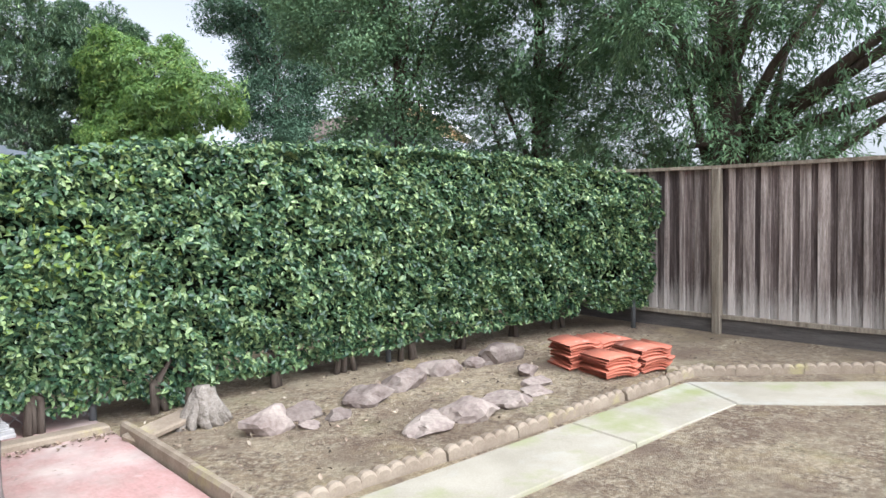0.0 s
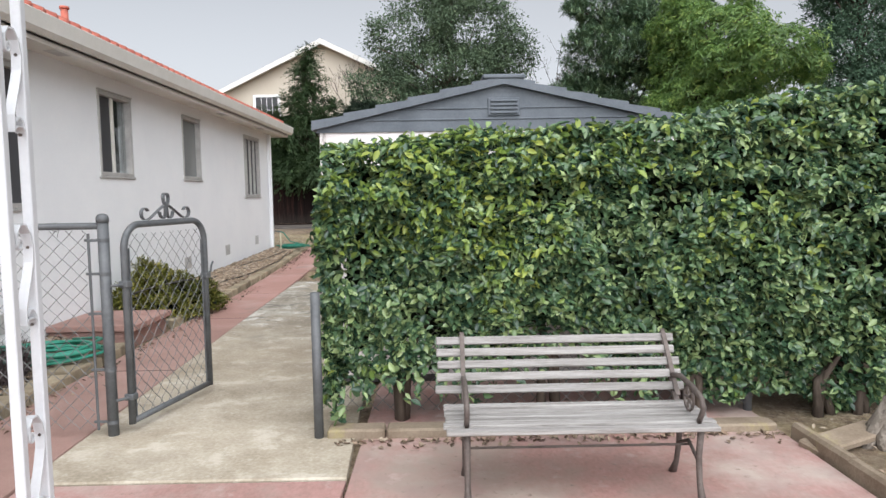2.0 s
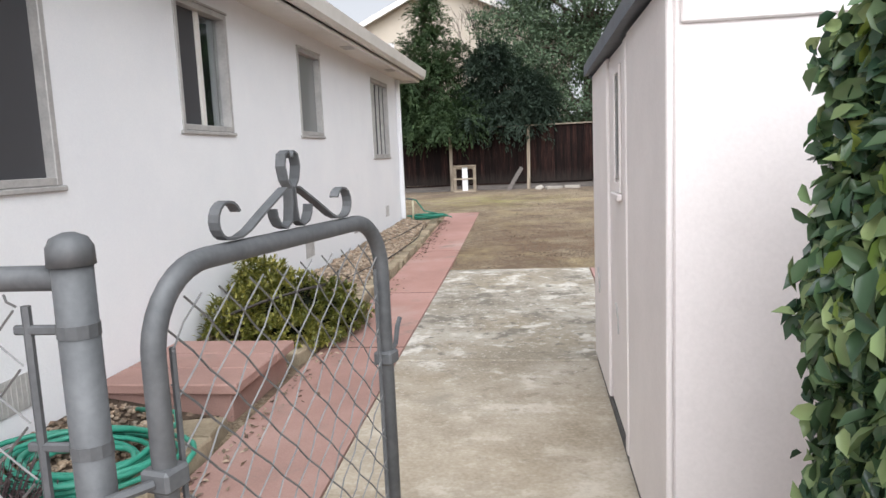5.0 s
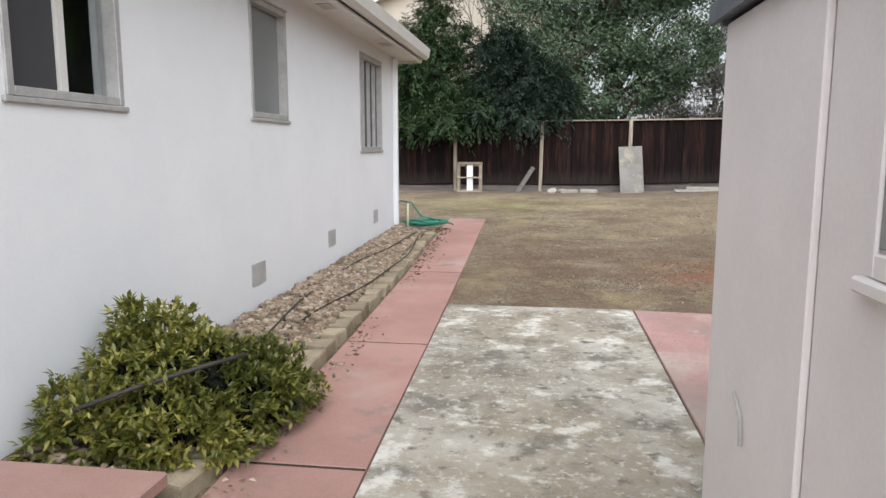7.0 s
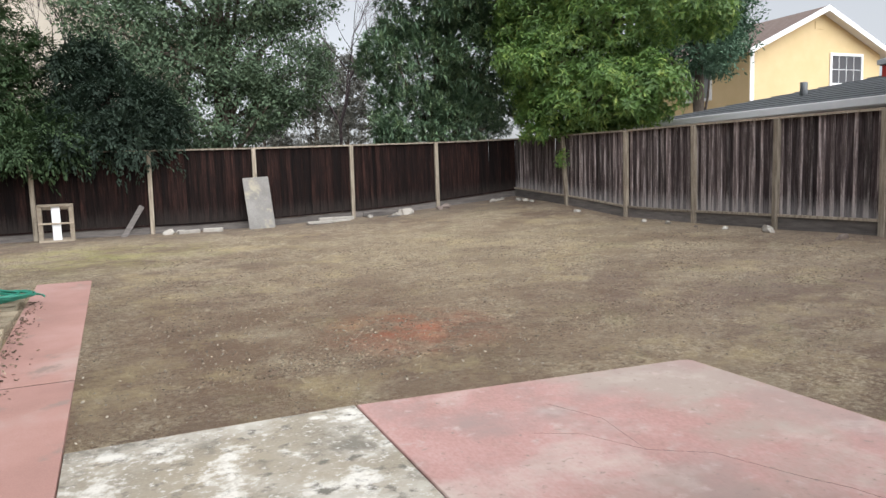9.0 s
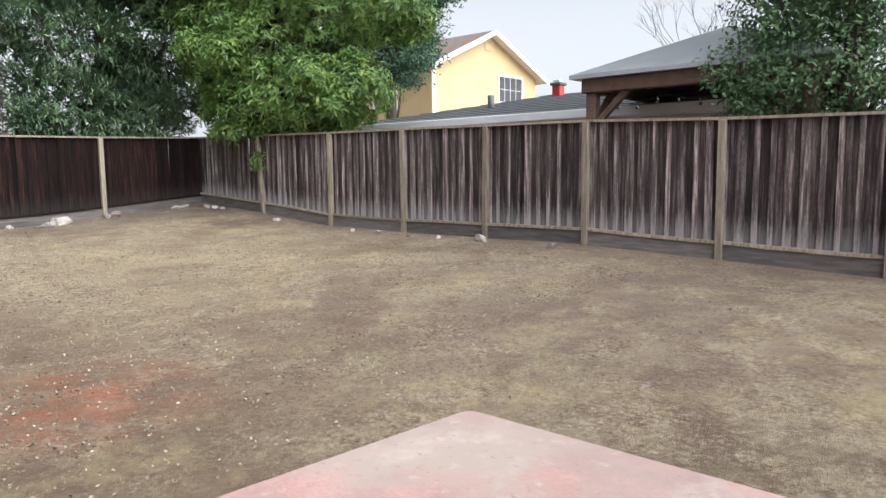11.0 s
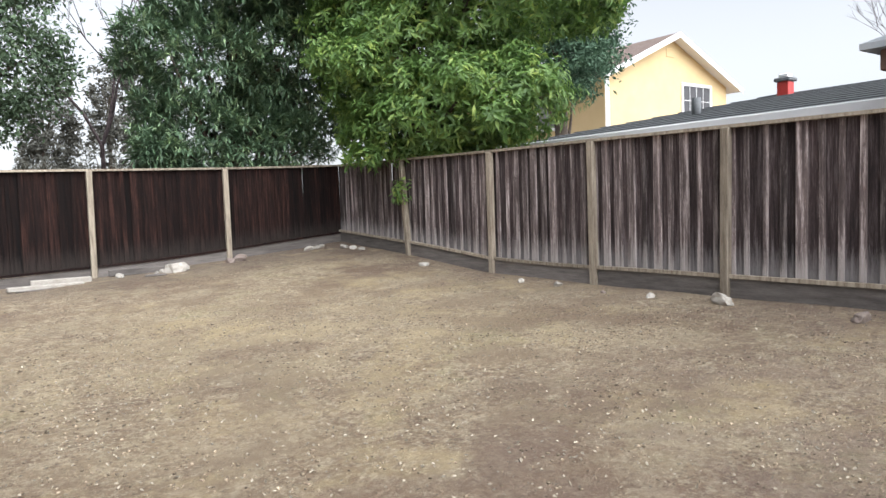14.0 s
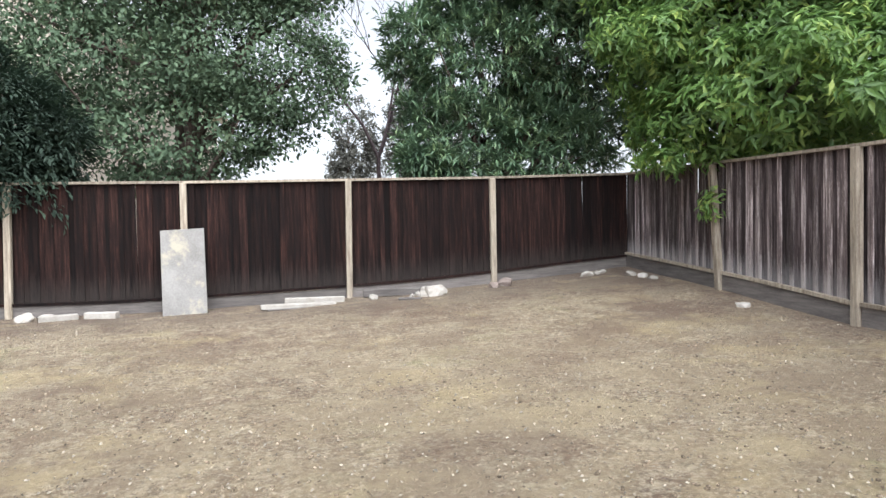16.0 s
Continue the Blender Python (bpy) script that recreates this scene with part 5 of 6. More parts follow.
for x0, y0, sx in ((6.85, 0.66, SX0 - 0.008), (7.62, 0.72, SX0 - 0.032)):
    s = Shape()
    s.tube([(sx, x0, y0), (sx - 0.002, x0 - 0.05, y0 - 0.02), (sx, x0 - 0.085, y0 - 0.06), (sx, x0 - 0.1, y0 - 0.14)], 0.006, 5)
    part("scuff", s, FRAME, shed, "dark scuff mark")

# ---- planted bed beside the house ----
edging = thing("garden_edging", "row of tan concrete retaining blocks along the bed", "edging")


def block_mesh(l, d, h):
    s = Shape()
    s.v = [(-l / 2, 0, 0), (l / 2, 0, 0), (l / 2 - 0.04, d, 0), (-l / 2 + 0.04, d, 0)]
    s.v += [(x * 0.97, 0.006 + y * 0.96, h) for x, y, _ in s.v[:4]] + [(x, y, h - 0.012) for x, y, _ in s.v[:4]]
    s.f = [(3, 2, 1, 0), (4, 5, 6, 7)] + [(a, (a + 1) % 4, 8 + (a + 1) % 4, 8 + a) for a in range(4)] + [(8 + a, 8 + (a + 1) % 4, 4 + (a + 1) % 4, 4 + a) for a in range(4)]
    return s.mesh("block", BLOCK)


bmeshes = [block_mesh(0.268, 0.23, 0.22), block_mesh(0.274, 0.24, 0.225), block_mesh(0.255, 0.22, 0.215)]
y = 3.3
while y < 18.1:
    if not 6.75 < y < 7.95:
        o = part("block", random.choice(bmeshes), BLOCK, edging)
        o.location = (walk_l(y) - 0.045 + rnd(-0.022, 0.022), y, interp(y, [3, 7, 9, 12, 16.3, 18], [0.075, 0.07, 0.066, 0.09, 0.17, 0.2]) - 0.215)
        o.rotation_euler = (rnd(-0.03, 0.03), rnd(-0.04, 0.04), radians(90) + rnd(-0.11, 0.11))
    y += 0.3


def stones(name, label, spots, size, material, seed):
    """A bed of small stones as one mass."""
    rgs = np.random.default_rng(seed)
    bm = bmesh.new()
    bmesh.ops.create_icosphere(bm, subdivisions=1, radius=1.0)
    bv = np.array([v.co[:] for v in bm.verts])
    bf = np.array([[v.index for v in f.verts] for f in bm.faces])
    bm.free()
    V, F = [], []
    for i, (x, y, z) in enumerate(spots):
        sc = size * rgs.uniform(0.55, 1.35) * np.array([rgs.uniform(0.8, 1.4), rgs.uniform(0.7, 1.1), rgs.uniform(0.45, 0.8)])
        a = rgs.uniform(0, 6.28)
        q = bv * (1 + rgs.normal(0, 0.09, (len(bv), 1))) * sc
        r = np.stack([q[:, 0] * math.cos(a) - q[:, 1] * math.sin(a), q[:, 0] * math.sin(a) + q[:, 1] * math.cos(a), q[:, 2]], 1)
        V.append(r + np.array([x, y, z]))
        F.append(bf + i * len(bv))
    me = bpy.data.meshes.new(name)
    me.from_pydata(np.concatenate(V).tolist(), [], np.concatenate(F).tolist())
    me.materials.append(material)
    me.polygons.foreach_set("use_smooth", [True] * len(me.polygons))
    return tagged(new(name, me), label, kind="stuff")


def bed_z(x, y):
    return interp(y, [3, 7, 9, 12, 16.3], [0.06, 0.08, 0.10, 0.13, 0.21]) + interp(x, [-3.92, -3.3], [0.06, -0.05])


s = Shape()
nx, ys = 6, np.arange(3.0, 16.4, 0.4)
for yy in ys:
    for i in range(nx):
        x = HX + (walk_l(yy) - 0.19 - HX) * i / (nx - 1)
        s.v.append((x, yy, bed_z(x, yy) - 0.015))
for j in range(len(ys) - 1):
    for i in range(nx - 1):
        a = j * nx + i
        s.f.append((a, a + 1, a + 1 + nx, a + nx))
bed = solid("planting_bed", s, BEDSOIL, "raised earth bed between the house and the walk", "bed", "structure", smooth=True)
spots = []
rp = random.Random(5)
for _ in range(7600):
    y = rp.uniform(8.3, 16.25)
    x = rp.uniform(HX + 0.04, walk_l(y) - 0.2)
    spots.append((x, y, bed_z(x, y) + rp.uniform(-0.01, 0.025)))
fine = []
for _ in range(2600):
    y = rp.uniform(3.6, 6.8)
    x = rp.uniform(HX + 0.04, walk_l(y) - 0.2)
    fine.append((x, y, bed_z(x, y) + rp.uniform(-0.012, 0.01)))
for _ in range(120):
    y = rp.uniform(7.85, 8.3)
    x = rp.uniform(HX + 0.04, -3.25)
    spots.append((x, y, bed_z(x, y) + rp.uniform(-0.01, 0.03)))
gravel = thing("river_stone_bed", "bed of rounded brown and grey river stones", "stones")
spots.sort(key=lambda p: abs(p[1] - 9.9) + 1.5 * abs(p[0] + 3.45))
singles, rest = spots[:300], spots[300:]
pebbles = [rocky((0.036 * a, 0.029 * b, 0.022 * c), 60 + q, 1) for q, (a, b, c) in enumerate(((1, 1, 1), (1.2, 0.9, 0.8), (0.8, 1, 1.1), (1.1, 1.15, 0.9), (0.9, 0.8, 0.8)))]
for me in pebbles:
    me.materials.append(PEBBLE_ONE)
    me.polygons.foreach_set("use_smooth", [True] * len(me.polygons))
for x, y, z in singles:
    o = part("stone", rp.choice(pebbles), PEBBLE_ONE, gravel)
    o.location, o.rotation_euler = (x, y, z), (rp.uniform(-0.3, 0.3), rp.uniform(-0.3, 0.3), rp.uniform(0, 6.28))
st = stones("river_gravel", "river stones further along the bed", rest, 0.031, PEBBLE, 3)
st.parent = gravel
st = stones("fine_gravel", "fine pale gravel under the shrub", fine, 0.019, PEBBLE, 4)
st.parent = gravel

bush = thing("bush", "low rounded boxwood bush with small yellow-green leaves", "bush")
C, D = shoot_tips([(-3.42, 8.72, 0.14, 0.5, 0.56, 0.36), (-3.6, 8.5, 0.2, 0.36, 0.42, 0.36), (-3.2, 8.95, 0.12, 0.34, 0.42, 0.28), (-3.66, 8.8, 0.33, 0.25, 0.34, 0.3), (-3.32, 8.35, 0.1, 0.34, 0.28, 0.24), (-3.68, 8.2, 0.17, 0.24, 0.26, 0.26), (-3.7, 8.62, 0.55, 0.12, 0.14, 0.16)], 3400, 11, 0.3)
ok = (C[:, 0] > HX + 0.05) & (C[:, 2] > 0.05)
part("foliage", shoots("foliage", C[ok], D[ok], "lance", 0.05, 0.42, L_BUSH, 11), L_BUSH, bush)
s = Shape()
for i in range(12):
    a = rnd(0, 6.28)
    s.tube([(-3.5, 8.85, 0.03), (-3.5 + 0.2 * math.cos(a), 8.85 + 0.25 * math.sin(a), 0.25), (-3.5 + 0.35 * math.cos(a), 8.85 + 0.45 * math.sin(a), 0.4)], [0.014, 0.01, 0.005], 5)
part("stem", s, BARK, bush)
# Near-black leaf mass; the bush's inner shade is in its colour.
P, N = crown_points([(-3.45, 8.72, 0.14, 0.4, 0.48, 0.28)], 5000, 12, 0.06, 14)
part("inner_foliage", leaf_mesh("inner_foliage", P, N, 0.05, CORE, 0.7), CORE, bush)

dry = thing("dry_shrub", "small dried lavender shrub with dark twigs", "shrub")
s = Shape()
for i in range(170):
    a, q = rnd(0, 6.28), rnd(0.03, 0.2)
    x, y = -3.42 + q * 0.5 * math.cos(a), 5.35 + q * 0.6 * math.sin(a)
    e = (-3.42 + q * 1.35 * math.cos(a), 5.35 + q * 1.5 * math.sin(a), 0.1 + rnd(0.14, 0.33))
    s.tube([(x, y, 0.05), ((x + e[0]) / 2, (y + e[1]) / 2, e[2] * 0.6), e], [0.004, 0.003, 0.002], 4)
part("twig", s, DRYTWIG, dry)
P, N = crown_points([(-3.42, 5.35, 0.2, 0.2, 0.24, 0.14)], 1600, 31, 0.04, 8)
part("leaves", leaf_mesh("leaves", P, N, 0.03, DRYTWIG, 0.25), DRYTWIG, dry)


def hose_coil(cx, cy, z, r, loops, seed, tail):
    rh = random.Random(seed)
    pts = []
    n = loops * 22
    for i in range(n):
        a = 2 * math.pi * i / 22
        lp = i / n
        rr = r * (0.78 + 0.22 * math.sin(lp * 9 + seed)) + 0.02 * math.sin(a * 1.7 + seed)
        ox, oy = 0.05 * math.sin(lp * 14 + seed), 0.05 * math.cos(lp * 11)
        pts.append((cx + ox + rr * 1.25 * math.cos(a), cy + oy + rr * math.sin(a), z + 0.012 + 0.075 * lp + 0.01 * math.sin(a * 2 + lp * 20)))
    return pts + tail


hose = thing("garden_hose", "coiled green rubber garden hose lying on the bed", "hose")
s = Shape()
s.tube(hose_coil(-3.44, 6.02, 0.10, 0.34, 9, 1, [(-3.15, 6.35, 0.19), (-3.3, 6.6, 0.15), (-3.6, 6.72, 0.12)]), 0.0135, 8)
part("coil", s, HOSE, hose, smooth=True)
hose2 = thing("garden_hose", "green hose coiled by the standpipe at the house corner", "hose")
s = Shape()
s.tube(hose_coil(-3.52, 16.75, 0.24, 0.3, 7, 2, [(-3.6, 16.7, 0.4), (-3.72, 16.55, 0.62), (-3.85, 16.48, 0.66)]), 0.0125, 8)
part("coil", s, HOSE, hose2, smooth=True)
tap = thing("standpipe", "pale plastic standpipe with brass tap", "tap")
s = Shape()
s.tube([(-3.78, 16.5, 0.15), (-3.78, 16.5, 0.62)], 0.018, 8)
part("pipe", s, PVC, tap, smooth=True)
s = Shape()
s.tube([(-3.78, 16.5, 0.64), (-3.9, 16.48, 0.66), (-3.93, 16.48, 0.62)], 0.016, 8)
part("spout", s, STEEL, tap, smooth=True)
drip = thing("drip_line", "black drip irrigation line lying over the stones", "hose")
for sd, x0 in ((0.0, -3.62), (2.0, -3.4)):
    s = Shape()
    s.tube([(x0 + 0.12 * math.sin(y * 0.9 + sd), y, bed_z(x0, y) + 0.045 + 0.01 * math.sin(y * 3)) for y in np.arange(9.2, 15.8, 0.2)], 0.008, 6)
    part("line", s, DRIP, drip, smooth=True)
s = Shape()
s.tube([(-3.62, 8.02, 0.36), (-3.42, 8.18, 0.42), (-3.2, 8.4, 0.46), (-3.08, 8.62, 0.46)], 0.011, 6)
part("line", s, DRIP, drip, smooth=True)

# ---- stone garden in front of the hedge ----
def curb_piece(scallops, w, h):
    s = Shape()
    n = scallops * 6
    for i in range(n + 1):
        u = i / n
        x = (u - 0.5) * scallops * w
        t = h + 0.026 * abs(math.sin(math.pi * u * scallops)) ** 0.6 if scallops > 1 else h
        for yy, zz in ((-0.036, -0.05), (-0.032, t - 0.018), (-0.016, t), (0.016, t), (0.032, t - 0.018), (0.036, -0.05)):
            s.v.append((x, yy, zz))
    for i in range(n):
        for j in range(5):
            a = i * 6 + j
            s.f.append((a, a + 1, a + 7, a + 6))
    s.f += [tuple(range(5, -1, -1)), tuple(n * 6 + j for j in range(6))]
    return s.mesh("edging_stone", KERB)


sc_mesh = curb_piece(6, 0.1, 0.04)
scal = thing("garden_edging", "scalloped concrete edging along the garden path", "edging")
for i in range(7):
    x = 2.25 + 0.61 * i
    if x > 6.2:
        break
    o = part("edging_stone", sc_mesh, KERB, scal)
    o.location = (x, 2.08 + 0.01 * math.sin(i * 2), ground_z(x, 2.08) + 0.02)
    o.rotation_euler = (rnd(-0.04, 0.04), -0.01, rnd(-0.015, 0.015))
for i in range(4):
    o = part("edging_stone", sc_mesh, KERB, scal)
    x, y = 6.08 + 0.42 * i, 2.02 - 0.40 * i
    o.location = (x, y, ground_z(x, y) + 0.02)
    o.rotation_euler = (0, 0, radians(-43))
pl_mesh = curb_piece(1, 0.56, 0.08)
plain = thing("garden_edging", "worn rounded kerb between patio and earth", "edging")
for i in range(4):
    o = part("edging_stone", pl_mesh, KERB, plain)
    o.location = (1.97, 3.72 - 0.57 * i, 0.01)
    o.rotation_euler = (0, rnd(-0.02, 0.02), radians(90) + rnd(-0.02, 0.02))
for i, (x, y, a, b, h) in enumerate(((2.72, 3.42, 0.24, 0.15, 0.2), (3.06, 3.5, 0.2, 0.13, 0.15), (3.2, 3.3, 0.13, 0.1, 0.1), (3.58, 3.5, 0.24, 0.17, 0.2), (4.1, 3.62, 0.27, 0.16, 0.24), (4.66, 3.78, 0.26, 0.17, 0.2), (5.03, 3.75, 0.13, 0.11, 0.14),
                                     (5.42, 3.72, 0.33, 0.2, 0.28), (5.15, 3.2, 0.2, 0.1, 0.12), (4.9, 2.86, 0.15, 0.1, 0.1), (4.68, 2.68, 0.14, 0.1, 0.09), (4.3, 2.62, 0.24, 0.16, 0.15), (3.88, 2.62, 0.32, 0.19, 0.2), (3.5, 2.62, 0.28, 0.16, 0.16), (2.95, 3.25, 0.1, 0.08, 0.07))):
    h *= 0.62
    me = rocky((a, b, h), i * 1.7 + 1)
    me.materials.append(ROCK)
    o = tagged(new("garden_stone", me), "rough brown field stone set round the garden bed", "stone", "stones round the bed")
    o.location = (x, y, ground_z(x, y) + h * 0.2)
    o.rotation_euler = (0, 0, rnd(-0.5, 0.5))
s = Shape()
s.box((-0.25, -0.08, 0.0), (0.25, 0.08, 0.045), 0.01)
o = solid("paving_stone", s, KERB, "loose flat concrete stone leaning on the kerb", "stone")
o.location, o.rotation_euler = (2.15, 3.85, 0.02), (0.15, -0.1, 0.35)

tile_shape = Shape()
nn = 14
for yy in (0.0, 0.42):
    for lvl in (0.0, -0.014):
        for i in range(nn + 1):
            u = i / nn
            x = (u - 0.5) * 0.33
            z = 0.022 * math.sin(u * math.pi) if u < 0.72 else 0.022 * math.sin(0.72 * math.pi) - 0.022 * math.sin((u - 0.72) / 0.28 * math.pi)
            tile_shape.v.append((x, yy, z + lvl))
k = nn + 1
for i in range(nn):
    tile_shape.f += [(i, i + 1, 2 * k + i + 1, 2 * k + i), (k + i, 3 * k + i, 3 * k + i + 1, k + i + 1), (i, k + i, k + i + 1, i + 1), (2 * k + i, 2 * k + i + 1, 3 * k + i + 1, 3 * k + i)]
tile_me = tile_shape.mesh("roof_tile", TERRA, True)
for (cx, cy, rot, cnt, lab) in ((5.62, 2.62, -20, 7, "stack of spare terracotta roof tiles on the earth"), (6.0, 2.55, -16, 8, "stack of spare terracotta roof tiles beside another stack"), (5.72, 3.08, -24, 9, "taller stack of spare terracotta roof tiles"), (6.1, 3.02, -20, 8, "stack of spare terracotta roof tiles by the path")):
    st = thing("roof_tile_stack", lab, "roof tiles", "spare roof tiles", at=(cx, cy, ground_z(cx, cy) + 0.015))
    st.rotation_euler = (0, 0, radians(rot))
    for i in range(cnt):
        o = part("roof_tile", tile_me, TERRA, st)
        o.location = (rnd(-0.02, 0.02), -0.2 + rnd(-0.03, 0.03), i * 0.026)
        o.rotation_euler = (rnd(-0.02, 0.02), rnd(-0.03, 0.03), rnd(-0.06, 0.06))

# ---- board fences ----
def fence_run(label, org, ang, length, posts, ground, tops, mats, seed, z_rail):
    """A board fence along its own x; the yard is on its -y side."""
    rf = random.Random(seed)
    t = thing("wooden_fence", label, "fence", at=(*org, 0))
    t.rotation_euler = (0, 0, radians(ang))
    bm1 = Shape().box((-0.089, 0, 0), (0.089, 0.019, 1), 0.004).mesh("board", mats[0])
    bm2 = Shape().box((-0.062, 0, 0), (0.062, 0.019, 1), 0.004).mesh("board", mats[1])
    bm3 = Shape().box((-0.035, 0, 0), (0.035, 0.019, 1), 0.004).mesh("board", mats[1])
    x, i = 0.06, 0
    while x < length:
        g, tp = ground(x), tops(x)
        zb = g + z_rail
        lap = i % 2
        b = part("board", (bm3 if rf.random() < 0.45 else bm2) if lap else bm1, mats[0], t)
        b.location = (x + rf.uniform(-0.012, 0.012), -0.022 if lap else 0.0, zb)
        b.scale = (rf.uniform(0.85, 1.1) if lap else rf.uniform(0.98, 1.06), 1, tp - zb - 0.02)
        b.rotation_euler = (rf.uniform(-0.012, 0.004), rf.uniform(-0.006, 0.006), rf.uniform(-0.05, 0.05) if lap else 0)
        x += 0.098
        i += 1
    for px, lean in posts:
        s = Shape()
        g = ground(px)
        s.box((-0.047, -0.115, -0.3), (0.047, -0.025, tops(px) - g - 0.035), 0.006)
        b = part("post", s, FPOST, t)
        b.location, b.rotation_euler = (px, 0, g), (0, radians(lean), 0)
    edges = sorted([0.0, length] + [p for p, _ in posts if 0 < p < length])
    for a, b in zip(edges, edges[1:]):
        if b - a < 0.1:
            continue
        for nm, w0, w1, o0, o1, m in (("cap_rail", -0.075, 0.05, -0.037, 0.0, FPOST), ("top_rail", -0.06, -0.024, -0.14, -0.05, FPOST)):
            s = Shape()
            za, zb = tops(a), tops(b)
            q = [(a, w0, za + o0), (b, w0, zb + o0), (b, w1, zb + o0), (a, w1, za + o0), (a, w0, za + o1), (b, w0, zb + o1), (b, w1, zb + o1), (a, w1, za + o1)]
            s.add(q, [(3, 2, 1, 0), (4, 5, 6, 7), (0, 1, 5, 4), (1, 2, 6, 5), (2, 3, 7, 6), (3, 0, 4, 7)])
            if nm == "cap_rail":
                part(nm, s, m, t)
        n = max(2, int((b - a) / 0.3))
        for nm, w0, w1, o0, o1, m in (("bottom_rail", -0.085, -0.024, z_rail - 0.03, z_rail + 0.012, mats[1] if mats[0] is FRED else FPOST), ("kickboard", -0.06, -0.03, -0.2, z_rail - 0.032, FKICK)):
            s = Shape()
            sag = rf.uniform(-0.02, 0.01)
            for j in range(n + 1):
                xx = a + 0.05 + (b - a - 0.1) * j / n
                g = ground(xx) if nm == "kickboard" else ground(a) + (ground(b) - ground(a)) * j / n
                dz = sag * math.sin(math.pi * j / n)
                s.v += [(xx, w0, g + o0 + dz), (xx, w1, g + o0 + dz), (xx, w1, g + o1 + dz), (xx, w0, g + o1 + dz)]
            for j in range(n):
                for c in range(4):
                    p = j * 4
                    s.f.append((p + c, p + (c + 1) % 4, p + 4 + (c + 1) % 4, p + 4 + c))
            s.f += [(3, 2, 1, 0), tuple(n * 4 + c for c in range(4))]
            part(nm, s, m, t)
    return t


FX, FY = 8.08, 25.42
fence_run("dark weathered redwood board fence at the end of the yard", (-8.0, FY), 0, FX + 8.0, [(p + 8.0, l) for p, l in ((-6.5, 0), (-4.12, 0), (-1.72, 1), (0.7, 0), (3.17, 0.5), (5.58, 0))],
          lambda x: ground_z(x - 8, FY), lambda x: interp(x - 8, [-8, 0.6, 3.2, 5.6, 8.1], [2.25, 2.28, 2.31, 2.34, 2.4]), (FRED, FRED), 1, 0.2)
fence_run("weathered grey-brown board fence along the side of the yard", (FX, FY), -90, FY - 8.4, [(FY - p, l) for p, l in ((22.68, -5.0), (20.3, 0), (18.2, -0.5), (16.28, 0.6), (14.37, 0), (12.35, 0), (10.4, 0))],
          lambda x: ground_z(FX, FY - x), lambda x: interp(FY - x, [8, 12, 14.4, 18.2, 20.4, 25.4], [2.1, 2.15, 2.24, 2.29, 2.31, 2.4]), (FBOARD, FLAP), 2, 0.24)
fence_run("weathered board fence beside the stone garden", (FX, 8.38), -90, 11.5, [(8.38 - p, l) for p, l in ((6.9, 0), (4.85, 0), (2.86, 0), (0.85, 0), (-1.2, 0))],
          lambda x: ground_z(FX, 8.38 - x), lambda x: interp(8.38 - x, [-4, 1, 3, 8.4], [1.93, 1.95, 1.97, 2.1]), (FGARD, FOLD), 3, 0.2)

# ---- loose things along the fences ----
pal = thing("wooden_pallet", "small wooden pallet crate standing on its edge", "pallet", at=(-3.66, 24.85, ground_z(-3.66, 24.85) - 0.02))
for x0, x1, z0, z1, y0, y1 in ((-0.35, -0.26, 0, 0.84, 0, 0.09), (0.26, 0.35, 0, 0.84, 0, 0.09), (-0.08, 0.09, 0.02, 0.82, 0.03, 0.05), (-0.35, 0.35, 0.78, 0.84, -0.022, -0.001), (-0.35, 0.35, 0.4, 0.44, -0.022, -0.001), (-0.35, 0.35, 0.0, 0.06, -0.022, -0.001), (-0.35, 0.35, 0.72, 0.84, 0.091, 0.11), (-0.35, 0.35, 0.0, 0.1, 0.091, 0.11)):
    part("slat", Shape().box((x0, y0, z0), (x1, y1, z1), 0.006), WHITEP if x0 == -0.08 else CRATEW, pal)
s = Shape().box((-0.31, 0, 0), (0.31, 0.018, 1.3), 0.004)
o = solid("plywood_sheet", s, PLYW, "weathered plywood sheet leaning against the fence", "board")
o.location, o.rotation_euler = (0.74, 24.85, ground_z(0.74, 24.85) - 0.01), (radians(-16), radians(-2.5), 0)
s = Shape().box((-0.06, 0, 0), (0.06, 0.03, 0.85), 0.004)
o = solid("plank", s, FKICK, "dark plank leaning aslant against the fence", "plank")
o.location, o.rotation_euler = (-2.35, 25.0, ground_z(-2.3, 25) - 0.02), (radians(-14), radians(32), 0)
for x, y, l, w, h, a in ((2.35, 24.75, 1.1, 0.16, 0.07, 4), (2.6, 24.95, 0.9, 0.12, 0.12, -2), (2.2, 24.6, 0.6, 0.03, 0.03, 8), (4.0, 24.55, 0.35, 0.05, 0.04, -12), (-0.95, 24.9, 0.5, 0.14, 0.09, 18), (-0.4, 24.95, 0.45, 0.15, 0.1, -12), (3.9, 25.1, 1.1, 0.04, 0.12, 0)):
    s = Shape().box((-l / 2, -w / 2, 0), (l / 2, w / 2, h), 0.012)
    o = solid("timber_offcut", s, DEBRIS if h > 0.06 and y < 25 else FKICK, "weathered offcut lying along the fence", "offcut", group="offcuts by the fence")
    o.location, o.rotation_euler = (x, y, ground_z(x, y) - 0.01), (0, 0, radians(a))
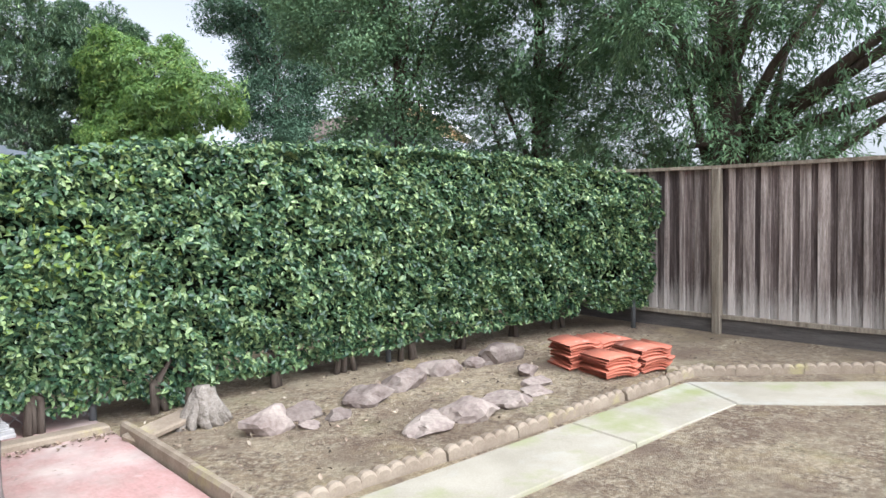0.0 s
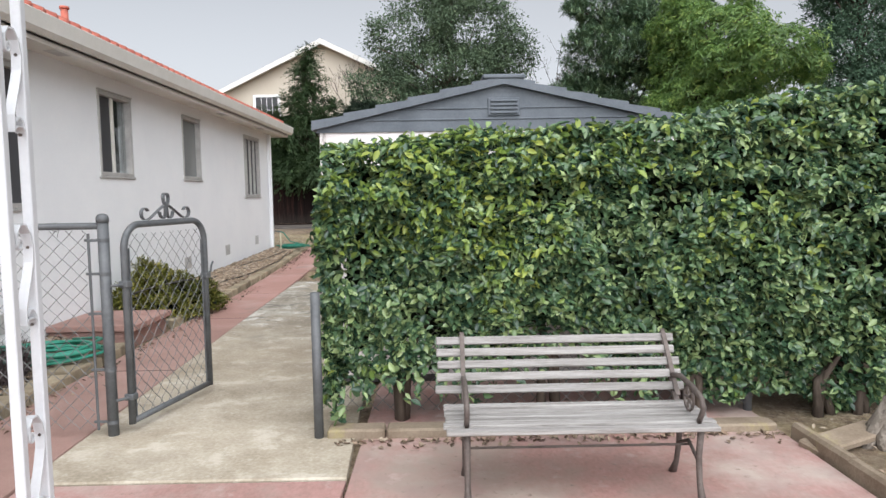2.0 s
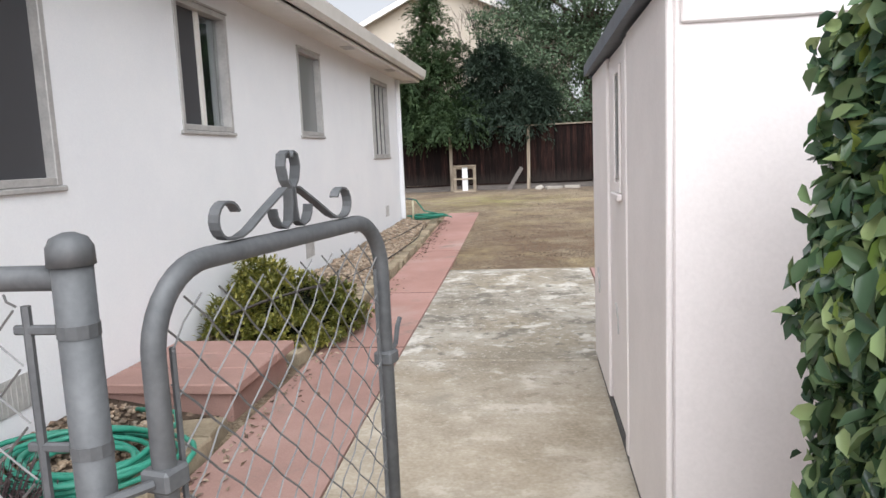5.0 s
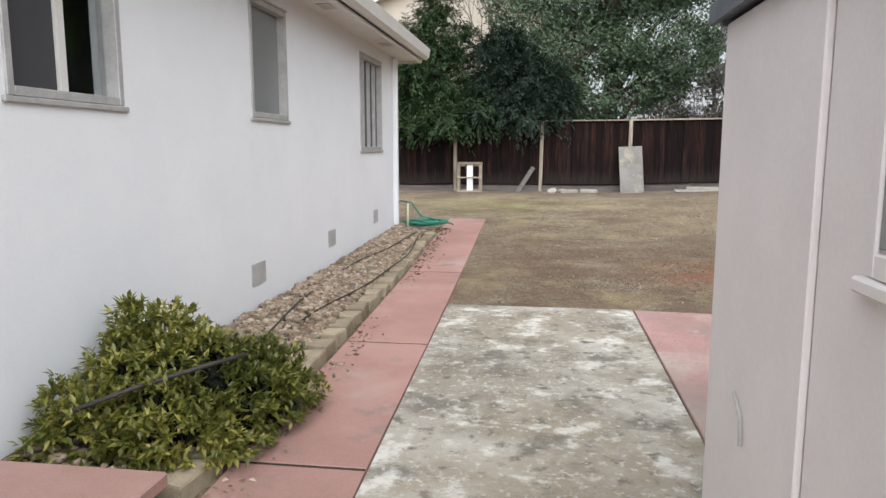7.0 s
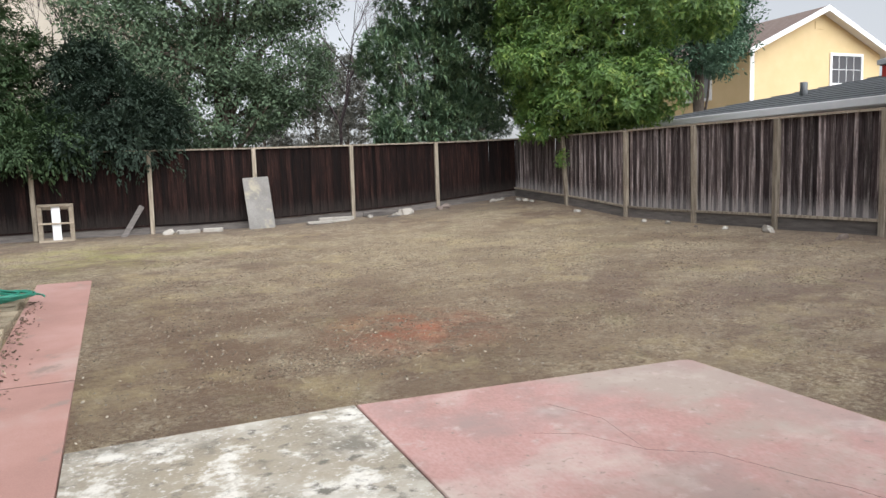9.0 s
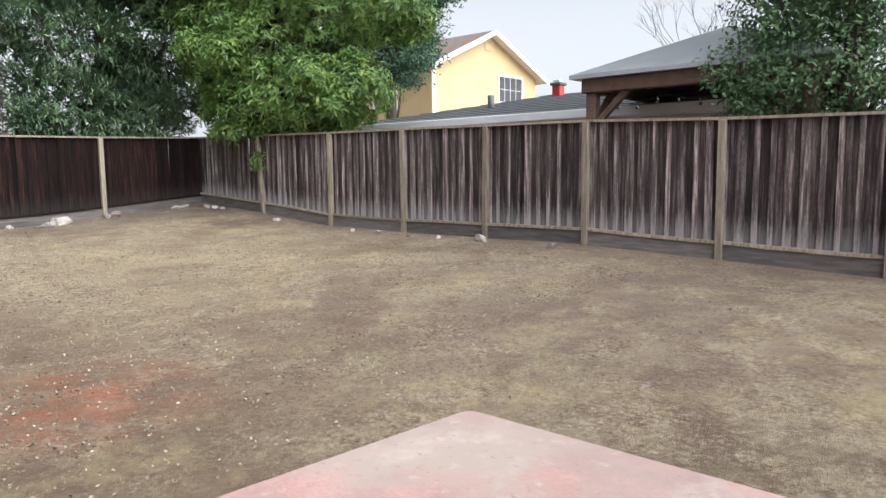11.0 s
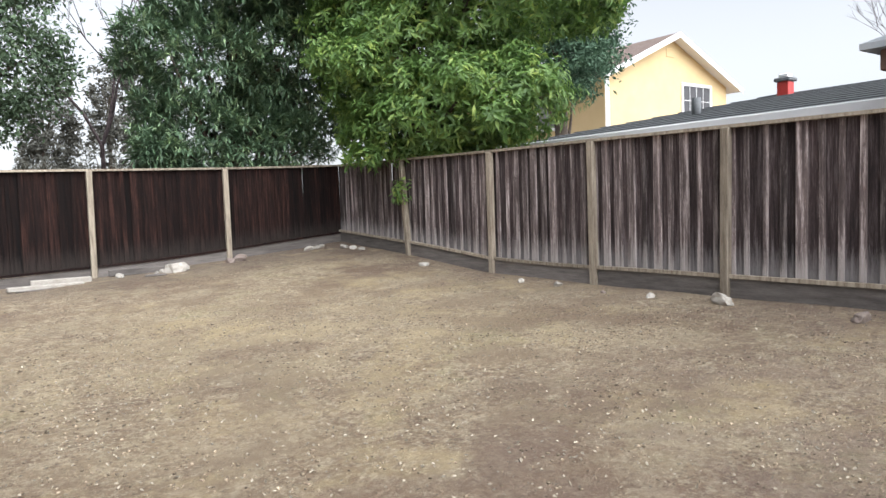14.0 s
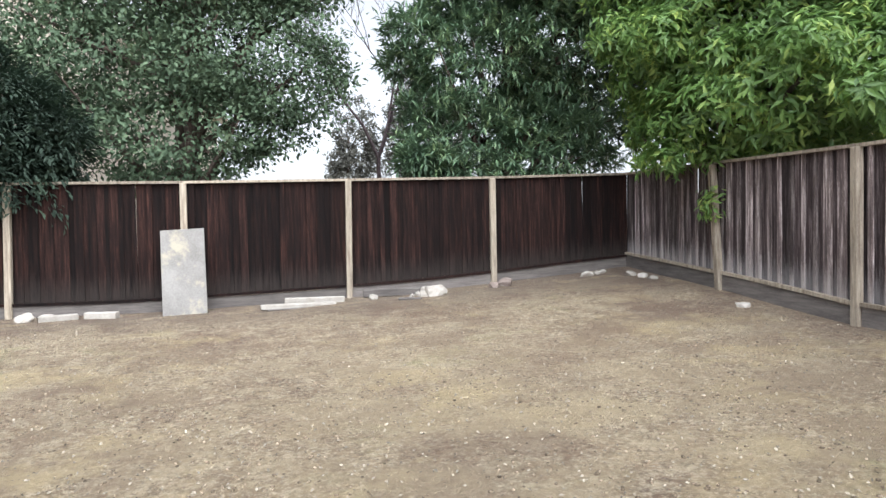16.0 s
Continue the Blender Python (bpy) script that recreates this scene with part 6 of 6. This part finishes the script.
for i, (x, y, r) in enumerate(((4.42, 24.75, 0.17), (4.2, 24.85, 0.09), (4.08, 24.8, 0.06), (3.5, 24.95, 0.1), (5.65, 25.0, 0.14), (5.45, 24.95, 0.1), (7.05, 24.9, 0.1), (7.25, 24.95, 0.08), (7.38, 25.0, 0.09), (7.65, 24.5, 0.1), (7.7, 24.2, 0.09), (7.72, 23.95, 0.08), (-1.4, 24.95, 0.12), (-1.1, 25.0, 0.1), (7.6, 19.2, 0.07), (7.62, 18.5, 0.08), (7.55, 16.95, 0.07), (7.66, 16.1, 0.13), (7.5, 17.6, 0.05), (7.52, 14.65, 0.1), (7.6, 21.6, 0.08))):
    me = rocky((r * 1.25, r * 0.9, r * (1.0 if i == 0 else 0.75)), i * 2.3 + 40, 2 if r > 0.09 else 1)
    me.materials.append(ROCK if i in (4, 5, 18, 19) else DEBRIS)
    o = tagged(new("rubble_stone", me), "pale lump of broken concrete by the fence" if i not in (4, 5, 18, 19) else "brown stone by the fence foot", "stone", "rubble along the fence")
    o.location, o.rotation_euler = (x, y, ground_z(x, y) + r * 0.2), (0, 0, rnd(0, 3))

# ---- trees ----
BEHIND = "trees behind the fence"
tree("dark pointed cedar standing behind the back fence", (-4.9, 26.6, 0.3), [(-4.9, 26.2, 2.7, 1.6, 1.5, 0.8), (-4.9, 26.3, 3.6, 1.35, 1.3, 1.0), (-4.85, 26.3, 4.7, 0.95, 0.95, 0.95), (-4.8, 26.3, 5.75, 0.5, 0.5, 0.8), (-4.75, 26.3, 6.6, 0.18, 0.18, 0.5), (-5.9, 26.0, 2.7, 1.1, 1.2, 0.9), (-6.2, 26.2, 4.0, 0.6, 0.6, 0.8), (-3.7, 25.6, 2.6, 1.0, 1.0, 0.6), (-4.6, 25.4, 2.5, 1.2, 0.7, 0.5)], 4700, 0.12, L_CEDAR, 21, "spray", wide=0.32, group=BEHIND)
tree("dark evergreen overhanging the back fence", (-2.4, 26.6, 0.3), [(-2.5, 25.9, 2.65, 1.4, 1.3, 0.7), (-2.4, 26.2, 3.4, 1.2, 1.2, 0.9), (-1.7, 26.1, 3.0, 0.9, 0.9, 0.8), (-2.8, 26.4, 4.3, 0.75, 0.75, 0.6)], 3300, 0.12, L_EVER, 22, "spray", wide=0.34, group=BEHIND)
tree("tall grey-green oak beyond the back fence", (0.5, 28.6, 0.3), [(0.2, 28.2, 3.3, 2.1, 1.6, 1.0), (-0.6, 28.3, 4.6, 1.9, 1.6, 1.1), (1.3, 28.3, 5.0, 1.8, 1.5, 1.1), (0.3, 28.4, 6.3, 2.3, 1.8, 1.2), (-1.1, 28.4, 7.6, 1.9, 1.7, 1.3), (1.4, 28.4, 7.9, 1.9, 1.7, 1.3), (0.2, 28.4, 9.6, 2.1, 1.6, 1.3), (2.4, 28.2, 4.5, 1.1, 1.0, 1.1), (-2.1, 28.3, 5.4, 1.2, 1.1, 1.1), (2.8, 28.3, 6.6, 1.0, 0.9, 0.9)], 4700, 0.115, L_OAK, 23, trunk=0.24, wide=0.5, group=BEHIND, inside=0.18)
tree("dark oleander-leaved tree behind the fence corner", (6.6, 27.4, 0.4), [(5.5, 26.9, 3.1, 1.4, 1.2, 1.0), (6.9, 26.8, 2.9, 1.5, 1.2, 1.0), (5.9, 27.0, 4.7, 1.7, 1.4, 1.2), (7.5, 27.0, 5.0, 1.6, 1.4, 1.3), (6.6, 27.0, 6.7, 1.9, 1.5, 1.3), (8.6, 27.2, 4.0, 1.5, 1.3, 1.3), (8.8, 27.2, 6.6, 1.7, 1.5, 1.4), (9.9, 27.2, 5.2, 1.3, 1.2, 1.3), (6.2, 27.0, 8.5, 1.5, 1.4, 1.0), (8.5, 27.2, 8.5, 1.7, 1.5, 1.1)], 8600, 0.2, L_CORNER, 24, "lance", trunk=0.2, wide=0.2, group=BEHIND, inside=0.35)
bright = tree("bright green leafy tree spilling over the fence corner", (8.7, 23.4, 0.4), [(8.4, 22.9, 3.0, 1.3, 1.4, 0.8), (8.9, 21.9, 3.3, 1.4, 1.4, 1.0), (8.8, 23.2, 4.3, 1.7, 1.6, 1.1), (9.2, 22.3, 5.0, 1.6, 1.6, 1.0), (8.3, 24.1, 4.1, 1.1, 1.2, 1.0), (9.3, 23.0, 6.4, 1.5, 1.6, 1.1), (9.1, 20.9, 3.3, 0.9, 1.0, 0.75), (9.9, 20.9, 5.4, 1.2, 1.3, 1.0), (8.6, 24.8, 5.6, 1.3, 1.4, 1.2), (8.2, 24.0, 6.9, 1.1, 1.3, 1.0), (8.2, 23.8, 5.0, 0.6, 0.7, 0.5)], 9600, 0.17, L_BRIGHT, 25, "whorl", trunk=0.14, wide=0.3)
C, D = shoot_tips([(7.93, 22.72, 1.78, 0.1, 0.13, 0.16)], 16, 77, 0.0)
part("hanging_sprig", shoots("hanging_sprig", C, D, "whorl", 0.14, 0.3, L_BRIGHT, 78), L_BRIGHT, bright)
s = Shape()
s.tube([(8.0, 22.85, 2.5), (7.96, 22.8, 2.1), (7.94, 22.74, 1.7)], [0.012, 0.008, 0.004], 6)
part("twig", s, BARK, bright)
tree("narrow dark tree behind the side fence", (15, 25.6, 0.4), [(15, 25.6, 5.2, 1.5, 1.4, 0.9), (15.2, 25.6, 6.4, 1.9, 1.7, 1.1), (15.5, 25.6, 7.7, 2.0, 1.7, 1.2), (14.9, 25.6, 9.2, 2.0, 1.6, 1.3), (16, 25.6, 10.6, 2.4, 2.0, 1.4), (14, 25.8, 10.4, 2.0, 1.9, 1.3)], 3600, 0.14, L_DARK, 26, trunk=0.17, wide=0.42)
tree("dense dark evergreen beside the neighbour's pavilion", (10.2, 11.4, 0.3), [(9.9, 11.3, 3.0, 1.4, 1.5, 1.0), (10.1, 11.2, 4.4, 1.6, 1.7, 1.2), (10.4, 11.0, 6.0, 1.6, 1.7, 1.3), (10.4, 11.2, 7.6, 1.3, 1.5, 1.0), (9.5, 12.4, 2.9, 0.6, 0.6, 0.6), (11.0, 14.4, 6.6, 1.6, 1.8, 1.3), (11.2, 15.2, 8.2, 1.7, 2.1, 1.4)], 5200, 0.09, L_CONIF, 27, wide=0.5)
tree("large dark cypress with a rugged trunk behind the board fence", (11.6, 4.6, 0.1), [(11.4, 4.8, 3.0, 2.0, 1.8, 0.8), (11.4, 4.6, 4.6, 2.3, 2.1, 1.1), (11.2, 5.7, 6.2, 2.0, 1.9, 1.2), (11.6, 3.8, 6.2, 1.8, 1.8, 1.2), (11.5, 4.6, 8.0, 1.9, 1.8, 1.2), (11.0, 2.6, 4.5, 1.2, 1.2, 0.7), (10.8, 3.8, 2.4, 1.1, 1.7, 0.45), (11.8, 1.0, 3.5, 1.5, 1.5, 0.8), (10.9, 6.1, 2.7, 1.2, 1.3, 0.6), (12.2, -0.8, 4.8, 1.5, 1.6, 1.0), (10.6, 5.4, 4.2, 1.0, 1.0, 0.5)], 4200, 0.115, L_CONIF, 28, "spray", trunk=0.34, wide=0.26, limbs=2)
tree("cypress with drooping sprays behind the hedge end", (11.5, 8.3, 0.1), [(11.2, 8.2, 3.2, 1.7, 1.7, 1.0), (11.2, 8.0, 4.9, 1.8, 1.8, 1.2), (11.3, 8.0, 6.8, 1.6, 1.6, 1.3)], 2600, 0.115, L_CONIF, 29, "spray", trunk=0.22, wide=0.28)


def bare_tree(label, base, height, seed, thick=0.12):
    rb = random.Random(seed)
    t = thing("bare_tree", label, "tree")
    s = Shape()

    def grow(p, d, ln, r, lvl):
        q = p + d * ln
        s.tube([p, (p + q) / 2 + Vector((rb.uniform(-1, 1), rb.uniform(-1, 1), 0)) * ln * 0.06, q], [r, r * 0.85, r * 0.65], 5)
        if lvl:
            for _ in range(3):
                e = (d + Vector((rb.uniform(-0.7, 0.7), rb.uniform(-0.7, 0.7), rb.uniform(0.0, 0.5)))).normalized()
                grow(q, e, ln * rb.uniform(0.6, 0.8), r * 0.55, lvl - 1)
    grow(Vector(base), Vector((0, 0, 1)), height * 0.34, thick, 5)
    part("crown", s, DRYTWIG, t)
    return t


bare_tree("leafless pale tree far beyond the pavilion", (41.5, 23.6, 0), 12, 3, 0.11)
bare_tree("slender leafless tree in the gap behind the back fence", (4.5, 31.0, 0.3), 8.5, 9, 0.08)
bare_tree("leafless tree among the evergreens by the back fence", (-3.1, 29.5, 0.3), 6.2, 5, 0.08)
for x, y, h, sd in ((9.5, 55, 12, 41), (6.5, 58, 11, 42), (13, 60, 12, 43)):
    tree("hazy grey far-off tree", (x, y, 0), [(x, y, h * 0.35, 1.6, 1.6, h * 0.22), (x + 0.5, y, h * 0.65, 1.3, 1.3, h * 0.25)], 420, 0.26, L_OLIVE, sd, group="far trees")

# ---- neighbouring buildings ----
def gable_house(name, label, x0, x1, y0, y1, ez, az, wallm, roofm, win, over=0.5):
    h = thing(name, label, "house")
    xm = (x0 + x1) / 2
    s = Shape()
    q = [(x0, 0), (x1, 0), (x1, ez), (xm, az - 0.12), (x0, ez)]
    s.add([(x, y0, z) for x, z in q] + [(x, y1, z) for x, z in q], [tuple(range(4, -1, -1)), tuple(range(5, 10))] + [(i, (i + 1) % 5, 5 + (i + 1) % 5, 5 + i) for i in range(5)])
    part("wall", s, wallm, h)
    sl = (az - ez) / (xm - x0)
    for sg in (-1, 1):
        xe = x0 - over if sg < 0 else x1 + over
        ze = ez - over * sl
        s = Shape()
        s.add([(xe, y0 - over, ze), (xe, y1 + over, ze), (xm, y1 + over, az), (xm, y0 - over, az), (xe, y0 - over, ze - 0.1), (xe, y1 + over, ze - 0.1), (xm, y1 + over, az - 0.1), (xm, y0 - over, az - 0.1)],
              [(0, 1, 2, 3), (4, 7, 6, 5), (0, 4, 5, 1), (1, 5, 6, 2), (2, 6, 7, 3), (3, 7, 4, 0)])
        r = part("roof", s, roofm, h)
        s = Shape()
        s.add([(xe, y0 - over, ze - 0.104), (xe, y1 + over, ze - 0.104), (xm, y1 + over, az - 0.104), (xm, y0 - over, az - 0.104), (xe, y0 - over, ze - 0.116), (xe, y1 + over, ze - 0.116), (xm, y1 + over, az - 0.116), (xm, y0 - over, az - 0.116)],
              [(0, 1, 2, 3), (4, 7, 6, 5), (0, 4, 5, 1), (1, 5, 6, 2), (2, 6, 7, 3), (3, 7, 4, 0)])
        part("soffit", s, WHITEP if wallm is YELLOW else TRIM, r)
        s = Shape()
        s.add([(xe, y0 - over - 0.03, ze + 0.02), (xm, y0 - over - 0.03, az + 0.02), (xm, y0 - over - 0.03, az - 0.22), (xe, y0 - over - 0.03, ze - 0.2), (xe, y0 - over - 0.005, ze + 0.02), (xm, y0 - over - 0.005, az + 0.02), (xm, y0 - over - 0.005, az - 0.22), (xe, y0 - over - 0.005, ze - 0.2)],
              [(0, 1, 2, 3), (7, 6, 5, 4), (0, 4, 5, 1), (1, 5, 6, 2), (2, 6, 7, 3), (3, 7, 4, 0)])
        part("bargeboard", s, WHITEP if wallm is YELLOW else TRIM, r)
    for (a, b, z0, z1, face) in win:
        if face == "front":
            # No room behind: its dark is put into the opaque pane.
            w = part("window", Shape().box((a, y0 - 0.012, z0), (b, y0 - 0.004, z1), 0.001), SCREEN, h)
            s = Shape()
            for xa, xb, za, zb in ((a - 0.12, a, z0 - 0.12, z1 + 0.12), (b, b + 0.12, z0 - 0.12, z1 + 0.12), (a, b, z1, z1 + 0.12), (a, b, z0 - 0.12, z0)):
                s.box((xa, y0 - 0.06, za), (xb, y0 - 0.002, zb), 0.006)
            part("frame", s, WHITEP, w)
            for i in range(1, 4):
                m = a + (b - a) * i / 4
                part("muntin", Shape().box((m - 0.011, y0 - 0.03, z0), (m + 0.011, y0 - 0.0125, z1), 0.003), WHITEP, w)
            part("muntin", Shape().box((a, y0 - 0.029, (z0 + z1) / 2 - 0.011), (b, y0 - 0.0125, (z0 + z1) / 2 + 0.011), 0.003), WHITEP, w)
        else:
            w = part("window", Shape().box((x0 - 0.012, a, z0), (x0 - 0.004, b, z1), 0.001), FROST, h)
            s = Shape()
            for ya, yb, za, zb in ((a - 0.12, a, z0 - 0.12, z1 + 0.12), (b, b + 0.12, z0 - 0.12, z1 + 0.12), (a, b, z1, z1 + 0.12), (a, b, z0 - 0.12, z0)):
                s.box((x0 - 0.06, ya, za), (x0 - 0.002, yb, zb), 0.006)
            part("frame", s, WHITEP, w)
    return h


yh = gable_house("house", "two-storey yellow stucco house with white trim", 21.95, 30.05, 30.0, 42.0, 6.3, 8.07, YELLOW, BROWNR, [(26.85, 28.75, 4.85, 6.05, "front"), (32.2, 33.6, 4.4, 5.9, "side")])
part("corner_trim", Shape().box((21.97, 29.96, 0), (22.2, 29.995, 6.2), 0.01), WHITEP, yh)
part("gable_vent", Shape().box((25.75, 29.97, 7.15), (26.25, 29.995, 7.5), 0.01), YELLOW, yh)
gable_house("house", "tan stucco two-storey house behind the cedars", -10.4, -0.16, 33.0, 44.0, 6.1, 8.55, TAN, BROWNR, [(-8.4, -7.4, 4.9, 6.05, "front")])

low = thing("house", "low neighbouring house with grey shingle roof and white eave", "house")
s = Shape()
s.box((11.6, 12.0, 0.0), (20.0, 26.0, 2.5), 0.01)
part("wall", s, WHITEP, low)
roof = part("roof", Shape().box((11.3, 13.6, 2.54), (21.8, 24.4, 2.62), 0.01), GREYR, low, "grey shingle roof")
for i in range(12):
    s = Shape()
    a, b = i / 12, (i + 1) / 12
    xa, xb, za, zb = 11.1 + 5.5 * a, 11.1 + 5.5 * b, 2.66 + 1.05 * a, 2.64 + 1.05 * b
    ya, yb = 13.4 + 1.0 * a, 13.4 + 1.0 * b
    s.add([(xa, ya, za), (xa, 24.6 - 4.4 * a, za), (xb, 24.6 - 4.4 * b, zb), (xb, yb, zb), (xa, ya, za - 0.03), (xa, 24.6 - 4.4 * a, za - 0.03)], [(3, 2, 1, 0), (0, 1, 5, 4)])
    s.add([(xa, 24.6 - 4.4 * a, za), (22 - (xa - 11.1), 24.6 - 4.4 * a, za), (22 - (xb - 11.1), 24.6 - 4.4 * b, zb), (xb, 24.6 - 4.4 * b, zb)], [(3, 2, 1, 0)])
    s.add([(22 - (xa - 11.1), ya, za), (xa, ya, za), (xb, yb, zb), (22 - (xb - 11.1), yb, zb)], [(3, 2, 1, 0)])
    part("shingle_course", s, GREYR, roof)
part("eave", Shape().box((10.95, 10.0, 2.5), (11.1, 24.7, 2.68), 0.02), WHITEP, low, "white gutter board")
part("soffit", Shape().box((11.1, 12.0, 2.5), (11.7, 24.6, 2.53), 0.004), WHITEP, low)
ch = part("chimney", Shape().box((15.85, 19.7, 3.2), (16.1, 19.95, 3.85), 0.01), REDP, low, "red painted chimney")
part("cowl", Shape().box((15.8, 19.65, 3.85), (16.15, 20.0, 3.93), 0.02), STEEL, ch)
part("cap", Shape().box((15.87, 19.72, 3.93), (16.08, 19.93, 4.02), 0.02), WHITEP, ch)
s = Shape()
s.tube([(13.6, 20.4, 2.9), (13.6, 20.4, 3.45)], 0.09, 10)
part("vent_pipe", s, STEEL, low, smooth=True)

pav = thing("pavilion", "brown timber pavilion with grey metal hip roof", "pavilion")
PX0, PX1, PY0, PY1 = 9.3, 13.2, 11.4, 15.45
s = Shape()
cx, cy = (PX0 + PX1) / 2, (PY0 + PY1) / 2
for z, e in ((0.0, 0.0),):
    q = [(PX0, PY0, 3.1), (PX1, PY0, 3.1), (PX1, PY1, 3.1), (PX0, PY1, 3.1)]
    tz = 3.95
    s.add(q + [(cx, cy, tz)], [(0, 1, 4), (1, 2, 4), (2, 3, 4), (3, 0, 4)])
    s.add([(x, y, 3.03) for x, y, _ in q] + q, [(3, 2, 1, 0)] + [(i, (i + 1) % 4, 4 + (i + 1) % 4, 4 + i) for i in range(4)])
part("roof", s, METALR, pav, "grey metal hip roof")
for x, y in ((PX0 + 0.3, PY0 + 0.3), (PX1 - 0.3, PY0 + 0.3), (PX1 - 0.3, PY1 - 0.3), (PX0 + 0.3, PY1 - 0.3)):
    part("post", Shape().box((x - 0.09, y - 0.09, 0.0), (x + 0.09, y + 0.09, 2.8), 0.012), BEAM, pav)
    for dx, dy in ((1 if x < cx else -1, 0), (0, 1 if y < cy else -1)):
        s = Shape()
        s.tube([(x + dx * 0.05, y + dy * 0.05, 2.25), (x + dx * 0.65, y + dy * 0.65, 2.82)], 0.06, flat=(0.1, 0.1, (-dy, dx, 0)))
        part("brace", s, BEAM, pav)
for lo, hi in (((PX0 + 0.15, PY0 + 0.15, 2.8), (PX0 + 0.33, PY1 - 0.15, 3.03)), ((PX1 - 0.33, PY0 + 0.15, 2.8), (PX1 - 0.15, PY1 - 0.15, 3.03)), ((PX0 + 0.335, PY0 + 0.15, 2.8), (PX1 - 0.335, PY0 + 0.33, 3.03)), ((PX0 + 0.335, PY1 - 0.33, 2.8), (PX1 - 0.335, PY1 - 0.15, 3.03))):
    part("beam", Shape().box(lo, hi, 0.012), BEAM, pav)
s = Shape()
pts = [(PX0 + 0.5, PY1 - 0.3 - i * 0.12, 2.72 - 0.12 * math.sin(math.pi * (i % 10) / 10)) for i in range(28)]
s.tube(pts, 0.006, 4)
part("cable", s, DRIP, pav)
for p in pts[::3]:
    s = Shape()
    s.tube([(p[0], p[1], p[2]), (p[0], p[1], p[2] - 0.04), (p[0], p[1], p[2] - 0.09), (p[0], p[1], p[2] - 0.11)], [0.012, 0.018, 0.03, 0.01], 8)
    part("bulb", s, GLASS, pav, smooth=True)

# ---- litter and dry grass over the yard ----
rp = random.Random(77)
crumbs = []
while len(crumbs) < 4200:
    x, y = rp.uniform(-2.0, 7.0), 12.3 + 8.0 * rp.random() ** 1.5
    if y > 12.75 and noise.noise(Vector((x * 0.9, y * 0.9, 8.0))) + 0.5 * noise.noise(Vector((x * 3, y * 3, 2.0))) > rp.uniform(-0.4, 0.5):
        crumbs.append((x, y, ground_z(x, y) + 0.018 * noise.noise(Vector((x * 0.9, y * 0.9, 3.0))) + 0.002))
stones("earth_crumbs", "small dry crumbs of earth and grit over the yard", crumbs, 0.011, CLOD, 9)
rg = np.random.default_rng(19)
P = []
while len(P) < 17000:
    x, y = rg.uniform(-4.5, 7.9), rg.uniform(11.0, 25.2)
    if (y < 11.95 and x < 1.95) or (x < walk_r(y) + 0.02 and y < 18.5):
        continue
    P.append((x, y, ground_z(x, y) + 0.018 * noise.noise(Vector((x * 0.9, y * 0.9, 3.0))) + 0.012))
P = np.array(P)
me = leaf_mesh("leaf_litter", P, np.tile([0, 0, 1.0], (len(P), 1)), 0.026, CHIP, 0.55, 0.9)
tagged(new("leaf_litter", me), "bleached leaf scraps and wood chips over the yard", "litter", kind="stuff")
V, F = [], []
i = 0
while i < 110000:
    x, y = rg.uniform(-4.5, 8.0), 11.4 + 13.9 * rg.uniform(0, 1) ** 1.5
    if (y < 12.0 and x < 1.95) or (x < walk_r(y) + 0.02 and y < 18.5):
        continue
    if noise.noise(Vector((x * 0.8, y * 0.8, 7.0))) < rg.uniform(-0.5, 0.25):
        continue
    z = ground_z(x, y) + 0.018 * noise.noise(Vector((x * 0.9, y * 0.9, 3.0)))
    a, h, ln = rg.uniform(0, 6.28), rg.uniform(0.003, 0.014), rg.uniform(0.012, 0.04)
    dx, dy = math.cos(a) * ln, math.sin(a) * ln
    V += [(x - dy * 0.05, y + dx * 0.05, z), (x + dy * 0.05, y - dx * 0.05, z), (x + dx, y + dy, z + h)]
    F.append((3 * i, 3 * i + 1, 3 * i + 2))
    i += 1
me = bpy.data.meshes.new("dry_grass")
me.from_pydata(V, [], F)
me.materials.append(STRAW)
tagged(new("dry_grass", me), "flattened straw-coloured dead grass blades", "grass", kind="stuff")
P = []
while len(P) < 2000:
    q = rg.random()
    if q < 0.3:
        y = rg.uniform(3.5, 6.8)
        x = rg.uniform(HX + 0.05, walk_l(y) - 0.05)
        z = bed_z(x, y) + 0.025
    elif q < 0.6:
        y = rg.uniform(3.6, 17)
        x = walk_l(y) + abs(rg.normal(0, 0.09)) + 0.02
        z = walk_z(y) + 0.006
    elif q < 0.75:
        x, y = rg.uniform(-0.7, 1.9), 4.05 - abs(rg.normal(0, 0.06))
        z = 0.018
    else:
        x, y = rg.uniform(2.1, 7.6), rg.uniform(2.3, 4.4)
        z = ground_z(x, y) + 0.015
    P.append((x, y, z))
P = np.array(P)
me = leaf_mesh("dead_leaves", P, np.tile([0, 0, 1.0], (len(P), 1)), 0.042, DEADLEAF, 0.5, 0.9)
tagged(new("dead_leaves", me), "dry dead leaves gathered along the walk and hedge", "litter", kind="stuff")
